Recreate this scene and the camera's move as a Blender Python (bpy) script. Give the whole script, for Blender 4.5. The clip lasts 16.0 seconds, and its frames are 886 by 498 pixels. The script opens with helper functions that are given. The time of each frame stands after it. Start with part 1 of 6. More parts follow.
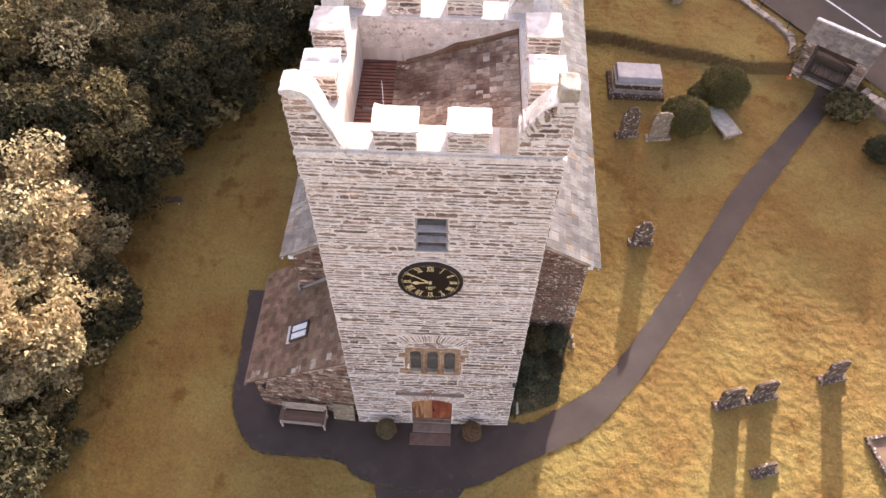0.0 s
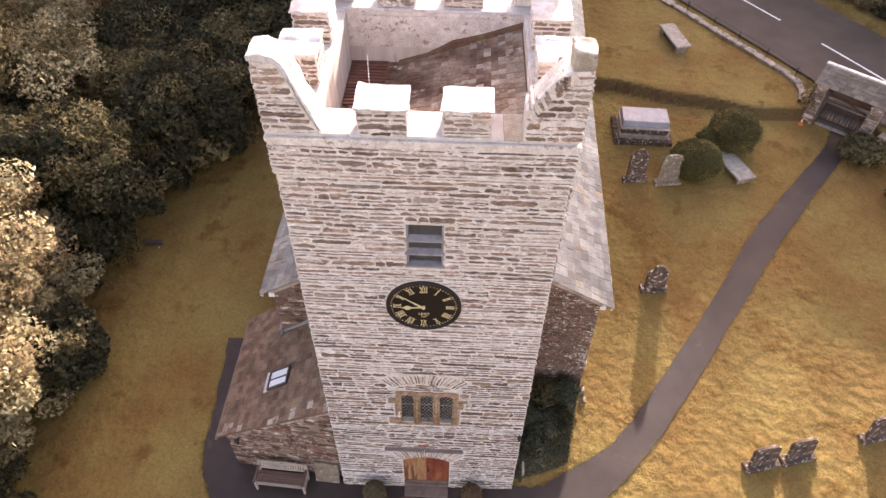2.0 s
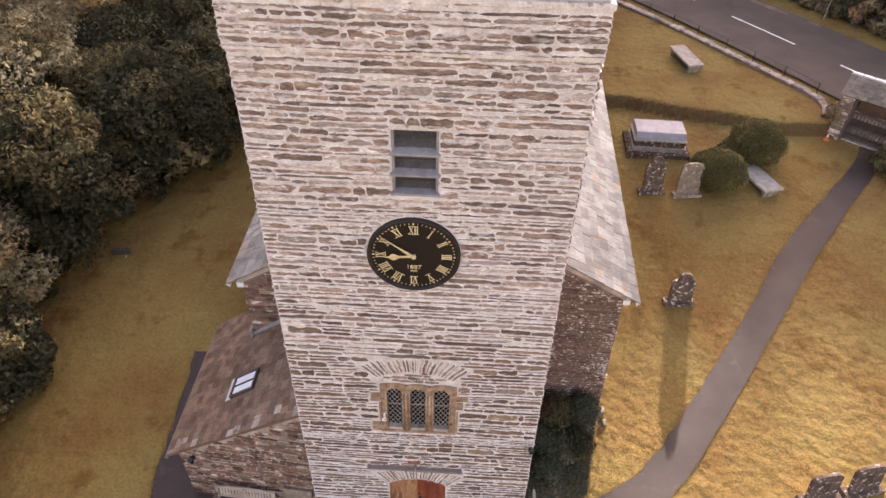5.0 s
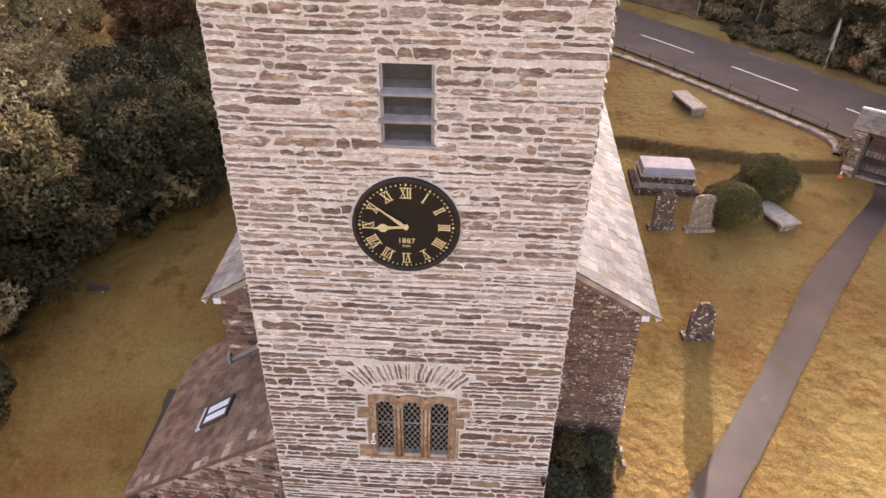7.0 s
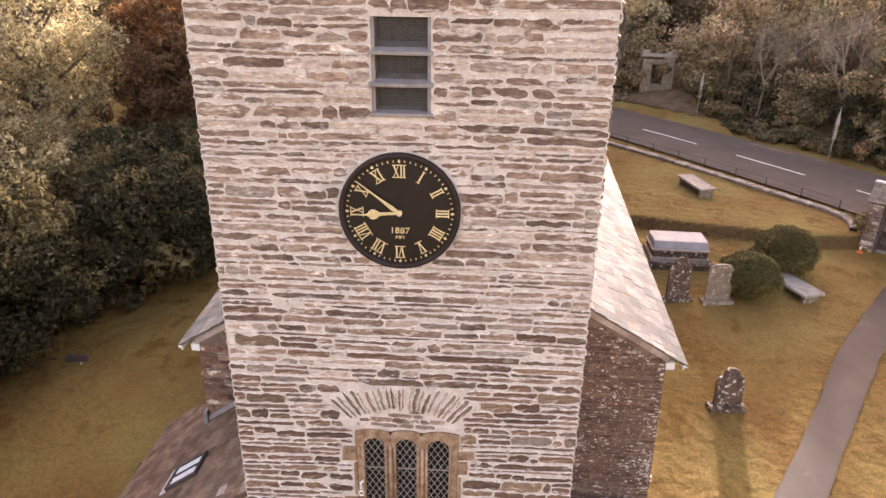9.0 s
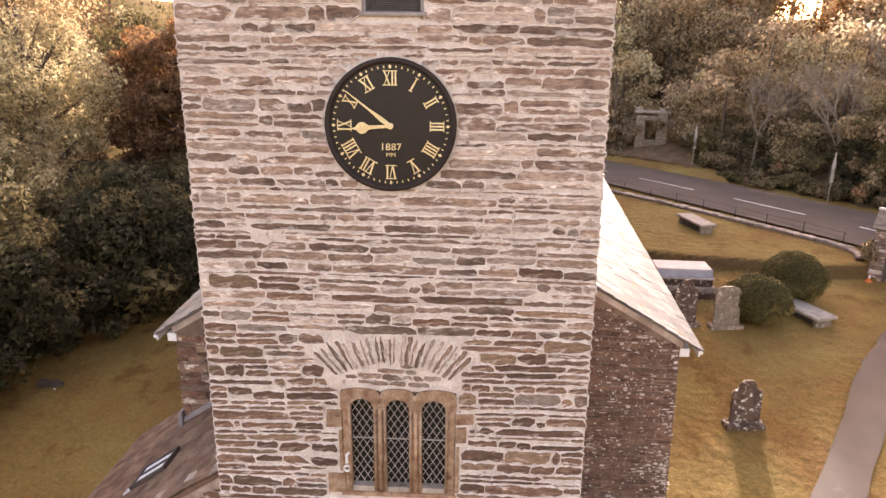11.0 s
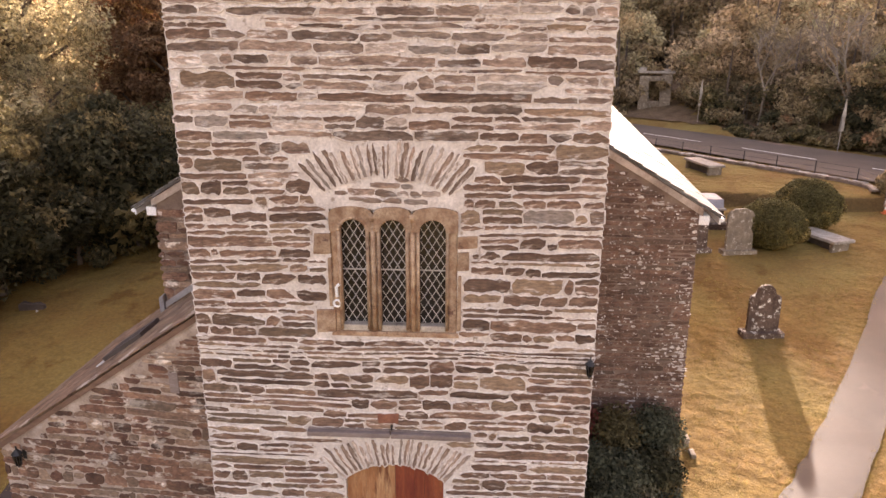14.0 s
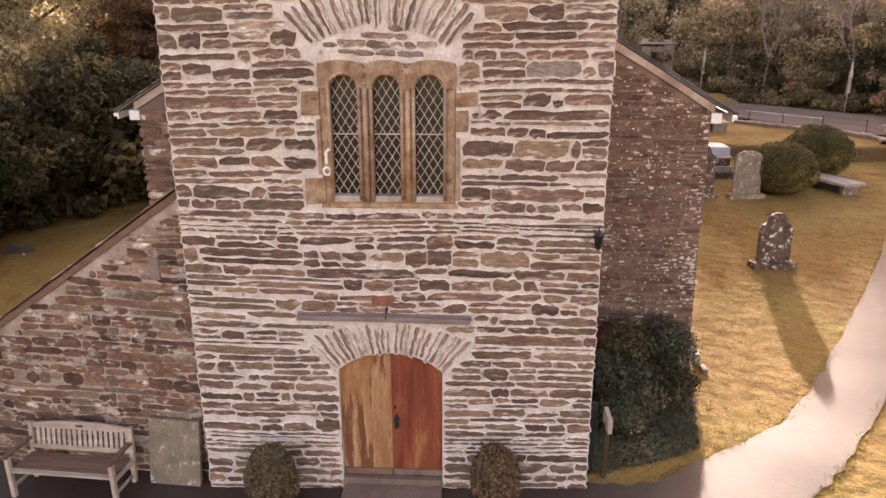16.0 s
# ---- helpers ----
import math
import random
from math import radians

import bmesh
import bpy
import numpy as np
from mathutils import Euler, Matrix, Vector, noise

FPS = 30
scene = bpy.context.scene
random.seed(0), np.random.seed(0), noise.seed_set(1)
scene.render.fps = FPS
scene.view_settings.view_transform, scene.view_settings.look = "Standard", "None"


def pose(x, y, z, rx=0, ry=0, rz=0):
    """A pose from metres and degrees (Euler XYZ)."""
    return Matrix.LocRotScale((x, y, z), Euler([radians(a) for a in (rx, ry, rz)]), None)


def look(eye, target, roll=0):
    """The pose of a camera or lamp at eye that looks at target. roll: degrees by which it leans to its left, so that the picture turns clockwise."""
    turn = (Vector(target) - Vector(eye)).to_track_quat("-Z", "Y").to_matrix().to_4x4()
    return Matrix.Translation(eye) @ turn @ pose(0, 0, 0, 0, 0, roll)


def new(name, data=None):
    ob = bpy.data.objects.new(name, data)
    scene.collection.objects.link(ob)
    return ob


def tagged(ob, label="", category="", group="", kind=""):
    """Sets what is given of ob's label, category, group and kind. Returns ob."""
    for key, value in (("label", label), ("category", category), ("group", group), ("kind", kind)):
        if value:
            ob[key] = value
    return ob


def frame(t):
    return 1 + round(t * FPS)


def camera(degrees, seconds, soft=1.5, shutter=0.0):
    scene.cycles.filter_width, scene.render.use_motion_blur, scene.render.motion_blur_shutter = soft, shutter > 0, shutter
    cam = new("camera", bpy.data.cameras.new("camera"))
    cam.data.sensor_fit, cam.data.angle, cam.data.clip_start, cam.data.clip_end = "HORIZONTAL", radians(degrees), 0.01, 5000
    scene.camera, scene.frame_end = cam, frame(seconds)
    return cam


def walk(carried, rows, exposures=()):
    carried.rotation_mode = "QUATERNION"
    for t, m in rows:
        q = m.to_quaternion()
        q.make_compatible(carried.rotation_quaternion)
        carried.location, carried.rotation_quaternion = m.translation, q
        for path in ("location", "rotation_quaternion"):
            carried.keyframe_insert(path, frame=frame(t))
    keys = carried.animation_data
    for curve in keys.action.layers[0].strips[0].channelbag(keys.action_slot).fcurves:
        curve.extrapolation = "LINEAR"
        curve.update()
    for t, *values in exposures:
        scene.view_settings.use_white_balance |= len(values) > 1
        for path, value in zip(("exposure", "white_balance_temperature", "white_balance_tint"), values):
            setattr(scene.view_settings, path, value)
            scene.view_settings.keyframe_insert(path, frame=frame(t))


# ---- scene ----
cam = camera(66.7, 16.0)
PATH = [
    (0, (0.489, -8.523, 22.053), (0.463, -7.356, 20.429), 1.0),
    (0.5, (0.502, -8.433, 21.448), (0.476, -7.234, 19.848), 1.1),
    (1, (0.539, -8.382, 20.862), (0.51, -7.138, 19.297), 1.1),
    (1.5, (0.591, -8.368, 20.306), (0.558, -7.074, 18.781), 1.0),
    (2, (0.603, -8.325, 19.766), (0.568, -6.978, 18.288), 1.1),
    (2.5, (0.62, -8.31, 19.243), (0.582, -6.907, 17.818), 1.2),
    (3, (0.644, -8.297, 18.731), (0.6, -6.84, 17.361), 1.1),
    (3.5, (0.636, -8.276, 18.173), (0.589, -6.775, 16.852), 1.2),
    (4, (0.653, -8.253, 17.543), (0.605, -6.745, 16.23), 1.3),
    (4.5, (0.685, -8.201, 16.821), (0.638, -6.694, 15.506), 1.3),
    (4.7, (0.712, -8.193, 16.565), (0.665, -6.689, 15.247), 1.4),
    (6.8, (0.821, -8.025, 14.139), (0.764, -6.388, 12.991), 1.1),
    (7, (0.827, -8.027, 13.964), (0.768, -6.371, 12.845), 1.1),
    (7.5, (0.837, -8.038, 13.484), (0.771, -6.333, 12.441), 0.9),
    (8, (0.852, -8.001, 12.977), (0.78, -6.252, 12.01), 0.9),
    (8.5, (0.892, -7.966, 12.446), (0.812, -6.175, 11.559), 0.8),
    (8.7, (0.93, -7.894, 12.237), (0.842, -6.089, 11.38), 0.8),
    (10.8, (0.996, -7.793, 9.994), (0.908, -5.881, 9.416), 0.5),
    (11, (1.0, -7.82, 9.838), (0.911, -5.909, 9.255), 0.6),
    (11.5, (1.016, -7.774, 9.324), (0.926, -5.863, 8.74), 0.5),
    (12, (1.023, -7.73, 8.931), (0.934, -5.82, 8.345), 0.5),
    (12.5, (1.025, -7.708, 8.558), (0.935, -5.799, 7.969), 0.4),
    (13, (1.018, -7.676, 8.163), (0.928, -5.767, 7.574), 0.3),
    (13.5, (1.006, -7.64, 7.782), (0.917, -5.732, 7.19), 0.3),
    (14, (1.016, -7.616, 7.409), (0.926, -5.708, 6.813), 0.3),
    (14.5, (1.035, -7.594, 7.01), (0.945, -5.688, 6.413), 0.2),
    (15, (1.05, -7.582, 6.598), (0.958, -5.675, 6.0), 0.0),
    (15.5, (1.055, -7.567, 6.201), (0.962, -5.662, 5.599), -0.0),
    (16, (1.048, -7.528, 5.804), (0.957, -5.625, 5.195), -0.0),
]
walk(cam, [(t, look(eye, target, roll)) for t, eye, target, roll in PATH], exposures=[(0.0, 2.33, 8000, 33.5), (4.5, 2.33, 8100, 34.5), (8.5, 2.47, 8500, 36.5), (11.0, 2.45, 9000, 38.5), (16.0, 2.42, 9350, 40)])

# ---- light ----
SUN_AZ, SUN_EL = 13.5, 15.7          # degrees: from +y towards +x, and above the horizon
world = bpy.data.worlds.new("sky")
scene.world = world
world.use_nodes = True
_wn, _wl = world.node_tree.nodes, world.node_tree.links
_sky = _wn.new("ShaderNodeTexSky")
_sky.sky_type, _sky.sun_disc = "NISHITA", False
_sky.sun_elevation, _sky.sun_rotation = radians(SUN_EL), radians(SUN_AZ)
_sky.air_density, _sky.dust_density, _sky.ozone_density = 1.0, 2.0, 0.6
_wl.new(_sky.outputs[0], _wn["Background"].inputs[0])
_wn["Background"].inputs[1].default_value = 0.15
_sd = Vector((math.sin(radians(SUN_AZ)) * math.cos(radians(SUN_EL)), math.cos(radians(SUN_AZ)) * math.cos(radians(SUN_EL)), math.sin(radians(SUN_EL))))
_sun = bpy.data.lights.new("sun", "SUN")
_sun.energy, _sun.angle, _sun.color = 3.7, radians(1.0), (0.87, 1.0, 1.0)
new("sun", _sun).matrix_world = look(_sd * 200, (0, 0, 0))


# ---- materials ----
def material(name, c1, c2, scale=3.0, rough=0.8, bump=0.3, fine=40.0, vary=0.25, metal=0.0, third=None, third_at=0.6, third_scale=1.2, spec=0.4, bumpdist=0.01, stretch=(1, 1, 1), trans=0.0, swell=None, grainy=0.2, tint=None, share=0.3):
    """Two colours in broad patches, a finer grain, a shift from piece to piece, and if given a third colour in stains.
    tint: a colour that a share of the pieces leans to."""
    m = bpy.data.materials.new(name)
    m.use_nodes = True
    n, l = m.node_tree.nodes, m.node_tree.links
    b = n["Principled BSDF"]
    co = n.new("ShaderNodeTexCoord")
    mp = n.new("ShaderNodeMapping")
    mp.inputs["Scale"].default_value = stretch
    l.new(co.outputs["Object"], mp.inputs[0])
    oi, ge = n.new("ShaderNodeObjectInfo"), n.new("ShaderNodeNewGeometry")
    add = n.new("ShaderNodeMath"); add.operation = "ADD"
    l.new(oi.outputs["Random"], add.inputs[0]); l.new(ge.outputs["Random Per Island"], add.inputs[1])
    fr = n.new("ShaderNodeMath"); fr.operation = "FRACT"
    l.new(add.outputs[0], fr.inputs[0])

    def nz(s, d, r=0.6):
        x = n.new("ShaderNodeTexNoise")
        x.inputs["Scale"].default_value, x.inputs["Detail"].default_value, x.inputs["Roughness"].default_value = s, d, r
        l.new(mp.outputs[0], x.inputs["Vector"])
        return x

    def span(v, lo, hi, a=0.0, z=1.0):
        r = n.new("ShaderNodeMapRange")
        for i, q in enumerate((lo, hi, a, z)):
            r.inputs[i + 1].default_value = q
        l.new(v, r.inputs[0])
        return r.outputs[0]

    def mix(f, a, c):
        x = n.new("ShaderNodeMix"); x.data_type = "RGBA"
        l.new(f, x.inputs[0])
        for sock, q in ((x.inputs[6], a), (x.inputs[7], c)):
            if isinstance(q, tuple):
                sock.default_value = (*q, 1)
            else:
                l.new(q, sock)
        return x.outputs[2]

    broad, grain = nz(scale, 4), nz(fine, 5, 0.7)
    col = mix(span(broad.outputs[0], 0.35, 0.65), c1, c2)
    if tint:
        other = n.new("ShaderNodeMath"); other.operation = "MULTIPLY"; other.inputs[1].default_value = 7.31
        l.new(fr.outputs[0], other.inputs[0])
        wrap = n.new("ShaderNodeMath"); wrap.operation = "FRACT"
        l.new(other.outputs[0], wrap.inputs[0])
        col = mix(span(wrap.outputs[0], 1 - share, min(1 - share + 0.15, 1.0), 0.0, 0.75), col, tint)
    if third:
        col = mix(span(nz(third_scale, 6, 0.65).outputs[0], third_at, third_at + 0.08), col, third)
    hsv = n.new("ShaderNodeHueSaturation")
    l.new(col, hsv.inputs["Color"])
    val = n.new("ShaderNodeMath"); val.operation = "MULTIPLY"
    l.new(span(fr.outputs[0], 0, 1, 1 - vary, 1 + vary), val.inputs[0])
    l.new(span(grain.outputs[0], 0.32, 0.68, 1 - grainy, 1 + grainy), val.inputs[1])
    l.new(val.outputs[0], hsv.inputs["Value"])
    l.new(hsv.outputs[0], b.inputs["Base Color"])
    l.new(span(grain.outputs[0], 0.3, 0.7, max(rough - 0.1, 0.02), min(rough + 0.1, 1)), b.inputs["Roughness"])
    b.inputs["Metallic"].default_value = metal
    b.inputs["Specular IOR Level"].default_value = spec
    if trans:
        t = n.new("ShaderNodeBsdfTranslucent")
        l.new(hsv.outputs[0], t.inputs[0])
        ms = n.new("ShaderNodeMixShader")
        ms.inputs[0].default_value = trans
        l.new(b.outputs[0], ms.inputs[1]); l.new(t.outputs[0], ms.inputs[2])
        l.new(ms.outputs[0], n["Material Output"].inputs[0])
    if bump:
        bp = n.new("ShaderNodeBump")
        bp.inputs["Strength"].default_value, bp.inputs["Distance"].default_value = bump, bumpdist
        l.new(grain.outputs[0], bp.inputs["Height"])
        l.new(bp.outputs[0], b.inputs["Normal"])
        if swell:
            b2 = n.new("ShaderNodeBump")
            b2.inputs["Strength"].default_value, b2.inputs["Distance"].default_value = 0.8, swell[1]
            l.new(nz(swell[0], 1.0, 0.4).outputs[0], b2.inputs["Height"])
            l.new(b2.outputs[0], bp.inputs["Normal"])
    return m


M_STONE = material("rubble stone", (0.138, 0.082, 0.061), (0.31, 0.213, 0.162), 5, 0.85, 0.7, 22, 0.42, third=(0.55, 0.475, 0.43), third_at=0.545, third_scale=6, stretch=(0.5, 1, 1.6), grainy=0.5, tint=(0.37, 0.295, 0.25), share=0.35)
M_STONE_LOW = material("damp brown rubble stone", (0.098, 0.051, 0.035), (0.215, 0.128, 0.089), 5, 0.85, 0.8, 22, 0.42, third=(0.44, 0.36, 0.31), third_at=0.565, third_scale=7, stretch=(0.45, 1, 1.7), grainy=0.5, tint=(0.22, 0.145, 0.095), share=0.3)
M_STONE_RED = material("reddish rubble stone", (0.085, 0.037, 0.025), (0.19, 0.1, 0.065), 5, 0.85, 0.7, 24, 0.5, third=(0.48, 0.4, 0.34), third_at=0.56, third_scale=4, stretch=(0.7, 1, 1.3), grainy=0.45, tint=(0.25, 0.17, 0.12), share=0.35)
M_STONE_DARK = material("brown rubble stone", (0.105, 0.052, 0.036), (0.215, 0.12, 0.082), 6, 0.85, 0.7, 30, 0.32, third=(0.74, 0.67, 0.6), third_at=0.585, third_scale=13, stretch=(0.8, 1, 1.3), grainy=0.4, tint=(0.13, 0.085, 0.06), share=0.3)
M_MORTAR = material("pale lime mortar", (0.51, 0.43, 0.38), (0.69, 0.615, 0.56), 5, 0.95, 0.9, 30, 0.05, third=(0.3, 0.225, 0.18), third_at=0.575, third_scale=7, grainy=0.22)
M_MORTAR_DARK = material("grey mortar", (0.135, 0.086, 0.064), (0.24, 0.165, 0.127), 3, 0.95, 0.7, 60, 0.05)
M_MORTAR_MID = material("pinkish mortar", (0.26, 0.185, 0.145), (0.5, 0.395, 0.33), 2.5, 0.95, 0.9, 45, 0.05, third=(0.24, 0.17, 0.14), third_at=0.6, third_scale=8)
M_LIME = material("limewash", (0.6, 0.575, 0.56), (0.49, 0.44, 0.415), 2.5, 0.9, 0.5, 30, 0.05, third=(0.4, 0.29, 0.235), third_at=0.57, third_scale=3.2, stretch=(1.6, 1.6, 0.4))
M_LIME_OLD = material("old flaking limewash", (0.62, 0.55, 0.5), (0.42, 0.35, 0.3), 14, 0.95, 0.5, 60, 0.2)
M_LIME_STAIN = material("streaked limewash", (0.66, 0.6, 0.56), (0.5, 0.41, 0.36), 1.4, 0.9, 0.5, 30, 0.05, third=(0.3, 0.17, 0.11), third_at=0.6, third_scale=0.9, stretch=(3.0, 3.0, 0.25), grainy=0.1)
M_SAND = material("ochre sandstone", (0.23, 0.122, 0.072), (0.42, 0.285, 0.19), 7, 0.85, 0.6, 40, 0.22, third=(0.13, 0.062, 0.042), third_at=0.6, third_scale=6, grainy=0.25)
M_SLATE = material("weathered slate", (0.102, 0.095, 0.092), (0.175, 0.164, 0.158), 1.6, 0.82, 0.5, 26, 0.26, spec=0.15, third=(0.155, 0.108, 0.07), third_at=0.575, third_scale=2.2, grainy=0.3)
M_SLATE_BROWN = material("brown mossy slate", (0.15, 0.082, 0.053), (0.24, 0.148, 0.098), 1.6, 0.85, 0.5, 26, 0.3, third=(0.2, 0.15, 0.075), third_at=0.58, third_scale=2.2, spec=0.2, grainy=0.35, tint=(0.2, 0.135, 0.095), share=0.2)
M_SLATE_ROOF = material("stained roof slate", (0.13, 0.068, 0.045), (0.36, 0.25, 0.185), 1.3, 0.85, 0.5, 26, 0.3, third=(0.5, 0.41, 0.34), third_at=0.6, third_scale=2.2, spec=0.2, grainy=0.3)
# Lichen and a sunlit tone share this one pale colour.
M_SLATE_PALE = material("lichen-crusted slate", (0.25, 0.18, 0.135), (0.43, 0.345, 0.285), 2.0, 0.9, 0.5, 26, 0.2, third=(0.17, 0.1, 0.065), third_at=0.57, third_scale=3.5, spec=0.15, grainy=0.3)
M_LEAD = material("grey slate ledge", (0.21, 0.185, 0.18), (0.3, 0.27, 0.265), 5, 0.6, 0.3, 40, 0.06, third=(0.38, 0.34, 0.32), third_at=0.6, third_scale=8)
M_BRICK = material("old red brick", (0.16, 0.055, 0.035), (0.27, 0.105, 0.06), 8, 0.85, 0.5, 40, 0.1)
M_BOARD = material("grey drip board", (0.16, 0.115, 0.1), (0.24, 0.18, 0.16), 5, 0.8, 0.3, 40, 0.06, stretch=(0.5, 2, 2))
M_RUST = material("rust red decking", (0.13, 0.052, 0.036), (0.21, 0.088, 0.062), 4, 0.7, 0.3, 40, 0.12)
M_DIAL = material("black dial paint", (0.009, 0.0055, 0.005), (0.016, 0.0098, 0.0088), 3, 0.45, 0.05, 30, 0.03, spec=0.35)
M_RIM = material("dark painted rim", (0.02, 0.013, 0.012), (0.032, 0.021, 0.018), 5, 0.65, 0.1, 30, 0.03, spec=0.25)
M_GOLD = material("gilding", (0.68, 0.53, 0.28), (0.78, 0.65, 0.4), 6, 0.42, 0.05, 30, 0.06, metal=0.25)
M_OAK_PALE = material("bleached door oak", (0.3, 0.115, 0.048), (0.46, 0.27, 0.14), 2.4, 0.55, 0.25, 24, 0.05, third=(0.17, 0.058, 0.027), third_at=0.5, third_scale=2.2, stretch=(3.0, 1, 0.45), grainy=0.25)
M_OAK_RED = material("red stained door oak", (0.15, 0.028, 0.016), (0.3, 0.076, 0.033), 2.0, 0.5, 0.25, 24, 0.05, third=(0.37, 0.15, 0.06), third_at=0.585, third_scale=1.8, stretch=(3.0, 1, 0.5), grainy=0.25)
M_WOOD_BENCH = material("silvered bench timber", (0.36, 0.27, 0.21), (0.48, 0.38, 0.31), 5, 0.75, 0.3, 30, 0.15, stretch=(0.5, 3, 3))
M_WOOD_DARK = material("brown bench timber", (0.14, 0.075, 0.05), (0.2, 0.11, 0.075), 5, 0.7, 0.3, 30, 0.15, stretch=(0.5, 3, 3))
M_BLACK = material("black iron", (0.012, 0.011, 0.011), (0.02, 0.018, 0.018), 8, 0.5, 0.2, 50, 0.05)
M_LEADCAME = material("lead came", (0.36, 0.33, 0.31), (0.46, 0.42, 0.4), 10, 0.55, 0.1, 50, 0.1, metal=0.2)
M_WIRE = material("dull wire", (0.1, 0.09, 0.085), (0.15, 0.135, 0.13), 10, 0.6, 0.1, 50, 0.1, metal=0.3)
M_WHITE = material("white paint", (0.74, 0.72, 0.7), (0.8, 0.78, 0.76), 4, 0.5, 0.1, 40, 0.03)
M_MARBLE = material("pale polished tomb stone", (0.3, 0.29, 0.305), (0.39, 0.375, 0.395), 3, 0.6, 0.15, 30, 0.03, third=(0.3, 0.27, 0.26), third_at=0.63, third_scale=4)
M_TOMB = material("grey tomb stone", (0.28, 0.23, 0.185), (0.43, 0.365, 0.3), 4, 0.85, 0.5, 30, 0.14, third=(0.17, 0.125, 0.1), third_at=0.6, third_scale=5, grainy=0.25)
M_GRAVE = material("lichened headstone", (0.075, 0.046, 0.034), (0.15, 0.098, 0.072), 4, 0.9, 0.6, 30, 0.12, third=(0.62, 0.56, 0.48), third_at=0.56, third_scale=8, spec=0.2, grainy=0.4)
M_GRAVE_PALE = material("pale lichened headstone", (0.165, 0.122, 0.085), (0.27, 0.205, 0.148), 4, 0.85, 0.6, 30, 0.1, third=(0.52, 0.45, 0.37), third_at=0.575, third_scale=8, grainy=0.3)
M_TARMAC = material("damp path tarmac", (0.04, 0.024, 0.0185), (0.06, 0.038, 0.03), 0.8, 0.58, 0.7, 45, 0.02, spec=0.36, bumpdist=0.004, third=(0.07, 0.046, 0.037), third_at=0.6, third_scale=1.5)
M_ROAD = material("road asphalt", (0.082, 0.058, 0.044), (0.11, 0.079, 0.061), 0.5, 0.85, 0.4, 60, 0.02, spec=0.3, third=(0.11, 0.08, 0.063), third_at=0.62, third_scale=0.7)
M_PAINT = material("road paint", (0.68, 0.66, 0.62), (0.78, 0.76, 0.72), 4, 0.7, 0.1, 40, 0.02)
M_BARK = material("bark", (0.09, 0.065, 0.05), (0.15, 0.11, 0.085), 4, 0.9, 0.6, 30, 0.1, stretch=(2, 2, 0.4))
M_BARK_PALE = material("pale dead bark", (0.2, 0.155, 0.115), (0.3, 0.235, 0.18), 4, 0.9, 0.5, 30, 0.1)
M_MAT = material("brown coir mat", (0.13, 0.07, 0.055), (0.18, 0.1, 0.075), 6, 0.9, 0.7, 80, 0.05)
M_STEP = material("worn door step", (0.15, 0.095, 0.072), (0.23, 0.155, 0.12), 4, 0.75, 0.4, 40, 0.05)
M_GATE = material("dark gate timber", (0.06, 0.042, 0.036), (0.09, 0.065, 0.055), 5, 0.7, 0.3, 40, 0.1)
M_ORANGE = material("orange plastic", (0.7, 0.14, 0.04), (0.75, 0.18, 0.06), 4, 0.5, 0.1, 40, 0.02)
# Near black: the darkness of unlit rooms put into the colour.
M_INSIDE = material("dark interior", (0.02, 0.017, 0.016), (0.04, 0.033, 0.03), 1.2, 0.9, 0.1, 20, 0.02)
M_LITTER = material("fallen leaf litter", (0.12, 0.074, 0.044), (0.22, 0.14, 0.085), 1.2, 0.95, 0.9, 14, 0.05, third=(0.24, 0.15, 0.07), third_at=0.57, third_scale=5, spec=0.1, bumpdist=0.05, grainy=0.4)
M_HEARTH = material("bare earth verge", (0.16, 0.095, 0.06), (0.22, 0.14, 0.09), 2, 0.95, 0.6, 30, 0.05)


def leafy(name, a, b, c, tr=0.35):
    return material(name, a, b, 0.5, 0.8, 0.0, 6.0, 0.5, third=c, third_at=0.55, third_scale=0.9, spec=0.12, trans=tr)


M_LEAF_DARK = leafy("dark green leaves", (0.04, 0.038, 0.021), (0.07, 0.062, 0.032), (0.14, 0.11, 0.055), 0.2)
M_LEAF_DEEP = leafy("deep green border leaves", (0.06, 0.066, 0.042), (0.12, 0.118, 0.072), (0.24, 0.2, 0.125), 0.25)
M_LEAF_OLIVE = leafy("olive leaves", (0.11, 0.088, 0.043), (0.17, 0.135, 0.064), (0.28, 0.205, 0.1), 0.35)
M_LEAF_GOLD = leafy("turning golden leaves", (0.4, 0.33, 0.19), (0.55, 0.47, 0.29), (0.2, 0.15, 0.085), 0.5)
M_LEAF_UMBER = leafy("brown beech leaves", (0.165, 0.086, 0.048), (0.26, 0.145, 0.08), (0.34, 0.21, 0.115), 0.4)
M_LEAF_RUST = leafy("rusty autumn leaves", (0.23, 0.105, 0.05), (0.32, 0.16, 0.075), (0.38, 0.25, 0.1), 0.55)
M_LEAF_TAN = leafy("tan autumn leaves", (0.34, 0.25, 0.145), (0.46, 0.355, 0.21), (0.24, 0.165, 0.095), 0.6)
# Fawn lightened so the far woods carry backlit haze in their colour.
M_LEAF_FAWN = leafy("dry fawn leaves", (0.4, 0.295, 0.185), (0.52, 0.4, 0.265), (0.3, 0.21, 0.125), 0.6)
M_LEAF_BOX = leafy("clipped evergreen leaves", (0.095, 0.08, 0.032), (0.165, 0.13, 0.048), (0.3, 0.205, 0.075), 0.25)
M_LEAF_BROWN = leafy("browning evergreen leaves", (0.13, 0.1, 0.055), (0.2, 0.145, 0.08), (0.34, 0.17, 0.09), 0.2)
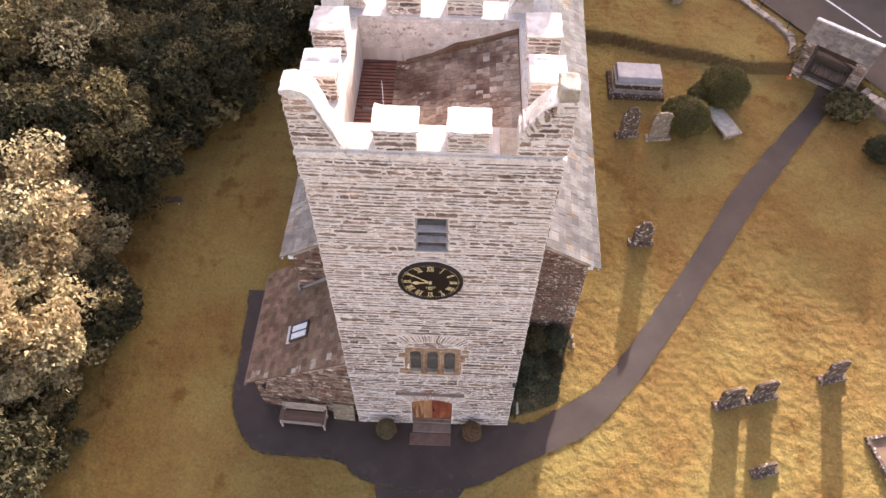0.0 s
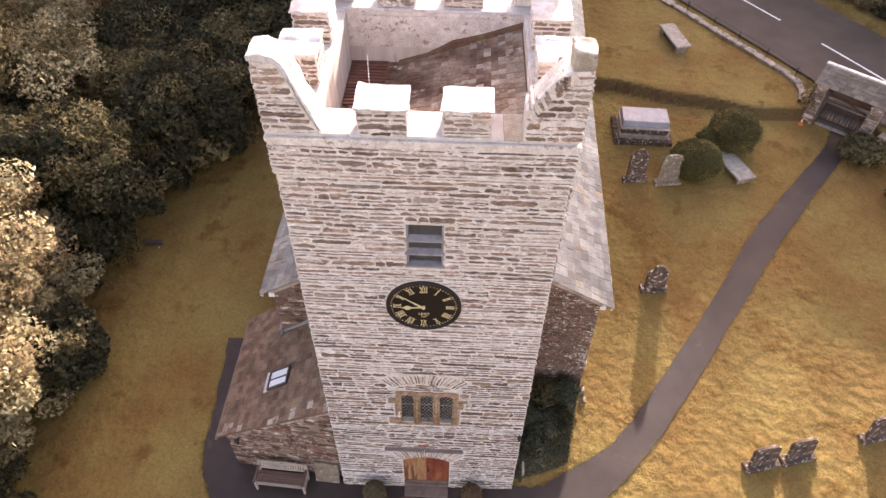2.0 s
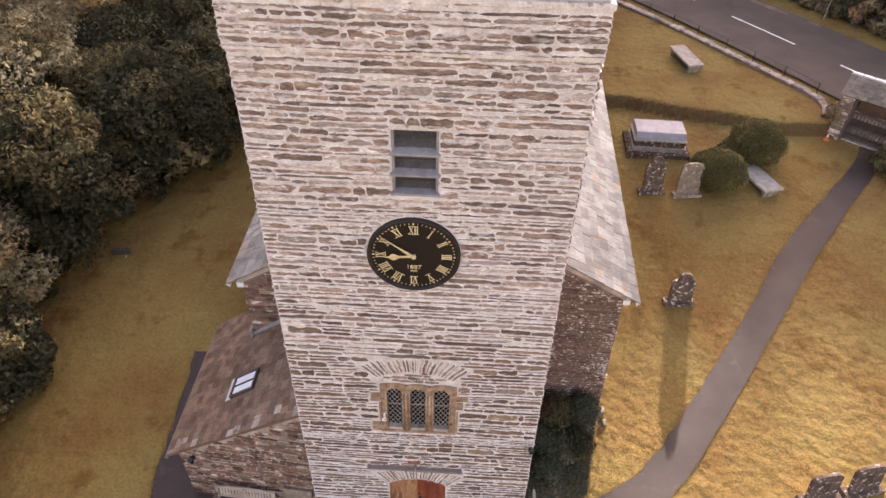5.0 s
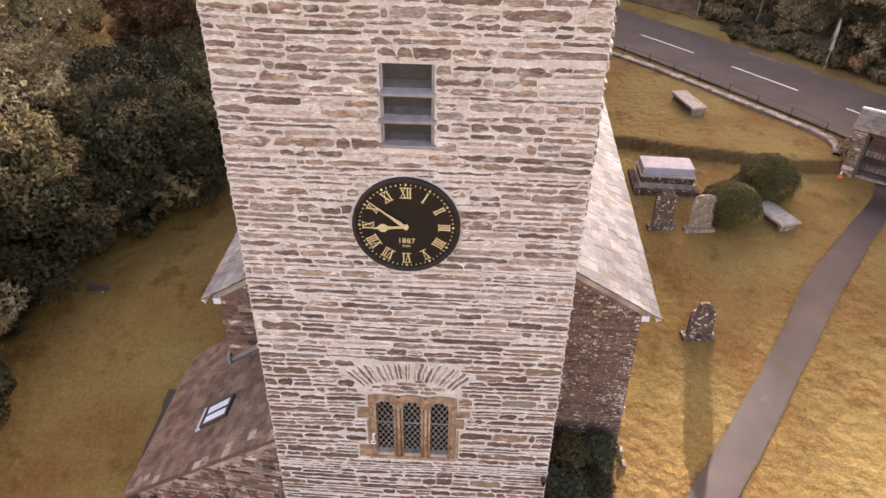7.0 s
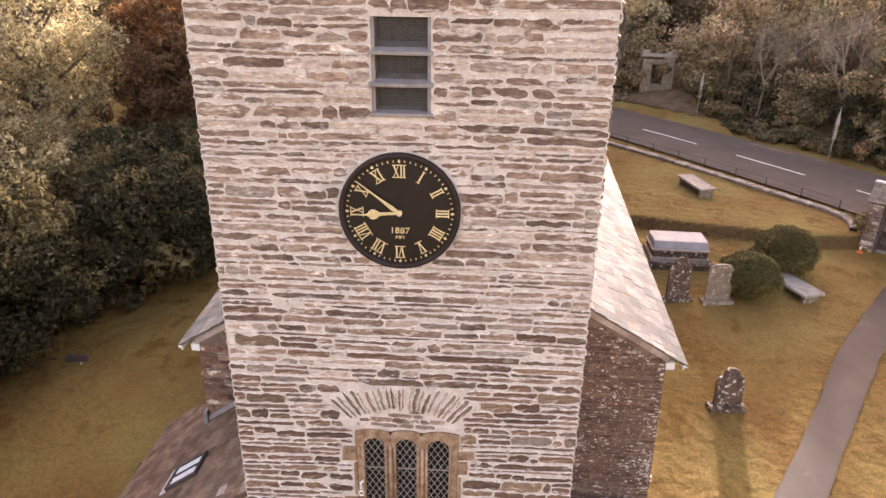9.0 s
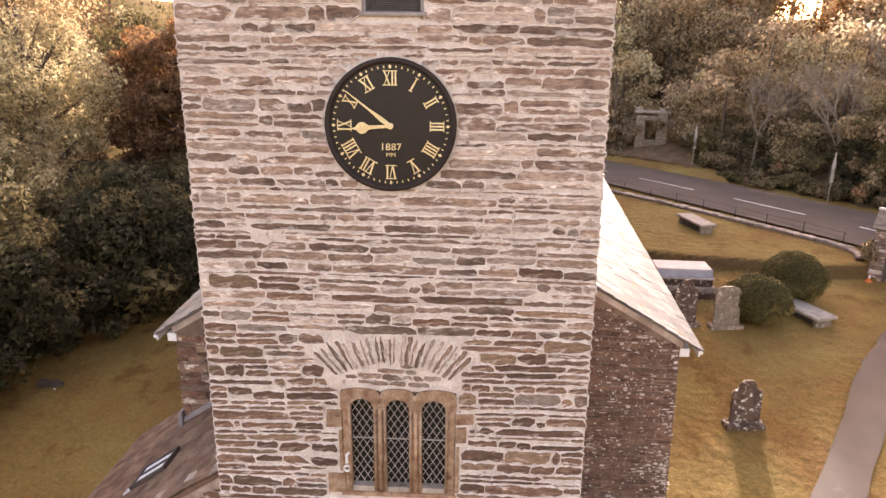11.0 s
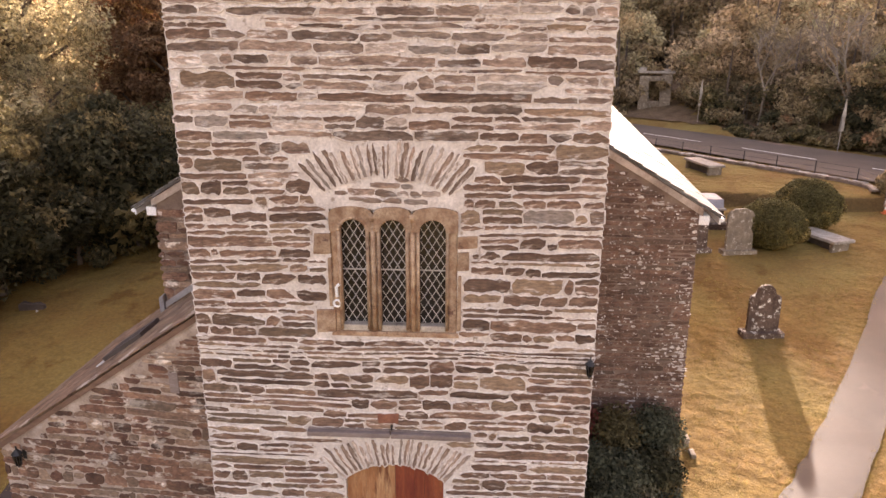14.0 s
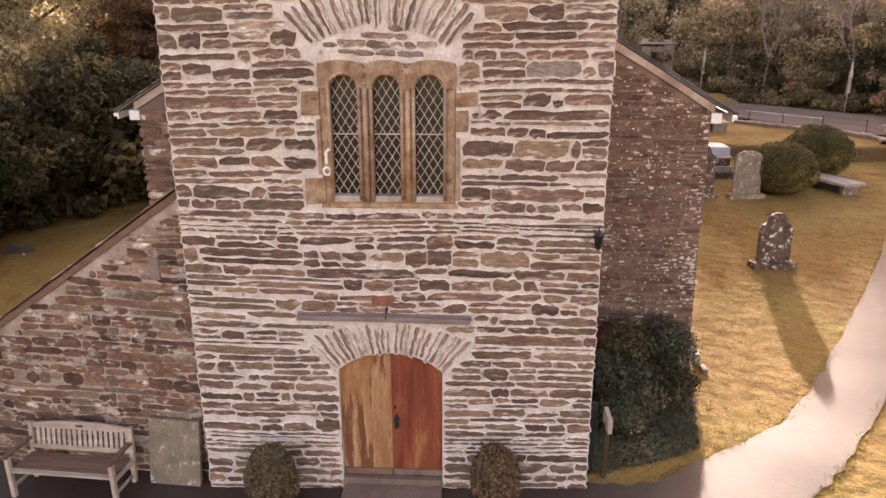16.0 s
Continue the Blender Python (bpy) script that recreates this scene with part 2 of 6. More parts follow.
M_LEAF_RUSSET = leafy("russet evergreen leaves", (0.15, 0.095, 0.055), (0.23, 0.13, 0.075), (0.4, 0.15, 0.08), 0.2)
M_LEAF_RED = leafy("red shrub leaves", (0.18, 0.045, 0.04), (0.28, 0.075, 0.055), (0.33, 0.16, 0.06), 0.3)
M_GRASS = material("mown turf", (0.222, 0.119, 0.038), (0.275, 0.19, 0.062), 0.3, 0.9, 0.9, 11, 0.02, third=(0.185, 0.098, 0.027), third_at=0.57, third_scale=0.7, spec=0.12, bumpdist=0.07, swell=(2.8, 0.19), grainy=0.24)


def shaded_bare_slopes(m, colour):
    """Turn steep turf brown: bank shade put into the colour, bare earth along verges."""
    n, l = m.node_tree.nodes, m.node_tree.links
    h = [x for x in n if x.type == "HUE_SAT"][0]
    ge, sx, mr, mx = n.new("ShaderNodeNewGeometry"), n.new("ShaderNodeSeparateXYZ"), n.new("ShaderNodeMapRange"), n.new("ShaderNodeMix")
    l.new(ge.outputs["Normal"], sx.inputs[0]); l.new(sx.outputs[2], mr.inputs[0])
    for i, q in enumerate((0.95, 0.8, 0.0, 0.75)):
        mr.inputs[i + 1].default_value = q
    mx.data_type = "RGBA"
    l.new(mr.outputs[0], mx.inputs[0]); l.new(h.inputs["Color"].links[0].from_socket, mx.inputs[6])
    mx.inputs[7].default_value = (*colour, 1)
    l.new(mx.outputs[2], h.inputs["Color"])


shaded_bare_slopes(M_GRASS, (0.085, 0.045, 0.021))
M_COPING = material("reddish coping stone", (0.25, 0.185, 0.14), (0.46, 0.375, 0.305), 3, 0.85, 0.6, 26, 0.3, third=(0.1, 0.065, 0.04), third_at=0.58, third_scale=3, grainy=0.3)
M_ROOFSTONE = material("mossy stone slate", (0.14, 0.1, 0.075), (0.235, 0.18, 0.14), 3, 0.85, 0.6, 26, 0.25, third=(0.11, 0.075, 0.04), third_at=0.58, third_scale=3, grainy=0.3)
M_BLADE = material("grass blades", (0.26, 0.19, 0.06), (0.4, 0.31, 0.11), 0.5, 0.8, 0.0, 6, 0.35, spec=0.2, trans=0.5)

_glass = bpy.data.materials.new("leaded glass")
_glass.use_nodes = True
_gb = _glass.node_tree.nodes["Principled BSDF"]
_gb.inputs["Base Color"].default_value, _gb.inputs["Roughness"].default_value = (0.02, 0.018, 0.017, 1), 0.2
_gb.inputs["Transmission Weight"].default_value, _gb.inputs["IOR"].default_value = 0.35, 1.5
M_GLASS = _glass


# ---- helpers for meshes ----
def data_of(name, verts, faces, smooth=False):
    me = bpy.data.meshes.new(name)
    me.from_pydata([tuple(v) for v in verts], [], faces)
    me.update()
    if smooth:
        me.polygons.foreach_set("use_smooth", [True] * len(me.polygons))
    return me


def part(name, src, mat, parent=None, label="", smooth=False):
    """One mesh object from a bmesh or a (verts, faces) pair, under its thing."""
    if isinstance(src, tuple):
        me = data_of(name, *src, smooth=smooth)
    else:
        me = bpy.data.meshes.new(name)
        src.normal_update()
        src.to_mesh(me)
        src.free()
        if smooth:
            me.polygons.foreach_set("use_smooth", [True] * len(me.polygons))
    me.materials.append(mat)
    ob = new(name, me)
    if parent:
        ob.parent = parent
    if label:
        tagged(ob, label)
    return ob


def thing(name, m, label, category, group="", kind=""):
    ob = new(name)
    ob.empty_display_size = 0.2
    ob.matrix_world = m
    return tagged(ob, label, category, group, kind)


def box(x0, x1, y0, y1, z0, z1, bev=0.0, m=None):
    bm = bmesh.new()
    bmesh.ops.create_cube(bm, size=1)
    for v in bm.verts:
        v.co = Vector(((x0 + x1) / 2 + v.co.x * (x1 - x0), (y0 + y1) / 2 + v.co.y * (y1 - y0), (z0 + z1) / 2 + v.co.z * (z1 - z0)))
    if bev:
        bmesh.ops.bevel(bm, geom=bm.edges[:], offset=bev, segments=2, affect="EDGES", profile=0.6)
    if m:
        bm.transform(m)
    return bm


def joined(*bms):
    out = bmesh.new()
    for b in bms:
        me = bpy.data.meshes.new("tmp")
        b.to_mesh(me)
        b.free()
        out.from_mesh(me)
        bpy.data.meshes.remove(me)
    return out


def rod(a, b, r0, r1=None, n=8):
    """A tapered round bar from a to b."""
    r1 = r0 if r1 is None else r1
    a, b = Vector(a), Vector(b)
    bm = bmesh.new()
    bmesh.ops.create_cone(bm, cap_ends=True, segments=n, radius1=r0, radius2=r1, depth=(b - a).length)
    bm.transform(Matrix.Translation((a + b) / 2) @ (b - a).to_track_quat("Z", "Y").to_matrix().to_4x4())
    return bm


def prism(outline, y0, y1, bev=0.0):
    """An outline in x and z, given depth from y0 to y1."""
    bm = bmesh.new()
    f = bm.faces.new([bm.verts.new((x, y0, z)) for x, z in outline])
    r = bmesh.ops.extrude_face_region(bm, geom=[f])
    for v in r["geom"]:
        if isinstance(v, bmesh.types.BMVert):
            v.co.y = y1
    bmesh.ops.recalc_face_normals(bm, faces=bm.faces[:])
    if bev:
        bmesh.ops.bevel(bm, geom=bm.edges[:], offset=bev, segments=2, affect="EDGES", profile=0.6)
    return bm


def smoothstep(a, b, x):
    t = min(max((x - a) / (b - a), 0), 1)
    return t * t * (3 - 2 * t)


# ---- the ground ----
ROAD_MID = [(-18.0, 62.0), (-4.0, 51.0), (5.0, 41.6), (10.95, 33.95), (13.55, 30.3), (14.93, 28.27), (17.12, 24.9), (18.48, 22.77), (20.25, 19.85), (22.8, 15.3), (24.8, 11.4), (28.0, 4.0), (32.0, -8.0), (37.0, -24.0)]


def road_side(x, y):
    """Metres from the road's middle line, positive on the far side."""
    best = 1e9
    for (ax, ay), (bx, by) in zip(ROAD_MID, ROAD_MID[1:]):
        dx, dy = bx - ax, by - ay
        t = min(max(((x - ax) * dx + (y - ay) * dy) / (dx * dx + dy * dy), 0), 1)
        ex, ey = x - ax - t * dx, y - ay - t * dy
        d = math.hypot(ex, ey)
        if d < abs(best):
            best = d if dx * ey - dy * ex > 0 else -d
    return best


def bank_line(x):
    """The foot of the grass bank across the upper lawn."""
    return 19.2 - (x - 7.3) * 0.33 + 0.2 * max(x - 13.6, 0) + 0.1 * math.sin(x * 1.7)


def ground(x, y):
    z = 0.03 + 0.032 * min(max(x, -14), 19) + 0.055 * min(max(y, -14), 17)
    z += 0.5 * smoothstep(0, 0.34, y - bank_line(x)) * smoothstep(-8, -4, x) * (1 - smoothstep(16.3, 16.9, x))
    s = road_side(x, y)
    z += (1.95 - 0.0015 * (y - 27) - z) * (1 - (smoothstep(3.5, 4.1, s) if s > 0 else smoothstep(3.1, 3.5, -s)))
    z += 0.3 * smoothstep(3.6, 5.5, s) + 0.2 * min(max(s - 6, 0), 60)
    z += 0.1 * min(max(-x - 16, 0), 60)
    near = smoothstep(3.0, 6.0, abs(x)) if y < 2 else 1.0
    return z + 0.018 * noise.noise((x * 0.9, y * 0.9, 0)) * near + 0.3 * noise.noise((x * 0.06, y * 0.06, 3)) * smoothstep(8, 40, abs(s) + abs(x) - 30)


def steps(lo, hi, fine, far):
    a = list(np.arange(lo, hi + 1e-6, fine))
    out, s = [], fine
    x = hi
    while x < far:
        s *= 1.25
        x += s
        out.append(x)
    back, s, x = [], fine, lo
    while x > -far:
        s *= 1.25
        x -= s
        back.append(x)
    return back[::-1] + a + out


gx, gy = steps(-16, 25, 0.25, 900), steps(-8, 34, 0.2, 900)
gv = [(x, y, ground(x, y)) for y in gy for x in gx]
gn = len(gx)
gf = [(j * gn + i, j * gn + i + 1, (j + 1) * gn + i + 1, (j + 1) * gn + i) for j in range(len(gy) - 1) for i in range(gn - 1)]
tagged(part("ground", (gv, gf), M_GRASS, smooth=True), "golden green mown churchyard turf with worn patches", "grass", kind="structure")


def curve(pts, n=8):
    """A smooth line through points in the plan."""
    out = []
    P = [pts[0]] + list(pts) + [pts[-1]]
    for i in range(1, len(P) - 2):
        p0, p1, p2, p3 = (Vector(p) for p in P[i - 1:i + 3])
        for k in range(n):
            t = k / n
            out.append(0.5 * ((2 * p1) + (p2 - p0) * t + (2 * p0 - 5 * p1 + 4 * p2 - p3) * t * t + (3 * p1 - p0 - 3 * p2 + p3) * t ** 3))
    return out + [Vector(pts[-1])]


def ribbon(left, right, lift, n=8, jitter=0.0, across=4):
    L, R = curve(left, n), curve(right, n)
    v, f = [], []
    for i, (a, b) in enumerate(zip(L, R)):
        w = (b - a).normalized()
        a2 = a + w * random.uniform(-jitter, jitter)
        b2 = b + w * random.uniform(-jitter, jitter)
        for k in range(across + 1):
            p = a2.lerp(b2, k / across)
            v.append((p.x, p.y, ground(p.x, p.y) + lift))
        if i:
            o = (across + 1) * (i - 1)
            f += [(o + k, o + k + 1, o + k + across + 2, o + k + across + 1) for k in range(across)]
    return v, f


random.seed(4)
PATH_LEFT = [(-7.2, 5.0), (-7.05, 2.6), (-7.0, 0.96), (-6.79, 0.15), (-6.28, -0.71), (-5.56, -1.17), (-4.13, -1.25), (-2.97, -1.36), (-2.2, -1.9), (-0.6, -2.2), (1.34, -2.1), (2.43, -1.61), (4.01, -0.86), (5.4, -0.15), (6.65, 1.08), (8.3, 3.15), (11.2, 7.15), (13.1, 9.75), (15.01, 12.17), (17.2, 14.78), (18.1, 15.9)]
PATH_RIGHT = [(-5.6, 5.0), (-5.6, 2.4), (-5.5, 1.4), (-5.2, 1.1), (-4.9, 1.0), (-4.3, 0.9), (-3.4, 0.8), (-2.6, 0.7), (-1.4, 0.6), (0.0, 0.6), (1.6, 0.5), (2.6, 0.15), (3.4, 0.12), (4.45, 0.72), (5.75, 1.55), (7.17, 3.25), (9.95, 7.0), (11.75, 9.75), (14.0, 12.45), (16.24, 14.97), (17.0, 16.3)]
tagged(part("path", ribbon(PATH_LEFT, PATH_RIGHT, 0.024, 8, 0.04), M_TARMAC),
    "damp dark purplish tarmac path round the tower to the gate", "path", kind="structure")
tagged(part("path", ribbon([(-1.9, -1.7), (-1.65, -2.4), (-1.5, -4.5), (-1.4, -8.0), (-1.4, -14.0)], [(1.9, -1.6), (1.1, -2.2), (0.4, -4.0), (0.3, -8.0), (0.3, -14.0)], 0.02, 8, 0.04), M_TARMAC),
    "damp dark tarmac path leading away from the door", "path", kind="structure")


def offset(line, d):
    out = []
    for i, p in enumerate(line):
        a, b = Vector(line[max(i - 1, 0)]), Vector(line[min(i + 1, len(line) - 1)])
        t = (b - a).normalized()
        out.append((p[0] - t.y * d, p[1] + t.x * d))
    return out


def road_ribbon(d0, d1, lift):
    v, f = ribbon(offset(ROAD_MID, d0), offset(ROAD_MID, d1), 0, 12, 0, 6)
    return [(x, y, 2.05 + lift - 0.0015 * (y - 27)) for x, y, _ in v], f


tagged(part("road", road_ribbon(3.35, -3.0, 0), M_ROAD), "grey asphalt two-lane road past the churchyard", "road", kind="structure")
LINE = curve(ROAD_MID, 60)
_lens = [0.0]
for a, b in zip(LINE, LINE[1:]):
    _lens.append(_lens[-1] + (b - a).length)
_zero = _lens[min(range(len(LINE)), key=lambda i: (LINE[i] - Vector((14.93, 28.27))).length)]


def along(s):
    for i in range(len(_lens) - 1):
        if _lens[i] <= s <= _lens[i + 1]:
            return LINE[i].lerp(LINE[i + 1], (s - _lens[i]) / (_lens[i + 1] - _lens[i]))
    return LINE[-1]


for k in range(-3, 5):
    v, f = [], []
    for i in range(9):
        p, q = along(_zero + 6.65 * k + 4.05 * i / 8), along(_zero + 6.65 * k + 4.05 * i / 8 + 0.05)
        t = (q - p).normalized()
        for d in (-0.06, 0.06):
            v.append((p.x - t.y * d, p.y + t.x * d, 2.056 - 0.0015 * (p.y - 27)))
        if i:
            f.append((2 * i - 2, 2 * i - 1, 2 * i + 1, 2 * i))
    tagged(part("road_marking", (v, f), M_PAINT), "white painted dash on the asphalt road", "road marking", "road dashes", "structure")


# ---- masonry ----
def stone_shape(w, h, d, rng, lens=0.35, bite=0.2):
    """A rubble stone, w by h, its face d proud of the joint: bed faces that wander, ends rounded or drawn out, edges worn. In x and z, face towards -y."""
    n = max(5, min(13, int(w / 0.055) + 3))
    waves = [[(rng.uniform(0.25, 0.6) * bite * h * k, rng.uniform(3, 6) / k, rng.uniform(0, 6.28)) for k in (1.0, 0.55)] for _ in range(2)]
    ends = []
    for _ in range(2):
        long = rng.random() < lens
        ends.append((min(h * (rng.uniform(1.2, 2.6) if long else rng.uniform(0.15, 0.6)) / w, 0.48), rng.uniform(0.5, 0.95) if long else rng.uniform(0.2, 0.55), rng.uniform(-1, 1)))
    top, bot = [], []
    for i in range(n):
        u = i / (n - 1)
        hh, mid = h / 2, 0.0
        for q, (reach, drop, side) in ((u, ends[0]), (1 - u, ends[1])):
            if q < reach:
                k = (1 - q / reach) ** 2 * drop
                hh *= 1 - k
                mid += side * k * h * 0.45
        x = (u - 0.5) * w
        for row, s, wave in ((top, 1, waves[0]), (bot, -1, waves[1])):
            z = mid + s * hh + sum(a * math.sin(f * u * 2 + p) for a, f, p in wave) * (hh / (h / 2))
            jx = rng.uniform(-0.25, 0.25) * w / n if 0 < i < n - 1 else rng.uniform(-0.012, 0.012)
            row.append((x + jx, z + rng.uniform(-0.05, 0.05) * h * (hh / (h / 2))))
    ring = bot + top[::-1]
    e = min(0.012, h * 0.12)
    face = [d * rng.uniform(0.7, 1.3) for _ in ring]
    v = [(x, 0.02, z) for x, z in ring]
    v += [(x * (1 - 0.4 * e / w), -d * 0.6, z * (1 - 0.5 * e / h)) for x, z in ring]
    v += [(x * (1 - 2.2 * e / w), -q, z * (1 - 2.4 * e / h)) for (x, z), q in zip(ring, face)]
    m = len(ring)
    f = []
    for r in (0, 1):
        f += [(r * m + i, r * m + (i + 1) % m, (r + 1) * m + (i + 1) % m, (r + 1) * m + i) for i in range(m)]
    b = 2 * m
    f += [(b + i, b + i + 1, b + m - 2 - i, b + m - 1 - i) for i in range(n - 1)]
    return v, f


def sway(x, z):
    """How far the beds of the courses rise and dip along a wall."""
    return 0.034 * noise.noise((x * 0.6, z * 0.9, 9)) + 0.012 * noise.noise((x * 1.9, z * 2.2, 5))


def courses(z0, z1, left, right, holes, pitch, joint, length, rng):
    """Stones of a rubble wall, row by row: their middle, width and height. left and right: the wall's edges at a height; holes: functions that give the stretch in x to leave out."""
    out, z = [], z0
    while z < z1 - 0.05:
        h = min(max(rng.gauss(pitch, pitch * 0.36), pitch * 0.48), pitch * 1.75)
        h = min(h, z1 - z)
        spans = [(left(z + h / 2), right(z + h / 2))]
        for hole in holes:
            gaps = [g for g in (hole(z + h * 0.25), hole(z + h / 2), hole(z + h * 0.75)) if g]
            if gaps:
                a, b = min(g[0] for g in gaps), max(g[1] for g in gaps)
                spans = [q for s0, s1 in spans for q in ((s0, min(s1, a)), (max(s0, b), s1)) if q[1] - q[0] > 0.06]
        for s0, s1 in spans:
            x = s0
            while x < s1 - 0.03:
                w = min(max(rng.lognormvariate(math.log(length), 0.58), 0.1), 1.3)
                if s1 - x - w < 0.16:
                    w = s1 - x
                j = joint * rng.uniform(0.5, 1.6)
                g = joint * rng.uniform(0.25, 1.1)
                lift = sway(x + w / 2, z) + rng.uniform(-0.006, 0.006)
                if h > pitch * 1.2 and rng.random() < 0.5 and w > 0.2:
                    k = rng.uniform(0.38, 0.62)
                    out.append((x + w / 2, z + h * k / 2 + lift, w - g, h * k - j * 0.7))
                    if w > 0.5 and rng.random() < 0.5:
                        c = rng.uniform(0.3, 0.7)
                        out.append((x + w * c / 2, z + h * (1 + k) / 2 + lift, w * c - g, h * (1 - k) - j * 0.7))
                        out.append((x + w * (1 + c) / 2, z + h * (1 + k) / 2 + lift, w * (1 - c) - g, h * (1 - k) - j * 0.7))
                    else:
                        out.append((x + w / 2, z + h * (1 + k) / 2 + lift, w - g, h * (1 - k) - j * 0.7))
                else:
                    thin = 1.0 if rng.random() < 0.62 else rng.uniform(0.6, 0.95)
                    hh = (h - j) * thin
                    out.append((x + w / 2, z + h / 2 + lift + rng.choice((-0.5, 0.5)) * (h - j - hh), w - g, hh))
                x += w
        z += h
    return [(x, z, w, h) for x, z, w, h in out if w > 0.05 and h > 0.02]


def pointing(v, rng, width, crest):
    """A raised lip of mortar round a stone: up steeply at the stone's edge, then rounding off outwards."""
    m = len(v) // 3
    ring = [(x, z) for x, _, z in v[:m]]
    rows = [[], [], [], []]
    for i, (x, z) in enumerate(ring):
        (ax, az), (bx, bz) = ring[i - 1], ring[(i + 1) % m]
        tx, tz = bx - ax, bz - az
        n = math.hypot(tx, tz) or 1
        nx, nz = tz / n, -tx / n
        k, c = width * rng.uniform(0.5, 1.3), crest * rng.uniform(0.6, 1.25)
        e = rng.uniform(-0.012, 0.005)
        for row, (o, y) in zip(rows, ((e - 0.004, 0.004), (e, -c), (e + k * 0.6, -c * 0.9), (e + k * 1.5, 0.006))):
            row.append((x + nx * o, y, z + nz * o))
    V = sum(rows, [])
    F = [(r * m + i, r * m + (i + 1) % m, (r + 1) * m + (i + 1) % m, (r + 1) * m + i) for r in range(3) for i in range(m)]
    return V, F


def face_stones(stones, m, d, rng, parent, mat, pick=None, lens=0.17, bite=0.13, lip=None):
    """Lay stones on a wall whose face the pose m sets (x along, z up, -y outward). Those that pick() takes are objects of their own, the rest one mesh.
    lip: the width, height and material of the raised mortar round each."""
    V, F, singles = [], [], 0
    PV, PF = [], []
    for x, z, w, h in stones:
        v, f = stone_shape(w, h, d * rng.uniform(0.5, 1.4), rng, lens, bite)
        slope = (sway(x + w / 2, z) - sway(x - w / 2, z)) / w
        mm = m @ pose(x, 0, z, 0, math.degrees(rng.gauss(0, 0.008) - slope), 0)
        if lip:
            pv, pf = pointing(v, rng, lip[0], lip[1])
            o = len(PV)
            PV += [mm @ Vector(q) for q in pv]
            PF += [tuple(o + i for i in q) for q in pf]
        if pick and singles < 300 and pick(x, z):
            part("stone", (v, f), mat, parent).matrix_basis = mm
            singles += 1
        else:
            o = len(V)
            V += [mm @ Vector(q) for q in v]
            F += [tuple(o + i for i in q) for q in f]
    if V:
        tagged(part("stonework", (V, F), mat, parent), kind="stuff")
    if PV:
        tagged(part("pointing", (PV, PF), lip[2], parent, smooth=True), kind="stuff")


def voussoirs(fan, n, d, rng, parent, mat):
    """A fan of thin stones on edge over an opening; angles in degrees from straight up."""
    cx, cz, r0, r1, most = fan
    PV, PF = [], []
    for i in range(n):
        q = -1 + 2 * (i + 0.5) / n + rng.uniform(-0.022, 0.022)
        a = radians(most * q)
        R0, R1 = r0(q) + rng.uniform(-0.03, 0.015), r1(q) * rng.uniform(0.94, 1.015)
        w = (R0 + R1) / 2 * radians(2 * most) / n * rng.uniform(0.5, 0.92)
        v, f = stone_shape(R1 - R0, w, 0.009 * rng.uniform(0.6, 1.3), rng, 0.12, 0.12)
        mm = pose(cx + math.sin(a) * (R0 + R1) / 2, 0, cz + math.cos(a) * (R0 + R1) / 2, 0, -90 + math.degrees(a), 0)
        part("voussoir", (v, f), mat, parent).matrix_basis = mm
        pv, pf = pointing(v, rng, 0.012, 0.02)
        o = len(PV)
        PV += [mm @ Vector(q) for q in pv]
        PF += [tuple(o + i for i in q) for q in pf]
    tagged(part("pointing", (PV, PF), M_MORTAR, parent, smooth=True), kind="stuff")


LIP = (0.012, 0.018, M_MORTAR)

# ---- the tower ----
TL = lambda z: -2.44 + 0.003 * z
TR = lambda z: 2.56 - 0.008 * z
TOP, BACK = 13.1, 4.62
tower = thing("church_tower", pose(0, 0, 0), "square rubble stone church tower with pale mortar and stepped battlements", "church tower")


def arch_half(z, spring, rise, half):
    if z <= spring:
        return half
    if z >= spring + rise:
        return 0
    R = (half * half + rise * rise) / (2 * rise)
    return math.sqrt(max(R * R - (z - spring - rise + R) ** 2, 0))


DX, DHALF, DSPRING, DRISE = 0.025, 0.655, 1.78, 0.25
WX0, WX1, WZ0, WZ1 = -0.69, 0.83, 3.9, 5.5
LX0, LX1, LZ0, LZ1 = -0.29, 0.4, 10.15, 11.24


def wall_with_openings():
    """The front wall as one mesh with a door arch, a window and a louvre opening right through it."""
    th = 0.7
    bms = []

    def block(x0, x1, z0, z1):
        bms.append(prism([(TL(z0) if x0 is None else x0, z0), (TR(z0) if x1 is None else x1, z0), (TR(z1) if x1 is None else x1, z1), (TL(z1) if x0 is None else x0, z1)], 0, th))
    top = DSPRING + DRISE
    block(None, None, -1.0, 0.12)
    block(None, DX - DHALF, 0.12, top); block(DX + DHALF, None, 0.12, top)
    n = 10
    for s in (-1, 1):
        arc = []
        for i in range(n + 1):
            z = DSPRING + DRISE * i / n
            arc.append((DX + s * arch_half(z, DSPRING, DRISE, DHALF), z))
        bms.append(prism(arc + [(DX + s * DHALF, top)], 0, th))
    block(None, None, top, WZ0)
    block(None, WX0, WZ0, WZ1); block(WX1, None, WZ0, WZ1)
    block(None, None, WZ1, LZ0)
    block(None, LX0, LZ0, LZ1); block(LX1, None, LZ0, LZ1)
    block(None, None, LZ1, TOP)
    out = joined(*bms)
    bmesh.ops.remove_doubles(out, verts=out.verts[:], dist=0.0005)
    return out


part("wall_front", wall_with_openings(), M_MORTAR, tower, "rubble wall with wide pale mortar joints")
part("wall_left", box(TL(6), TL(6) + 0.7, 0.7, BACK, -1, TOP), M_MORTAR, tower)
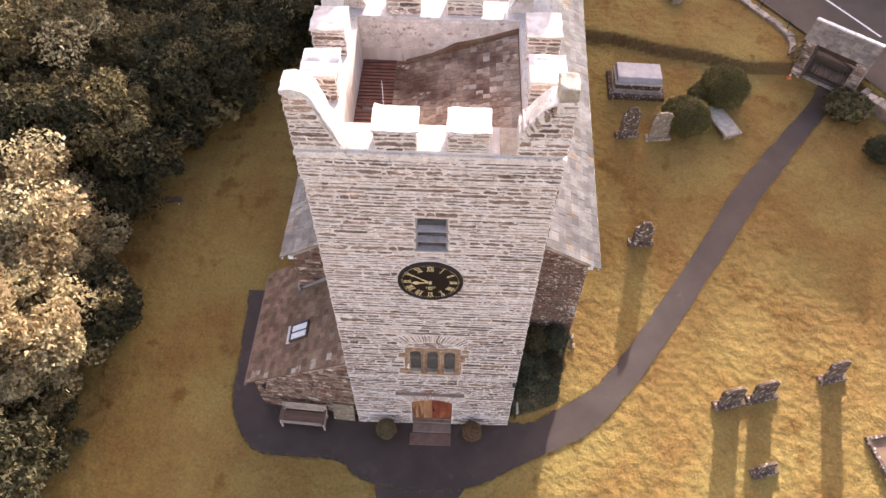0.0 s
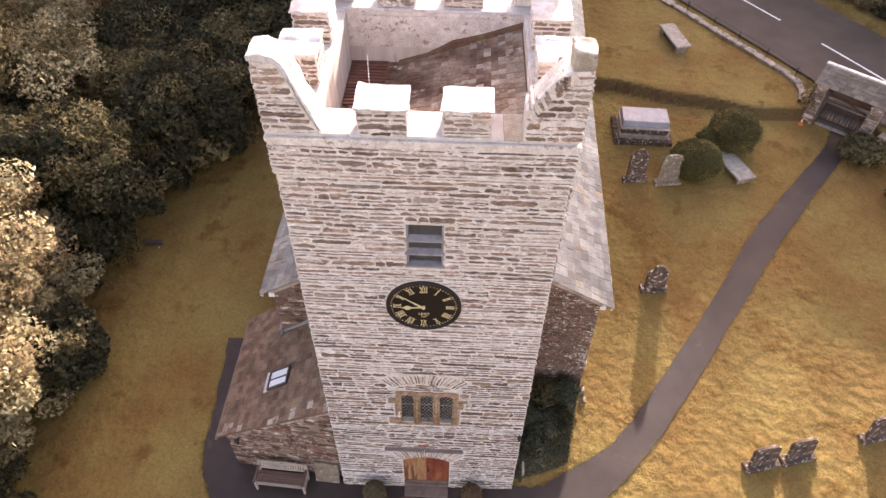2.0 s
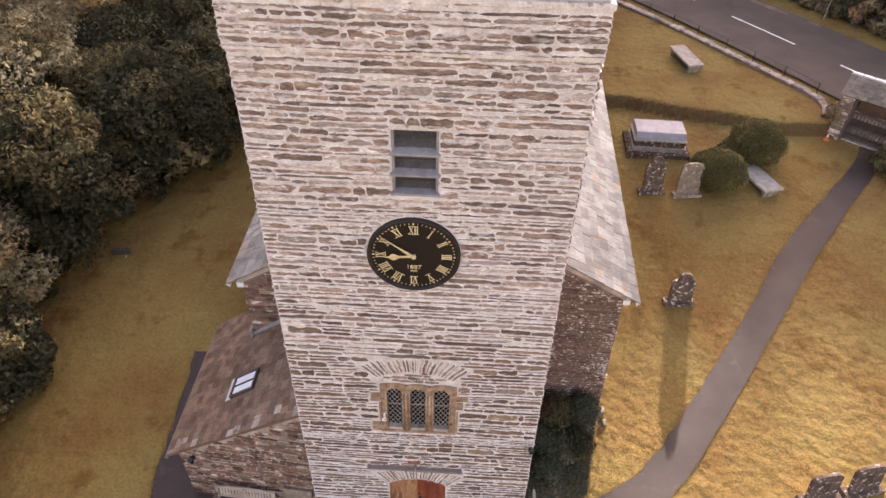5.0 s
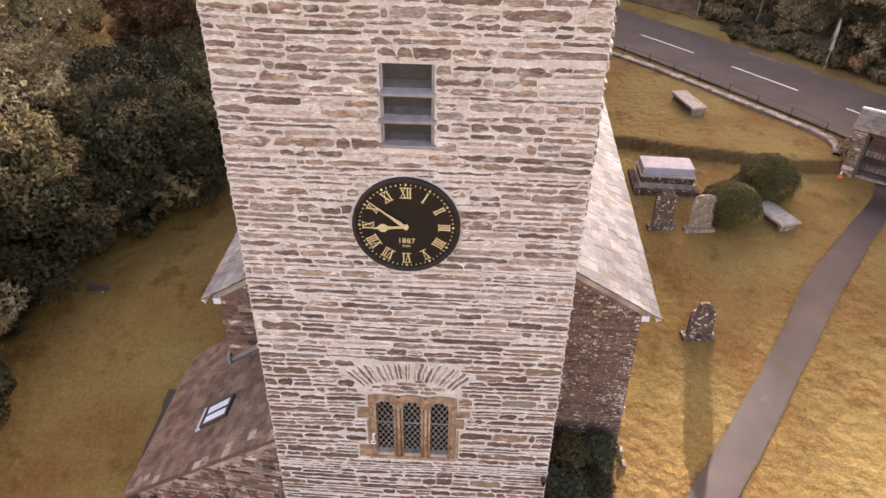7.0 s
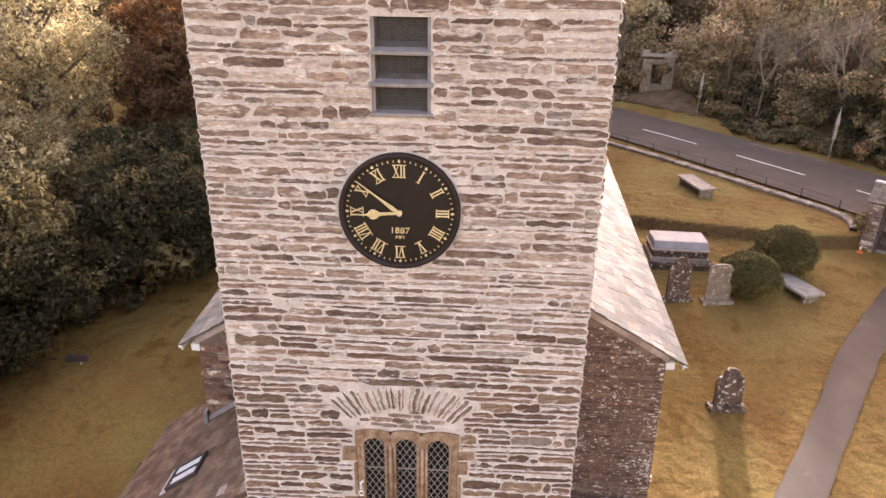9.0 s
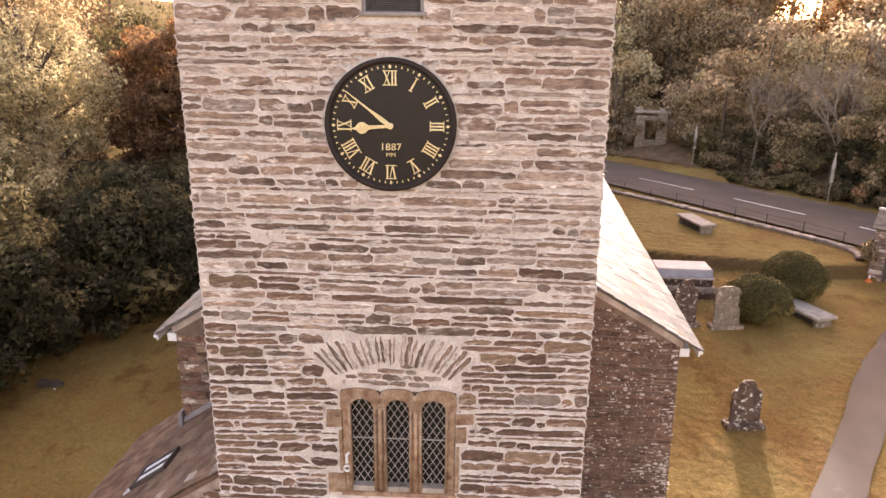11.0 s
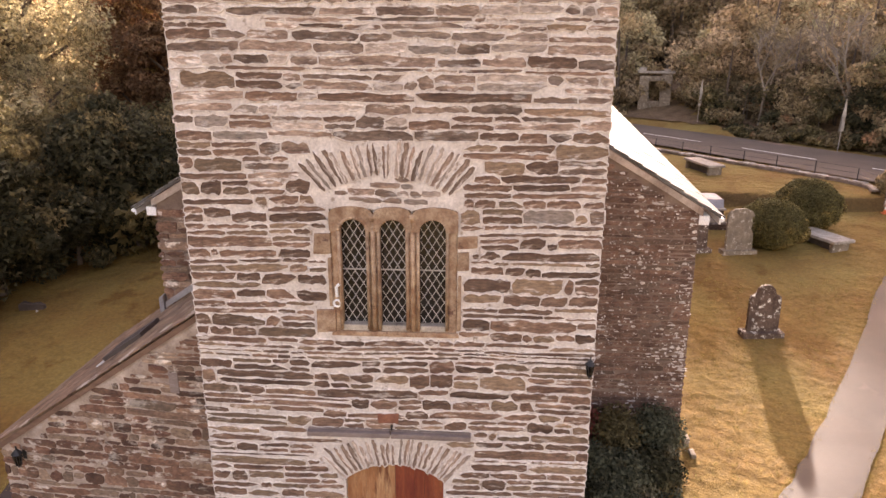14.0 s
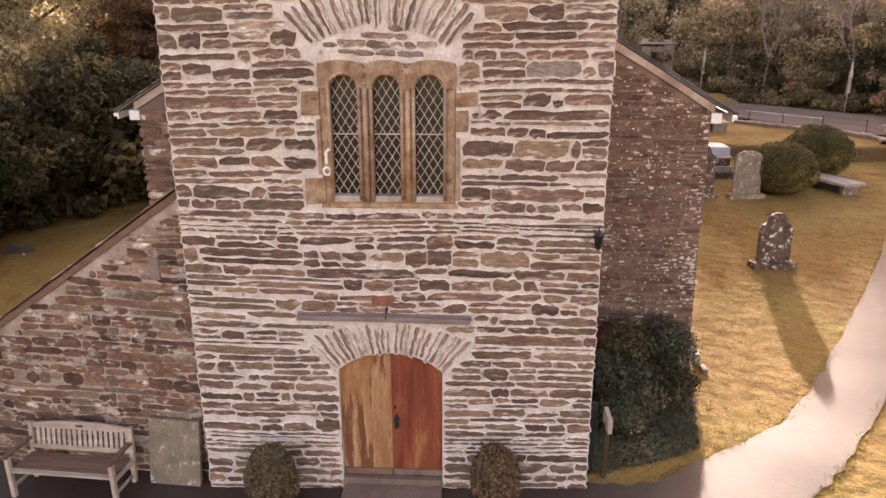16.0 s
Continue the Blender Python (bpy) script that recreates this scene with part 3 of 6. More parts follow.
part("wall_right", box(TR(6) - 0.7, TR(6), 0.7, BACK, -1, TOP), M_MORTAR, tower)
part("wall_back", box(TL(6) + 0.7, TR(6) - 0.7, BACK - 0.6, BACK, -1, TOP), M_MORTAR, tower)
part("inner_floor", box(-1.74, 1.8, 0.7, BACK - 0.6, 3.3, 3.45), M_INSIDE, tower)
part("ringing_floor", box(-1.74, 1.8, 0.7, BACK - 0.6, 9.2, 9.35), M_INSIDE, tower)
# Thin near-black sheets added to paint the tower's inside as unlit.
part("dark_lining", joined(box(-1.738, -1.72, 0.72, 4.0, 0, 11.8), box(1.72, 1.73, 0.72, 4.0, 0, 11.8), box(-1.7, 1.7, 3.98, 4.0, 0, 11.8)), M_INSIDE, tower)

rng = random.Random(11)


QUOINS = [(-0.9, -0.685, 4.94, 5.2), (-0.9, -0.66, 3.92, 4.23), (0.825, 1.065, 5.03, 5.2), (0.825, 0.97, 4.76, 5.0), (0.825, 0.88, 3.98, 4.7), (-0.73, -0.685, 4.27, 4.9)]
DOOR_FAN = (DX, 0.98, lambda q: 1.055, lambda q: 1.45 + 0.15 * q * q, 41)
WINDOW_FAN = (0.0, 4.9, lambda q: 1.0 + 0.1 * q * q, lambda q: 1.41 + 0.17 * q * q, 44)


def fan_reach(fan, z):
    """How far to each side of its middle an arch of stones on edge reaches at a height."""
    cx, cz, r0, r1, most = fan
    best = 0
    for i in range(70):
        x = i * 0.02
        a = math.degrees(math.atan2(x, z - cz))
        if a <= most + 1 and math.hypot(x, z - cz) < r1(a / most) + 0.01:
            best = x
    return best


def hole_door(z):
    h = arch_half(z, DSPRING, DRISE, DHALF)
    if z > 1.76:
        h = max(h, fan_reach(DOOR_FAN, z))
    return (DX - h - 0.015, DX + h + 0.015) if h > 0 and z > 0.05 else None


def hole_window(z):
    if WZ0 - 0.05 < z < WZ1 - 0.01:
        a, c = WX0 - 0.03, WX1 + 0.03
        for x0, x1, z0, z1 in QUOINS:
            if z0 - 0.02 < z < z1 + 0.02:
                a, c = min(a, x0 - 0.02), max(c, x1 + 0.02)
        return a, c
    if WZ1 - 0.01 <= z < 5.69:
        return -0.86, 0.9
    if 5.69 <= z < 6.5:
        h = fan_reach(WINDOW_FAN, z)
        return (-h - 0.01, h + 0.01) if h else None
    return None


def hole_louvre(z):
    return (LX0 - 0.015, LX1 + 0.015) if LZ0 - 0.02 < z < LZ1 + 0.02 else None


def hole_clock(z):
    q = 0.77 ** 2 - (z - 8.93) ** 2
    return (0.02 - math.sqrt(q), 0.02 + math.sqrt(q)) if q > 0 else None


def hole_patch(z):
    return (-1.72, -1.3) if 7.52 < z < 7.66 else None


def hole_board(z):
    return (-1.1, 1.04) if 2.485 < z < 2.57 else None


front = courses(0.0, TOP - 0.02, lambda z: TL(z) - 0.004, lambda z: TR(z) + 0.004, [hole_door, hole_window, hole_louvre, hole_clock, hole_board, hole_patch], 0.122, 0.012, 0.44, rng)
I4 = Matrix.Identity(4)
low = [q for q in front if q[1] + 1.1 * noise.noise((q[0], q[1], 2)) + rng.uniform(-0.8, 0.8) < 6.6]
keep = set(low)
face_stones(low, I4, 0.012, rng, tower, M_STONE_LOW, pick=lambda x, z: 4.6 < z < 8.0, lip=(0.009, 0.02, M_MORTAR))
face_stones([(x, z, w, h * 0.9) for x, z, w, h in front if (x, z, w, h) not in keep], I4, 0.009, rng, tower, M_STONE, lip=LIP)
# the stones under each arch
voussoirs(DOOR_FAN, 23, 0.016, rng, tower, M_STONE)
voussoirs(WINDOW_FAN, 22, 0.016, rng, tower, M_STONE)
infill = [(x, z, w, h) for x, z, w, h in courses(5.565, 5.96, lambda z: -0.84, lambda z: 0.88, [], 0.085, 0.012, 0.26, rng) if math.hypot(abs(x) + w * 0.4, z - 4.9) < 1.0]
face_stones(infill, I4, 0.012, rng, tower, M_STONE)
# side faces, seen only on the edge
for name, sx, yaw in (("left", TL(6), -90), ("right", TR(6), 90)):
    side = courses(0.2, TOP - 0.02, lambda z: 0.03, lambda z: BACK - 0.03, [], 0.16, 0.045, 0.5, rng)
    mm = Matrix.Translation((sx, 0 if yaw == 90 else BACK, 0)) @ pose(0, 0, 0, 0, 0, yaw)
    face_stones(side, mm, 0.008, rng, tower, M_STONE)

# projecting parapet band with a small string course
def band(name, z0, z1, out, mat, bev=0.02, label=""):
    for q in ((TL(12) - out, TR(12) + out, -out, 0.68), (TL(12) - out, TR(12) + out, BACK - 0.66, BACK + out), (TL(12) - out + 0.002, -1.74, 0.69, BACK - 0.67), (1.8, TR(12) + out - 0.002, 0.69, BACK - 0.67)):
        part(name, box(*q, z0, z1, bev), mat, tower, label)


band("parapet_band", 12.36, 13.04, 0.035, M_MORTAR, 0.015)
rng = random.Random(12)
face_stones(courses(12.4, 13.0, lambda z: TL(12) - 0.04, lambda z: TR(12) + 0.04, [], 0.105, 0.02, 0.34, rng), pose(0, -0.037, 0), 0.009, rng, tower, M_STONE, lip=LIP)
band("string_course", 13.04, 13.13, 0.06, M_MORTAR, 0.02, "narrow pale string course")
face_stones(courses(13.05, 13.12, lambda z: TL(12) - 0.05, lambda z: TR(12) + 0.05, [], 0.07, 0.02, 0.13, rng), pose(0, -0.062, 0), 0.008, rng, tower, M_STONE)
band("embrasure_floor", 13.13, 13.19, 0.0, M_LIME, 0.02, "whitewashed embrasure floor")


def weathered(bm, amount, cuts=4):
    """Break up the flat faces and straight edges of a block with small lumps and hollows."""
    bmesh.ops.subdivide_edges(bm, edges=[e for e in bm.edges if e.calc_length() > 0.12], cuts=cuts, use_grid_fill=True)
    for v in bm.verts:
        q = v.co * 5.0
        v.co += Vector((noise.noise(q), noise.noise(q + Vector((7, 3, 1))), noise.noise(q + Vector((2, 9, 5))))) * amount
    return bm


def merlon(x0, x1, m, z1=13.7, depth=0.6, cap=M_LIME):
    """A straight merlon of rubble with a whitewashed top, on a wall side given by the pose m."""
    r = random.Random(int(x0 * 100 + z1 * 7 + m.translation.x * 31 + m.translation.y * 17))
    b = prism([(x0, 13.19), (x1, 13.19), (x1 + r.uniform(-0.02, 0.02), z1), (x0 + r.uniform(-0.02, 0.02), z1 - r.uniform(0, 0.03))], 0.0, depth, 0.015)
    b.transform(m)
    part("merlon", b, M_MORTAR, tower)
    for mm, a, c in ((m, x0, x1), (m @ pose(x1, 0, 0, 0, 0, 90), 0, depth), (m @ pose(x0, 0, 0, 0, 0, -90), -depth, 0), (m @ pose(0, depth, 0, 0, 0, 180), -x1, -x0)):
        face_stones(courses(13.2, z1 - 0.02, lambda z: a - 0.01, lambda z: c + 0.01, [], 0.105, 0.02, 0.3, r), mm, 0.009, r, tower, M_STONE, lip=LIP)
    n = 6
    edge = [(x0 - 0.04 + (x1 - x0 + 0.08) * i / n + r.uniform(-0.012, 0.012), z1 + 0.035 + r.uniform(-0.008, 0.018)) for i in range(n, -1, -1)]
    t = prism([(x0 - 0.035, z1 + 0.003), (x1 + 0.035, z1 + 0.003)] + edge, -0.035, depth + 0.025)
    t.transform(m)
    weathered(t, 0.03)
    part("coping", t, cap, tower, "whitewashed coping" if cap == M_LIME else "stained whitewashed coping")


for m in (pose(0, -0.02, 0), pose(0, BACK + 0.02, 0, 0, 0, 180)):
    merlon(-0.96, -0.22, m)
    merlon(0.36, 1.08, m)
for m, s in ((Matrix.Translation((TL(12) - 0.02, 0, 0)) @ pose(0, 0, 0, 0, 0, -90), -1), (Matrix.Translation((TR(12) + 0.02, 0, 0)) @ pose(0, 0, 0, 0, 0, 90), 1)):
    for a, c in ((1.25, 1.95), (2.6, 3.3)):
        merlon(min(s * a, s * c), max(s * a, s * c), m, 13.8, 0.64, M_LIME if a < 2 else M_LIME_STAIN)


def corner(sx, sy, inner, broken=False):
    """A corner turret of rubble: highest at the outer corner, with a raking whitewashed shoulder down each side; broken: bare of limewash, its shoulder steep."""
    x = TL(12) - 0.03 if sx < 0 else TR(12) + 0.03
    y = -0.03 if sy < 0 else BACK + 0.03
    r = random.Random(int(50 + sx * 7 + sy * 3))
    for axis in (0, 1):
        outline = [(0, 13.19), (inner, 13.19), (inner, 13.27), (inner - 0.18, 13.66), (inner - 0.36, 14.14), (0.42, 14.36), (0.33, 14.43), (0, 14.46)]
        if broken:
            outline = [(0, 13.19), (inner, 13.19), (inner, 13.72), (inner - 0.12, 13.95), (inner - 0.36, 14.3), (0.42, 14.42), (0.33, 14.46), (0, 14.48)]
        full = outline
        if axis:
            outline = [(0.446, 13.19)] + outline[1:5] + [(0.446, 14.34)]
        b = prism(outline, 0, 0.44, 0.015)
        outline = full
        cap = prism([(inner + 0.02, 13.28), (inner - 0.16, 13.68), (inner - 0.34, 14.16), (0.475, 14.34), (0.475, 14.41), (inner - 0.31, 14.21), (inner - 0.12, 13.71), (inner + 0.05, 13.28)], -0.012, 0.47, 0.0) if axis else prism([(inner + 0.02, 13.28), (inner - 0.16, 13.68), (inner - 0.34, 14.16), (0.42, 14.38), (0.33, 14.45), (-0.02, 14.48), (-0.03, 14.56), (0.2, 14.6), (0.37, 14.54), (0.47, 14.44), (inner - 0.31, 14.21), (inner - 0.12, 13.71), (inner + 0.05, 13.28)], -0.012, 0.47, 0.0)
        if broken and axis == 0:
            cap.free()
            cap = box(0.0, 0.33, -0.02, 0.42, 14.48, 14.77, 0.03)
        mm = Matrix.Translation((x, y, 0))
        if axis == 0:
            mm = mm @ Matrix.Diagonal((-sx, -sy, 1, 1))
        else:
            mm = mm @ Matrix(((0, -sx, 0, 0), (-sy, 0, 0, 0), (0, 0, 1, 0), (0, 0, 0, 1))) @ Matrix.Translation((0.0, 0.0, 0))
        for q, mat_, nm in ((b, M_MORTAR, "corner_merlon"), (cap, M_TOMB if broken and axis == 0 else M_LIME_STAIN if broken else M_LIME, "coping")):
            q.transform(mm)
            if nm == "coping":
                weathered(q, 0.035, 3)
            bmesh.ops.recalc_face_normals(q, faces=q.faces[:])
            part(nm, q, mat_, tower)
    def edge(z):
        for (a, za), (c, zc) in zip(outline[1:], outline[2:]):
            if za <= z <= zc:
                return a + (c - a) * (z - za) / max(zc - za, 1e-6)
        return 0.3
    if sy < 0:
        face_stones(courses(13.2, 14.42, lambda z: (x - 0.015) if sx < 0 else x - edge(z) + 0.02, lambda z: x + edge(z) - 0.02 if sx < 0 else x + 0.015, [], 0.105, 0.02, 0.3, r), pose(0, y, 0), 0.009, r, tower, M_STONE, lip=LIP)
    mm = Matrix.Translation((x, 0, 0)) @ pose(0, 0, 0, 0, 0, -90 if sx < 0 else 90)
    lo = (y, y + 0.8) if sy < 0 else (y - 0.8, y)
    st = courses(13.2, 14.4, lambda z: (-lo[1] if sx < 0 else lo[0]), lambda z: (-lo[0] if sx < 0 else lo[1]), [], 0.105, 0.02, 0.3, r)
    st = [q for q in st if abs((-q[0] if sx < 0 else q[0]) - y) + q[2] / 2 < edge(q[1]) + 0.02]
    face_stones(st, mm, 0.015, r, tower, M_STONE)


corner(-1, -1, 0.86); corner(1, -1, 0.9, True); corner(-1, 1, 0.86); corner(1, 1, 0.9)
part("embrasure_slab", box(1.3, 1.64, -0.03, 0.66, 13.192, 13.215, 0.008), M_TOMB, tower, "bare grey slab in the embrasure")
# the roof well behind the battlements
part("well_floor", box(-1.73, 1.79, 0.69, BACK - 0.61, 11.6, 11.9), M_MORTAR, tower)
for q in ((-1.74, -1.7, 0.7, BACK - 0.62), (1.782, 1.8, 0.7, BACK - 0.62), (-1.7, 1.782, BACK - 0.628, BACK - 0.598), (-1.7, 1.782, 0.69, 0.715)):
    part("well_render", box(*q, 11.88, 13.16), M_LIME_STAIN, tower, "stained whitewashed render")
for k in range(2):
    for i in range(14):
        y = 0.78 + k * 1.66 + i * 0.112
        part("decking_slat", box(-1.69, -0.92, y, y + 0.075, 11.98, 12.02, 0.008), M_RUST, tower)
part("deck_bearer", joined(box(-1.66, -1.58, 0.75, 4.0, 11.9, 11.978), box(-1.04, -0.96, 0.75, 4.0, 11.9, 11.978)), M_RUST, tower)
r = random.Random(3)
rows = 19
sl = Vector((2.66, 0, 0.98))
u = sl.normalized()
ang = -math.degrees(math.atan2(sl.z, sl.x))
part("roof_boards", prism([(-0.9, 11.9), (1.78, 12.88), (1.78, 11.9)], 0.7, BACK - 0.63), M_SLATE_BROWN, tower)
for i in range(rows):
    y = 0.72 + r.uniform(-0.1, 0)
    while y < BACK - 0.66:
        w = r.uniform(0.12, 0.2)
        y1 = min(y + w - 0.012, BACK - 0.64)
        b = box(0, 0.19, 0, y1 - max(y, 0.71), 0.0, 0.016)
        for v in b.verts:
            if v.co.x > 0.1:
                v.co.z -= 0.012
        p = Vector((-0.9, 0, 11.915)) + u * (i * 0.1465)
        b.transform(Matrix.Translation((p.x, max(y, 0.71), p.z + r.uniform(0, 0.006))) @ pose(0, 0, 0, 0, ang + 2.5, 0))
        # Pale slates gather right and front: lichen, plus sunlight put into the colour.
        sunlit_crust = smoothstep(0.2, 1.9, p.x + 0.5 * noise.noise((p.x, y * 1.2, 6)) + 0.25 * (2.4 - y))
        part("slate", b, M_SLATE_PALE if r.random() < sunlit_crust * 0.85 else M_SLATE_ROOF, tower)
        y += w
for i in range(10):
    part("ridge_capping", box(-0.93, -0.7, 0.72 + i * 0.33, 1.03 + i * 0.33, 11.93, 11.99, 0.02), M_SLATE_ROOF, tower)
part("abutment", prism([(-0.75, 11.93), (1.78, 12.86), (1.78, 13.0), (1.0, 12.72), (0.4, 12.56), (-0.1, 12.25), (-0.7, 12.05)], BACK - 0.75, BACK - 0.63, 0.012), M_SLATE_BROWN, tower, "dark slate abutment strip")
part("aerial", joined(rod((-0.85, 0.75, 11.9), (-0.85, 0.75, 14.15), 0.0045), rod((-0.85, 0.75, 11.9), (-0.85, 0.75, 12.1), 0.02)), M_WHITE, tower, "thin pale aerial")

r = random.Random(61)
for i in range(19):
    k = i / 18 + r.uniform(-0.015, 0.015)
    k = max(k, 0.0)
    x = 2.2 - 0.56 * k
    z = 14.43 - 0.66 * k ** 1.2
    thick = r.uniform(0.014, 0.034)
    b = box(-thick, thick, -0.03 + r.uniform(-0.03, 0.02), 0.42, -0.14, 0.05 + r.uniform(-0.05, 0.04), 0.006)
    b.transform(Matrix.Translation((x, -0.03, z)) @ pose(0, 0, 0, 0, -35 + 30 * (1 - k) + r.uniform(-6, 6), r.uniform(-4, 4)))
    part("coping_stone", b, M_STONE if r.random() < 0.45 else M_MORTAR, tower)

# ---- clock ----
CX, CZ, CR = 0.02, 8.93, 0.755
clock = thing("tower_clock", pose(CX, 0, CZ), "round black tower clock dial with gilded roman numerals and hands", "clock")


def disc(r, y0, y1, n=72, bev=0.0):
    return prism([(r * math.sin(2 * math.pi * i / n), r * math.cos(2 * math.pi * i / n)) for i in range(n)], y0, y1, bev)


def ring(r0, r1, y0, y1, n=96):
    bm = bmesh.new()
    prof = [(r0, y1), (r0, y0 + 0.01), ((r0 + r1) / 2, y0), (r1, y0 + 0.012), (r1, y1)]
    vs = [[bm.verts.new((q * math.sin(2 * math.pi * i / n), y, q * math.cos(2 * math.pi * i / n))) for q, y in prof] for i in range(n)]
    for i in range(n):
        for k in range(len(prof) - 1):
            bm.faces.new((vs[i][k], vs[i][k + 1], vs[(i + 1) % n][k + 1], vs[(i + 1) % n][k]))
    bmesh.ops.recalc_face_normals(bm, faces=bm.faces[:])
    return bm


part("dial", disc(CR - 0.02, -0.045, 0.03), M_DIAL, clock, "black painted dial")
part("rim", ring(CR - 0.055, CR + 0.005, -0.085, 0.01), M_RIM, clock, "dark moulded rim", smooth=True)


def lettering(text, size, m, parent, name, mat=M_GOLD, width=1.0):
    """Built-in font as a thin mesh, centred, facing -y."""
    cu = bpy.data.curves.new("lettering", "FONT")
    cu.body, cu.size, cu.align_x, cu.align_y, cu.extrude, cu.resolution_u = text, size, "CENTER", "CENTER", 0.003, 3
    tmp = bpy.data.objects.new("lettering", cu)
    scene.collection.objects.link(tmp)
    me = bpy.data.meshes.new_from_object(tmp.evaluated_get(bpy.context.evaluated_depsgraph_get()))
    bpy.data.objects.remove(tmp)
    me.transform(m @ pose(0, 0, 0, 90) @ Matrix.Diagonal((width, 1, 1, 1)))
    me.materials.clear()
    me.materials.append(mat)
    ob = new(name, me)
    ob.parent = parent
    return ob


def stroke(a, b, w, y=-0.052, t=0.006):
    (ax, az), (bx, bz) = a, b
    dx, dz = bx - ax, bz - az
    n = math.hypot(dx, dz)
    ox, oz = -dz / n * w / 2, dx / n * w / 2
    return prism([(ax + ox, az + oz), (ax - ox, az - oz), (bx - ox, bz - oz), (bx + ox, bz + oz)], y, y + t)


def numeral(text):
    """Roman numeral as serifed strokes 0.155 high, thick and thin as sign-writers draw them."""
    h, x, bms = 0.155, 0.0, []
    wide = {"I": 0.036, "V": 0.088, "X": 0.088}
    total = sum(wide[c] for c in text)
    x = -total / 2
    for c in text:
        w = wide[c]
        mx = x + w / 2
        if c == "I":
            bms.append(stroke((mx, -h / 2), (mx, h / 2), 0.018))
        elif c == "V":
            bms += [stroke((x + 0.014, h / 2), (mx, -h / 2), 0.018), stroke((x + w - 0.012, h / 2), (mx, -h / 2), 0.009, -0.053)]
        else:
            bms += [stroke((x + 0.014, h / 2), (x + w - 0.014, -h / 2), 0.018), stroke((x + w - 0.012, h / 2), (x + 0.012, -h / 2), 0.009, -0.053)]
        x += w
    bms += [stroke((-total / 2 - 0.004, h / 2), (total / 2 + 0.004, h / 2), 0.01, -0.054), stroke((-total / 2 - 0.004, -h / 2), (total / 2 + 0.004, -h / 2), 0.01, -0.054)]
    return bms


for i, text in enumerate("XII I II III IIII V VI VII VIII IX X XI".split()):
    a = i * 30
    whole = None
    for b in numeral(text)[::-1]:
        b.transform(Matrix.Rotation(radians(a), 4, "Y") @ Matrix.Translation((0, 0, 0.535)))
        if whole is None:
            whole = part("numeral", b, M_GOLD, clock, "gilded roman numeral")
        else:
            part("stroke", b, M_GOLD, whole)
for i in range(60):
    a = radians(i * 6)
    if i % 5:
        b = stroke((0, 0.645), (0, 0.672), 0.012)
    else:
        b = prism([(0, 0.635), (0.02, 0.66), (0, 0.685), (-0.02, 0.66)], -0.052, -0.046)
    b.transform(Matrix.Rotation(a, 4, "Y"))
    part("minute_mark", b, M_GOLD, clock)
lettering("1887", 0.115, pose(0.0, -0.05, -0.245), clock, "date", width=1.1)
lettering("MM", 0.065, pose(0.0, -0.05, -0.335), clock, "letters", width=1.15)


def hand_outline(kind):
    if kind == "minute":
        return [(-0.022, -0.02), (-0.027, 0.12), (-0.012, 0.3), (-0.006, 0.62), (0, 0.67), (0.006, 0.62), (0.012, 0.3), (0.027, 0.12), (0.022, -0.02)]
    return [(-0.018, -0.02), (-0.02, 0.2), (-0.024, 0.25), (-0.062, 0.3), (-0.066, 0.35), (-0.04, 0.385), (-0.018, 0.4), (0, 0.47), (0.018, 0.4), (0.04, 0.385), (0.066, 0.35), (0.062, 0.3), (0.024, 0.25), (0.02, 0.2), (0.018, -0.02)]


for kind, a, y in (("hour", 265.5, -0.075), ("minute", 307.5, -0.09)):
    b = prism(hand_outline(kind), y, y + 0.008, 0.002)
    b.transform(Matrix.Rotation(radians(a), 4, "Y"))
    part(kind + "_hand", b, M_GOLD, clock, "gilded clock hand")
part("hub", disc(0.035, -0.1, -0.045, 20, 0.006), M_GOLD, clock)

# ---- louvre opening ----
louvre = part("louvre", box(LX0 + 0.002, LX0 + 0.04, 0.02, 0.3, LZ0, LZ1), M_LEAD, tower, "bell louvre opening with slate shelves and mesh")
part("jamb", box(LX1 - 0.04, LX1 - 0.002, 0.02, 0.3, LZ0, LZ1), M_LEAD, louvre)
for i, z in enumerate((10.15, 10.5, 10.86)):
    b = box(LX0 - 0.03, LX1 + 0.03, -0.05, 0.28, z - 0.022, z + 0.022, 0.01)
    b.transform(Matrix.Translation((0, 0, z)) @ pose(0, 0, 0, 14 if i else 6) @ Matrix.Translation((0, 0, -z)))
    part("slate_shelf", b, M_LEAD, louvre)
# Near-black sheet painting the unlit space behind the mesh.
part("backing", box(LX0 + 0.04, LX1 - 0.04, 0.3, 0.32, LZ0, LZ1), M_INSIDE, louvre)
for i in range(3):
    z0, z1 = (10.19, 10.53, 10.89)[i], (10.47, 10.82, 11.23)[i]
    wires = [box(LX0 + 0.03 + k * 0.0195, LX0 + 0.0345 + k * 0.0195, 0.085, 0.089, z0, z1) for k in range(33)]
    wires += [box(LX0 + 0.02, LX1 - 0.02, 0.09, 0.094, z0 + k * 0.0195, z0 + 0.0045 + k * 0.0195) for k in range(int((z1 - z0) / 0.0195))]
    part("wire_mesh", joined(*wires), M_WIRE, louvre)

# ---- west window: three round-headed lights ----
window = thing("window_1", pose(0, 0, 0), "three-light ochre sandstone window with round heads and leaded panes", "")
window.parent = tower
LIGHTS = [(-0.575, -0.255), (-0.1, 0.22), (0.372, 0.7)]
ZS, ZL = 5.235, 3.98


def head_block(x0, x1, a, b_):
    """One sandstone head: a round arch cut out of a block with rounded shoulders."""
    n = 14
    c, h = (a + b_) / 2, (b_ - a) / 2
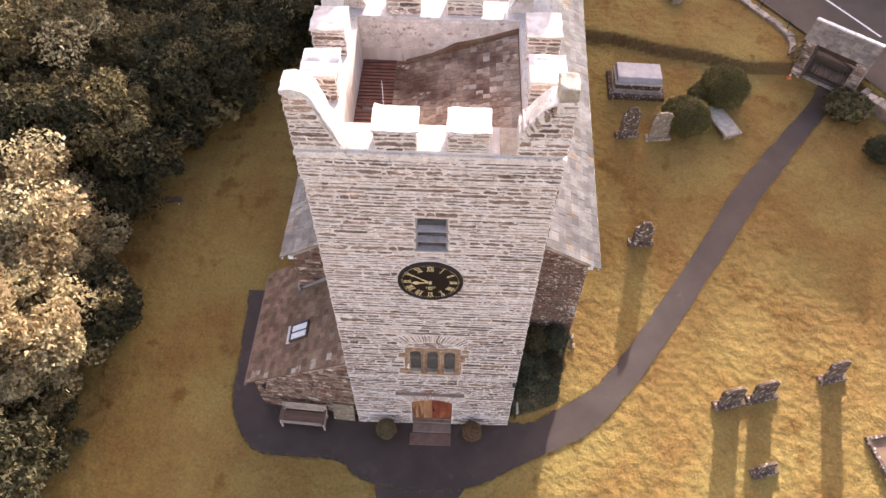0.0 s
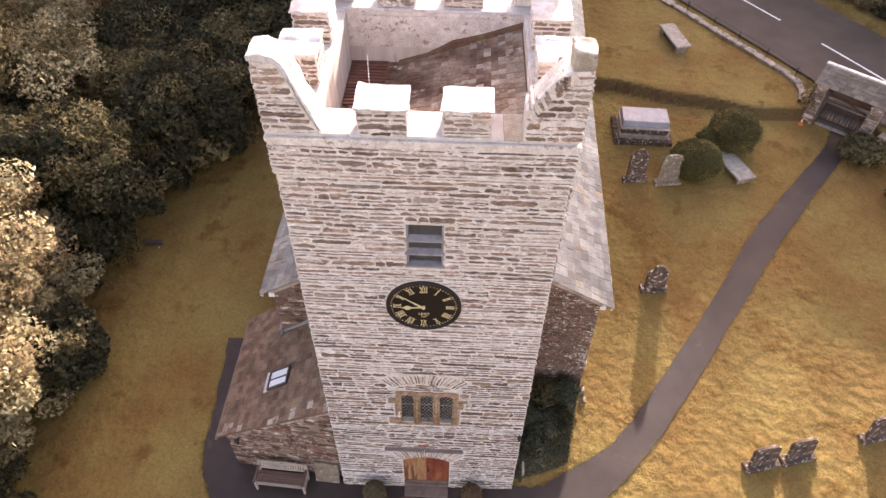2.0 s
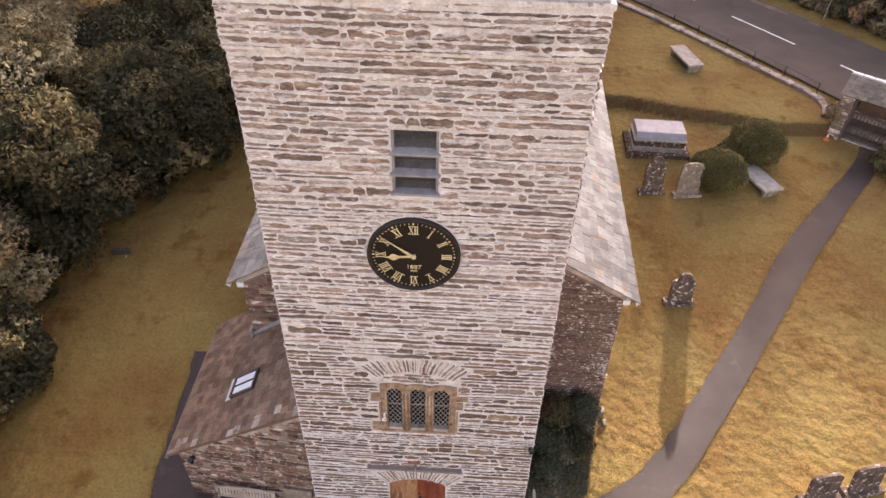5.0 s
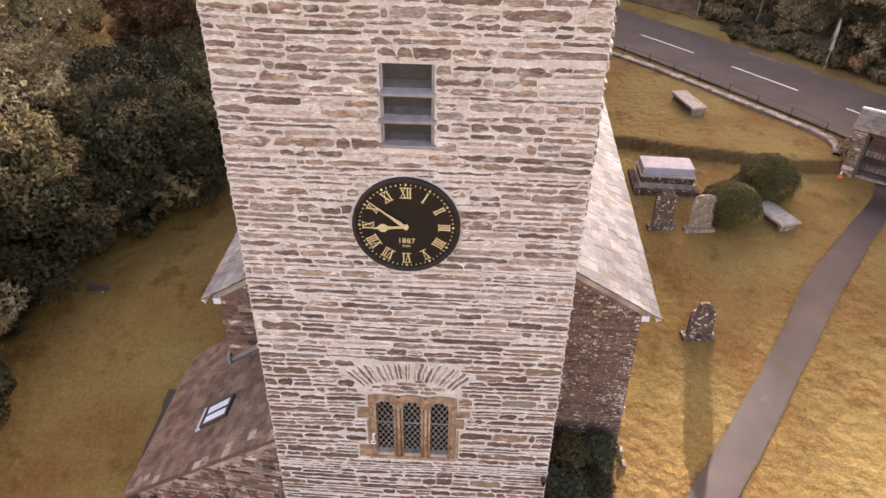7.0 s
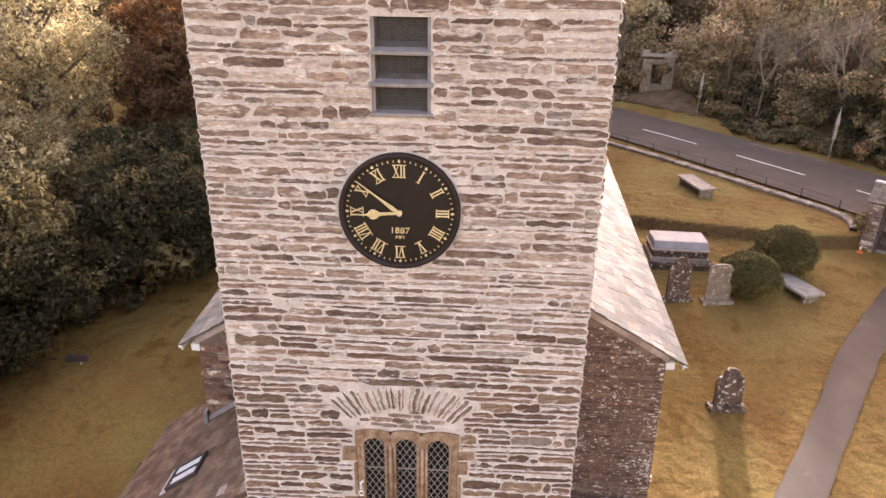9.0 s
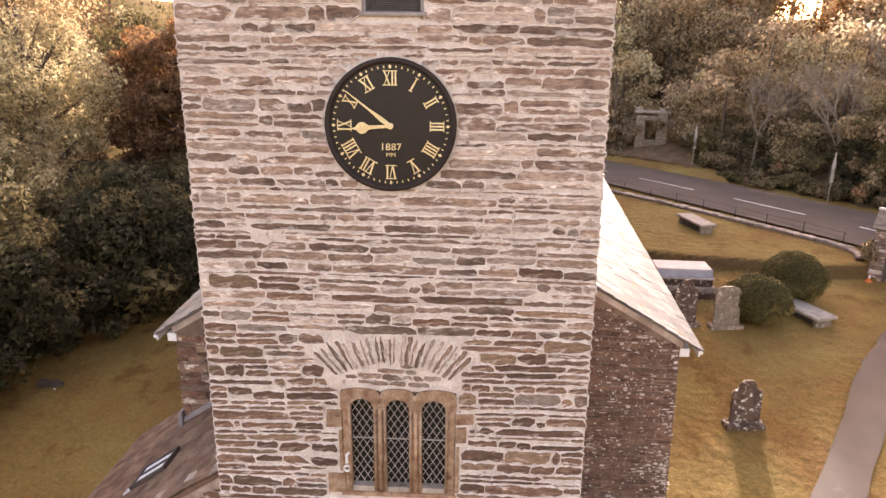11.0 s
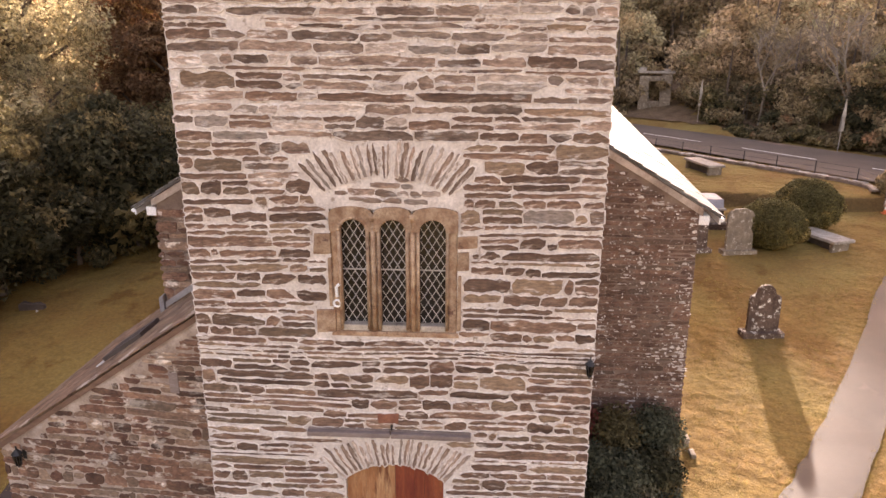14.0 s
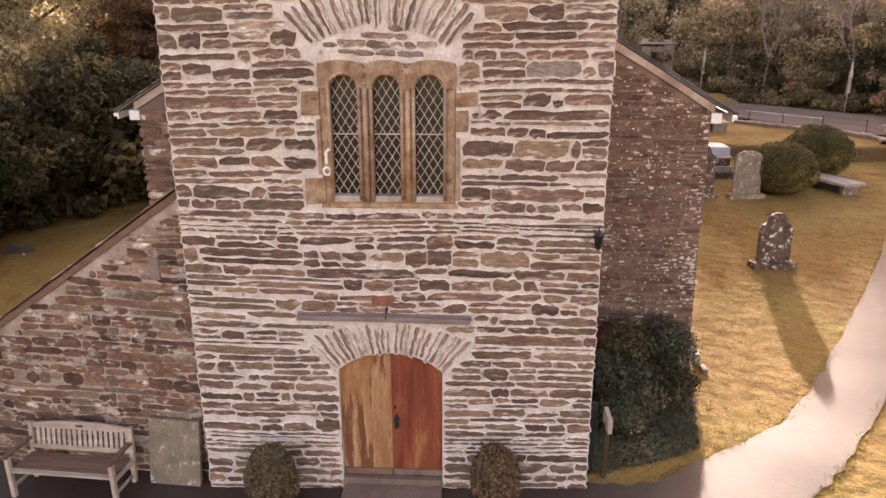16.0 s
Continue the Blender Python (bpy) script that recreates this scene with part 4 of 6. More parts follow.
    inner = [(c + h * math.cos(math.pi * i / n), ZS + h * 0.95 * math.sin(math.pi * i / n)) for i in range(n + 1)]
    m, w = (x0 + x1) / 2, (x1 - x0) / 2
    outer = [(m - w * math.cos(math.pi * i / n), ZS + 0.165 + 0.135 * max(math.sin(math.pi * i / n), 0.0) ** 0.55) for i in range(n + 1)]
    bm = bmesh.new()
    rows = []
    for y in (0.0, 0.16):
        rows.append([[bm.verts.new((x, y, z)) for x, z in inner[::-1]], [bm.verts.new((x, y, z)) for x, z in outer], [bm.verts.new((x0, y, ZS)), bm.verts.new((x1, y, ZS))]])
    for i in range(n):
        for (p, q, _), s in ((rows[0], 1), (rows[1], -1)):
            bm.faces.new((p[i], p[i + 1], q[i + 1], q[i])[::s])
        bm.faces.new((rows[0][0][i], rows[1][0][i], rows[1][0][i + 1], rows[0][0][i + 1]))
        bm.faces.new((rows[0][1][i + 1], rows[1][1][i + 1], rows[1][1][i], rows[0][1][i]))
    for (p, q, e), s in ((rows[0], 1), (rows[1], -1)):
        bm.faces.new((e[0], p[0], q[0])[::s])
        bm.faces.new((p[n], e[1], q[n])[::s])
    bmesh.ops.recalc_face_normals(bm, faces=bm.faces[:])
    return bm


CUTS = [WX0 - 0.01, -0.17, 0.29, WX1 + 0.01]
for (a, b), x0, x1 in zip(LIGHTS, CUTS, CUTS[1:]):
    hb = head_block(x0 + 0.004, x1 - 0.004, a, b)
    hb.transform(Matrix.Translation((0, -0.03 + random.Random(int(a * 99)).uniform(-0.01, 0.008), 0)))
    part("head", hb, M_SAND, window, "carved round-headed sandstone head")
part("head_mortar", box(WX0 + 0.003, WX1 - 0.003, 0.05, 0.2, ZS + 0.14, WZ1 + 0.0), M_MORTAR, window)
r = random.Random(8)
for (a, b), nm in (((WX0, LIGHTS[0][0]), "jamb"), ((LIGHTS[0][1], LIGHTS[1][0]), "mullion"), ((LIGHTS[1][1], LIGHTS[2][0]), "mullion"), ((LIGHTS[2][1], WX1), "jamb")):
    w = b - a
    part(nm, prism([(a, 3.93), (b, 3.93), (b, ZS + 0.004), (a, ZS + 0.004)], 0.01, 0.17, min(0.028, w * 0.2)), M_SAND, window)
    if nm == "mullion":
        part("shaft", joined(rod(((a + b) / 2, 0.004, 3.96), ((a + b) / 2, 0.004, ZS + 0.18), 0.034, 0.03, 10), rod(((a + b) / 2, -0.004, ZS + 0.12), ((a + b) / 2, -0.004, ZS + 0.21), 0.036, 0.05, 10)), M_SAND, window, "worn round shaft", smooth=True)
for x0, x1, z0, z1 in QUOINS:
    part("quoin_block", prism([(x0, z0), (x1 + 0.0, z0 + r.uniform(0, 0.02)), (x1, z1), (x0 + r.uniform(0, 0.02), z1 - r.uniform(0, 0.02))], -0.024, 0.1, 0.014), M_SAND, window)
part("window_sill", prism([(WX0 - 0.03, 3.88), (WX1 + 0.03, 3.88), (WX1 + 0.02, 3.945), (WX0 - 0.02, 3.945)], -0.02, 0.2, 0.015), M_SAND, window)
for a, b in LIGHTS:
    c, h = (a + b) / 2, (b - a) / 2
    s = prism([(a, 3.945), (b, 3.945), (b, 4.025), (a, 4.025)], 0.004, 0.16, 0.014)
    part("sill_slab", s, M_TOMB, window, "pale stone sill piece")
    arc = [(c + h * math.cos(math.pi * i / 12), ZS + h * 0.95 * math.sin(math.pi * i / 12)) for i in range(13)]
    line_ = [(b + 0.01, ZL)] + [(c + (h + 0.01) * math.cos(math.pi * i / 12), ZS + (h + 0.01) * 0.95 * math.sin(math.pi * i / 12)) for i in range(13)] + [(a - 0.01, ZL)]
    part("roll_moulding", joined(*[rod((x0, -0.012, z0), (x1, -0.012, z1), 0.021, 0.021, 8) for (x0, z0), (x1, z1) in zip(line_, line_[1:])]), M_SAND, window, smooth=True)
    p = part("pane", prism([(b, ZL), *arc, (a, ZL)], 0.12, 0.126), M_GLASS, window, "dark leaded glass")
    p.visible_shadow = False
    came = []
    pitch, k = 0.1, 1.6

    def inside(x, z):
        if not (a < x < b and z > ZL):
            return False
        return z < ZS or ((x - c) / h) ** 2 + ((z - ZS) / (h * 0.95)) ** 2 < 1
    for s in (-1, 1):
        for i in range(-30, 60):
            pts = [(a + (b - a) * q / 40, ZL + (pitch * k) * i + s * k * ((b - a) * q / 40)) for q in range(41)]
            ok = [q for q in pts if inside(*q)]
            if len(ok) > 2:
                came.append(stroke(ok[0], ok[-1], 0.0085, 0.108 if s > 0 else 0.11, 0.006))
    came.append(stroke((a, 4.72), (b, 4.72), 0.016, 0.104, 0.01))
    part("lead_lattice", joined(*came), M_LEADCAME, window, "diamond lead cames")
part("hook", joined(ring(0.03, 0.055, -0.03, -0.005, 20), ), M_WHITE, window, "small pale iron ring").matrix_basis = pose(-0.635, 0.0, 4.31)
part("hook", joined(rod((0, -0.01, 0.0), (0.0, -0.03, 0.13), 0.02), rod((0, -0.03, 0.13), (0.04, -0.03, 0.17), 0.018)), M_WHITE, window).matrix_basis = pose(-0.635, 0.0, 4.4)

# ---- door ----
door = thing("door_1", pose(DX, 0, 0), "segment-arched double plank door, one leaf bleached, one stained red", "")
door.parent = tower
DY = 0.085
for s, mat_, lab in ((-1, M_OAK_PALE, "bleached oak door leaf"), (1, M_OAK_RED, "red stained oak door leaf")):
    leaf = None
    for i in range(5):
        a, b = 0.004 + i * 0.1302, 0.004 + (i + 1) * 0.1302 - 0.0015
        n = 4
        top = [(s * (a + (b - a) * k / n), DSPRING + DRISE - 0.004 - (((a + (b - a) * k / n) / DHALF) ** 2) * DRISE) for k in range(n + 1)]
        pl = prism([(s * a, 0.2)] + top + [(s * b, 0.2)], DY + 0.0006 * (i % 2), DY + 0.05, 0.0015)
        bmesh.ops.recalc_face_normals(pl, faces=pl.faces[:])
        if leaf is None:
            leaf = part("door_leaf", pl, mat_, door, lab)
        else:
            part("plank", pl, mat_, leaf)
    part("weather_board", box(s * 0.012 if s > 0 else -0.65, 0.65 if s > 0 else -0.012, DY - 0.03, DY - 0.002, 0.21, 0.3, 0.01), M_WOOD_DARK if s < 0 else M_STEP, door, "bottom weatherboard")
part("cover_strip", box(-0.007, 0.007, DY + 0.006, DY + 0.045, 0.2, 2.0), M_WOOD_DARK, door)
part("handle", joined(disc(0.02, DY - 0.015, DY, 16), ), M_BLACK, door, "black iron knob").matrix_basis = pose(0.04, 0, 1.22)
part("handle_plate", prism([(0.03, 0.93), (0.065, 0.9), (0.09, 0.95), (0.09, 1.07), (0.06, 1.13), (0.03, 1.07)], DY - 0.035, DY, 0.006), M_BLACK, door, "black iron latch plate")
# Near-black panel painting the unlit space behind the door.
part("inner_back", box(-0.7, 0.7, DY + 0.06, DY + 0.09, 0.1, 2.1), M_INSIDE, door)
part("door_sill", box(-DHALF, DHALF, -0.03, DY + 0.05, 0.1, 0.2, 0.012), M_STEP, door)
tagged(part("door_step", box(-0.62, 0.68, -0.34, -0.025, 0.0, 0.12, 0.025), M_STEP), "worn brown stone doorstep below the tower door", "step")
tagged(part("door_mat", box(-0.7, 0.68, -0.76, -0.36, 0.012, 0.07, 0.012), M_MAT), "reddish brown coir mat before the step", "doormat")
hood = thing("hood_board", pose(0, 0, 0), "grey weathered drip board over the tower door", "drip board")
for x0, x1, ry in ((-1.09, -0.01, 0.0), (0.0, 1.03, 0.9)):
    b = joined(box(x0, x1, -0.1, -0.002, 2.485, 2.55, 0.01), box(x0, x1, -0.035, -0.003, 2.55, 2.57, 0.006))
    b.transform(Matrix.Translation((0, 0, 2.53)) @ pose(0, 0, 0, 0, ry) @ Matrix.Translation((0, 0, -2.53)))
    part("board", b, M_BOARD, hood)
part("bolt", joined(rod((0.0, -0.02, 2.56), (0.0, -0.02, 2.63), 0.012), rod((0, -0.02, 2.63), (0.02, -0.04, 2.63), 0.012)), M_BLACK, hood, "black iron bracket")
part("marker_stone", prism([(-0.17, 2.66), (0.09, 2.66), (0.1, 2.8), (-0.18, 2.8)], -0.025, 0.02, 0.012), M_BRICK, tower, "single old red brick")


def lantern(m, label):
    """A wall lantern on a curved bracket: hexagonal glass body, cap and finial."""
    t = thing("wall_lantern", m, label, "wall lamp", "wall lanterns")
    part("wall_plate", box(-0.04, 0.04, -0.015, 0.0, -0.1, 0.08, 0.006), M_BLACK, t)
    arm = [Vector((0, -0.01 - 0.16 * math.sin(q), -0.02 + 0.12 * (1 - math.cos(q)))) for q in np.linspace(0, 1.5, 7)]
    part("bracket", joined(*[rod(a, b, 0.011) for a, b in zip(arm, arm[1:])]), M_BLACK, t)
    part("cap", joined(rod((0, -0.17, 0.11), (0, -0.17, 0.2), 0.1, 0.02, 6), rod((0, -0.17, 0.2), (0, -0.17, 0.26), 0.012)), M_BLACK, t)
    part("glass_body", rod((0, -0.17, -0.12), (0, -0.17, 0.108), 0.045, 0.08, 6), M_GLASS, t, "lantern glass")
    part("frame", joined(*[rod((0.046 * math.cos(q), -0.17 + 0.046 * math.sin(q), -0.12), (0.082 * math.cos(q), -0.17 + 0.082 * math.sin(q), 0.11), 0.007, 0.007, 4) for q in np.arange(6) * math.pi / 3]), M_BLACK, t)
    part("base", rod((0, -0.17, -0.16), (0, -0.17, -0.118), 0.025, 0.05, 6), M_BLACK, t)
    return t


lantern(pose(2.47, -0.0, 3.55) @ Matrix.Scale(0.66, 4), "black iron wall lantern at the tower corner")

# ---- nave ----
NX0, NX1, NY, NEAVE, NPITCH, NEND = -4.52, 4.8, 3.55, 4.5, 0.597, 24.0
nave = thing("church_nave", pose(0, 0, 0), "rubble stone nave with a pale weathered slate roof", "church")
mx = 0.13
ROOF_EAVE, ROOF_Z = 5.15, 4.56


def nave_top(x):
    """The underside of the roof over a place across the nave."""
    return ROOF_Z + (ROOF_EAVE - mx - abs(x - mx)) * NPITCH - 0.02


part("wall_west", joined(prism([(NX0 - 0.06, -1), (-2.45, -1), (-2.45, nave_top(-2.45)), (NX0, nave_top(NX0))], NY, NY + 0.7), prism([(2.52, -1), (NX1 + 0.13, -1), (NX1, nave_top(NX1)), (2.52, nave_top(2.52))], NY, NY + 0.7),
                         prism([(-2.45, 4), (2.52, 4), (2.52, nave_top(2.52)), (mx, nave_top(mx)), (-2.45, nave_top(-2.45))], BACK + 0.05, BACK + 0.5)), M_MORTAR_DARK, nave)
part("wall_north", box(NX0, NX0 + 0.7, NY + 0.7, NEND, -1, NEAVE), M_MORTAR_DARK, nave)
part("wall_south", box(NX1 - 0.7, NX1, NY + 0.7, NEND, -1, NEAVE), M_MORTAR_DARK, nave)
part("wall_east", prism([(NX0, -1), (NX1, -1), (NX1, NEAVE), (mx, nave_top(mx)), (NX0, NEAVE)], NEND, NEND + 0.7), M_MORTAR_DARK, nave)
r = random.Random(21)
st = [q for q in courses(0.1, 6.1, lambda z: 2.56, lambda z: NX1 + 0.13 - 0.027 * z, [], 0.1, 0.013, 0.33, r) if q[1] + q[3] / 2 < nave_top(min(q[0] + q[2] * 0.3, NX1)) - 0.1]
face_stones(st, pose(0, NY, 0), 0.012, r, nave, M_STONE_DARK)
st = [q for q in courses(1.5, 6.0, lambda z: NX0 - 0.06, lambda z: -2.47, [], 0.15, 0.02, 0.36, r) if q[1] + q[3] / 2 < nave_top(max(q[0] - q[2] * 0.3, NX0)) - 0.1]
face_stones(st, pose(0, NY, 0), 0.016, r, nave, M_STONE_RED)


def flecks(count, place, y, seed, parent, label):
    """Scraps of old limewash left on a wall: thin ragged scales."""
    r = random.Random(seed)
    V, F = [], []
    for _ in range(count):
        x, z = place(r)
        w, h, n = 0.01 + 0.075 * r.random() ** 3.6, 0.008 + 0.022 * r.random() ** 2.5, 7
        k = len(V)
        V.append((x, y - 0.005, z))
        for depth in (-0.004, 0.03):
            for i in range(n):
                u = 2 * math.pi * i / n
                q = r.uniform(0.55, 1.25) if depth < 0 else 1.0
                V.append((x + w * q * math.cos(u), y + depth, z + h * q * math.sin(u)))
        for i in range(n):
            j = (i + 1) % n
            F += [(k, k + 1 + i, k + 1 + j), (k + 1 + i, k + 1 + n + i, k + 1 + n + j, k + 1 + j)]
    tagged(part("limewash_fleck", (V, F), M_LIME_OLD, parent, label), kind="stuff")


def nave_fleck(r):
    while True:
        z = 0.7 + 4.9 * r.random()
        right = NX1 + 0.1 - 0.027 * z
        x = right - 0.02 - (right - 2.62) * r.random() ** (2.4 if r.random() < 0.5 else 1.0)
        if z < nave_top(x) - 0.2 and r.random() < 0.08 + 0.9 * abs(math.sin(z * 2.3 + x * 0.7) * math.sin(z * 0.9 - x * 2.1)) ** 1.5:
            return x, z


flecks(470, nave_fleck, NY - 0.016, 41, nave, "white scraps of old limewash")
# roof: two slopes of slates on boards, a mortared verge and a white eaves board with its boxed end
for s, x_eave in ((1, ROOF_EAVE), (-1, 2 * mx - ROOF_EAVE)):
    zt, ze = ROOF_Z + (ROOF_EAVE - mx) * NPITCH, ROOF_Z
    b = prism([(x_eave, ze), (mx, zt), (mx, zt + 0.035), (x_eave, ze + 0.035)], NY - 0.06, NEND + 0.2)
    bmesh.ops.recalc_face_normals(b, faces=b.faces[:])
    part("roof_slope", b, M_SLATE, nave, "pale weathered slate roof slope")
    part("fascia", box(min(x_eave, x_eave - s * 0.03), max(x_eave, x_eave - s * 0.03), NY - 0.05, NEND, ze - 0.1, ze - 0.003), M_WHITE, nave, "white eaves board")
    wall_x = NX1 if s > 0 else NX0
    part("eaves_box", box(min(wall_x, wall_x + s * 0.17), max(wall_x, wall_x + s * 0.17), NY - 0.03, NY + 0.4, ze - 0.12, ze + 0.04, 0.006), M_WHITE, nave, "white boxed eaves end")
    steps_v = 9
    spread = [x_eave - s * 0.3 + (mx - x_eave + s * 0.3) * i / steps_v for i in range(steps_v + 1)]
    low_edge = [(x, nave_top(x) - 0.1 - r.uniform(0.0, 0.035)) for x in spread]
    up_edge = [(x, nave_top(x) + 0.004) for x, _ in low_edge[::-1]]
    b = prism(low_edge + up_edge, NY - 0.035, NY - 0.002)
    bmesh.ops.recalc_face_normals(b, faces=b.faces[:])
    part("verge_fillet", b, M_MORTAR_MID, nave, "ragged mortar fillet under the verge")
    dirv = Vector((mx - x_eave, 0, zt - ze))
    L, uu = dirv.length, dirv.normalized()
    nrm = Vector((s * abs(uu.z), 0, abs(uu.x)))
    rows = int(L / 0.27)
    V, F = [], []
    count = 0
    for i in range(rows):
        y = NY - 0.09 + r.uniform(-0.15, 0)
        while y < NEND:
            w = r.uniform(0.24, 0.46)
            a, c = max(y, NY - 0.1 + r.uniform(-0.012, 0.012)), y + w - 0.01
            if c - a < 0.03:
                y += w
                continue
            p = Vector((x_eave, 0, ze + 0.04)) + uu * (i * L / rows) - uu * (0.03 + r.uniform(0, 0.012))
            q = p + uu * (L / rows + 0.05)
            lift = r.uniform(0, 0.009)
            lo, hi = p + nrm * (0.026 + lift), q + nrm * (0.004 + lift)
            tip = r.uniform(-0.006, 0.006)
            verts = [(lo.x, a, lo.z), (lo.x, c, lo.z + tip), (hi.x, c, hi.z), (hi.x, a, hi.z), (p.x, a, p.z), (p.x, c, p.z)]
            faces = [(0, 1, 2, 3), (4, 5, 1, 0), (4, 0, 3), (1, 5, 2)]
            visible = (s > 0 and y < 9 and abs(p.x) > 2.3) or (s < 0 and y < 5 and abs(p.x) > 2.3)
            if visible and count < 150:
                part("slate", (verts, faces), M_SLATE, nave)
                count += 1
            else:
                o = len(V)
                V += verts
                F += [tuple(o + k for k in f) for f in faces]
            y += w
    tagged(part("slating", (V, F), M_SLATE, nave), kind="stuff")
part("ridge_tiles", joined(*[rod((mx, BACK + 0.5 + i * 0.45, zt + 0.06), (mx, BACK + 0.93 + i * 0.45, zt + 0.06), 0.11, 0.11, 8) for i in range(42)]), M_SLATE, nave)
part("gutter", joined(rod((ROOF_EAVE + 0.03, NY - 0.04, ROOF_Z - 0.03), (ROOF_EAVE + 0.03, NEND, ROOF_Z - 0.03), 0.035), rod((2 * mx - ROOF_EAVE - 0.03, NY - 0.04, ROOF_Z - 0.03), (2 * mx - ROOF_EAVE - 0.03, NEND, ROOF_Z - 0.03), 0.035)), M_WHITE, nave)
# the church stands on a rising slope, and its long walls and eaves follow it a little
for ob in nave.children:
    for v in ob.data.vertices:
        k = max(v.co.y - NY, 0.0)
        v.co.x += 0.03 * k
        v.co.z += 0.06 * k

# ---- annex: lean-to vestry beside the tower ----
annex = thing("church_annex", pose(0, 0, 0), "low rubble stone vestry with a brown slate lean-to roof", "vestry")
AX0, AX1 = -5.78, -2.44
AYL, AYR = 0.55, 0.22          # the front wall stands a little askew
ASL = (4.1 - 1.62) / (-2.44 + 6.08)
aroof = lambda x: 1.62 + (x + 6.08) * ASL
ayaw = math.degrees(math.atan2(AYR - AYL, AX1 - AX0))
AW = (AX1 - AX0) / math.cos(radians(ayaw))
am = Matrix.Translation((AX0, AYL, 0)) @ pose(0, 0, 0, 0, 0, ayaw)
b = prism([(0, -1), (AW, -1), (AW, aroof(AX1) - 0.1), (0, aroof(AX0) - 0.1)], 0, 0.45)
b.transform(am)
part("wall_front", b, M_MORTAR_MID, annex)
part("wall_side", box(AX0, AX0 + 0.45, AYL + 0.46, NY + 0.4, -1, aroof(AX0) - 0.1), M_MORTAR_DARK, annex)
part("wall_rear", prism([(AX0, -1), (NX0 - 0.02, -1), (NX0 - 0.02, aroof(NX0) - 0.12), (AX0, aroof(AX0) - 0.12)], NY + 0.41, NY + 0.8), M_MORTAR_DARK, annex)
r = random.Random(31)
st = [q for q in courses(-0.35, 3.95, lambda z: -0.02, lambda z: AW - 0.02, [], 0.108, 0.011, 0.26, r) if q[1] + q[3] / 2 < aroof(AX0 + q[0] - q[2] * 0.2) - 0.11]
face_stones(st, am, 0.014, r, annex, M_STONE_RED)
for x, z, w, h in ((2.85, 3.0, 0.13, 0.3),):
    q = prism([(x - w / 2, z - h / 2), (x + w / 2, z - h / 2), (x + w / 2, z + h / 2), (x - w / 2, z + h / 2)], -0.024, 0.05, 0.008)
    q.transform(am)
    part("upright_stone", q, M_BOARD, annex, "grey squared stone")
# roof boards and slates: seen from above, following the slope in x
RX0, RX1, RYB = -6.03, -2.45, 4.75
b = prism([(RX0, aroof(RX0) - 0.06), (RX1, aroof(RX1) - 0.06), (RX1, aroof(RX1)), (RX0, aroof(RX0))], 0.52, NY - 0.01)
part("roof_deck", b, M_SLATE_BROWN, annex)
b = prism([(RX0, aroof(RX0) - 0.06), (NX0 - 0.02, aroof(NX0) - 0.06), (NX0 - 0.02, aroof(NX0)), (RX0, aroof(RX0))], NY, RYB)
part("roof_deck", b, M_SLATE_BROWN, annex)
uu = Vector((1, 0, ASL)).normalized()
nn = Vector((-uu.z, 0, uu.x))
L = (RX1 - RX0) / uu.x
rows = int(L / 0.2)
count, V, F = 0, [], []
for i in range(rows):
    p = Vector((RX0 - 0.03, 0, aroof(RX0 - 0.03))) + uu * (i * L / rows)
    q = p + uu * (L / rows + 0.04)
    front_y = AYL + (AYR - AYL) * (p.x - AX0) / (AX1 - AX0) - 0.06
    y = front_y + r.uniform(-0.12, 0)
    end = RYB if q.x < NX0 - 0.1 else NY - 0.02
    while y < end:
        w = r.uniform(0.17, 0.3)
        a, c = max(y, front_y + r.uniform(-0.015, 0.015)), min(y + w - 0.006, end)
        if c - a > 0.03 and not (-4.62 < p.x < -4.05 and 1.52 < (a + c) / 2 < 2.1):
            lift = r.uniform(0, 0.007)
            lo, hi = p + nn * (0.02 + lift), q + nn * (0.004 + lift)
            verts = [(lo.x, a, lo.z), (lo.x, c, lo.z), (hi.x, c, hi.z), (hi.x, a, hi.z), (p.x, a, p.z), (p.x, c, p.z)]
            faces = [(3, 2, 1, 0), (0, 1, 5, 4), (3, 0, 4), (2, 5, 1)]
            if count < 290 and y < 2.3:
                part("slate", (verts, faces), M_SLATE_PALE if r.random() < 0.22 * (1 - smoothstep(0.0, 0.6, a - front_y)) else M_SLATE_BROWN, annex)
                count += 1
            else:
                o = len(V)
                V += verts
                F += [tuple(o + k for k in f) for f in faces]
        y += w
tagged(part("slating", (V, F), M_SLATE_BROWN, annex), kind="stuff")
b = prism([(-0.28, aroof(AX0 - 0.28) - 0.12), (AW, aroof(AX1) - 0.12), (AW, aroof(AX1) - 0.03), (-0.28, aroof(AX0 - 0.28) - 0.03)], -0.035, 0.0)
b.transform(am)
part("verge_board", b, M_WOOD_DARK, annex)
part("gutter", rod((RX0 - 0.05, 0.45, aroof(RX0) - 0.05), (RX0 - 0.05, RYB, aroof(RX0) - 0.05), 0.045), M_STEP, annex, "painted eaves gutter")
part("flashing", prism([(NX0 - 0.06, aroof(NX0) + 0.01), (RX1, aroof(RX1) + 0.01), (RX1, aroof(RX1) + 0.16), (NX0 - 0.06, aroof(NX0) + 0.12)], NY - 0.05, NY - 0.02), M_LEAD, annex, "lead flashing")
part("flashing_edge", prism([(NX0 - 0.12, aroof(NX0) - 0.1), (NX0 - 0.03, aroof(NX0) - 0.02), (NX0 - 0.03, aroof(NX0) + 0.3), (NX0 - 0.12, aroof(NX0) + 0.24)], NY - 0.1, NY + 0.3, 0.01), M_LEAD, annex)
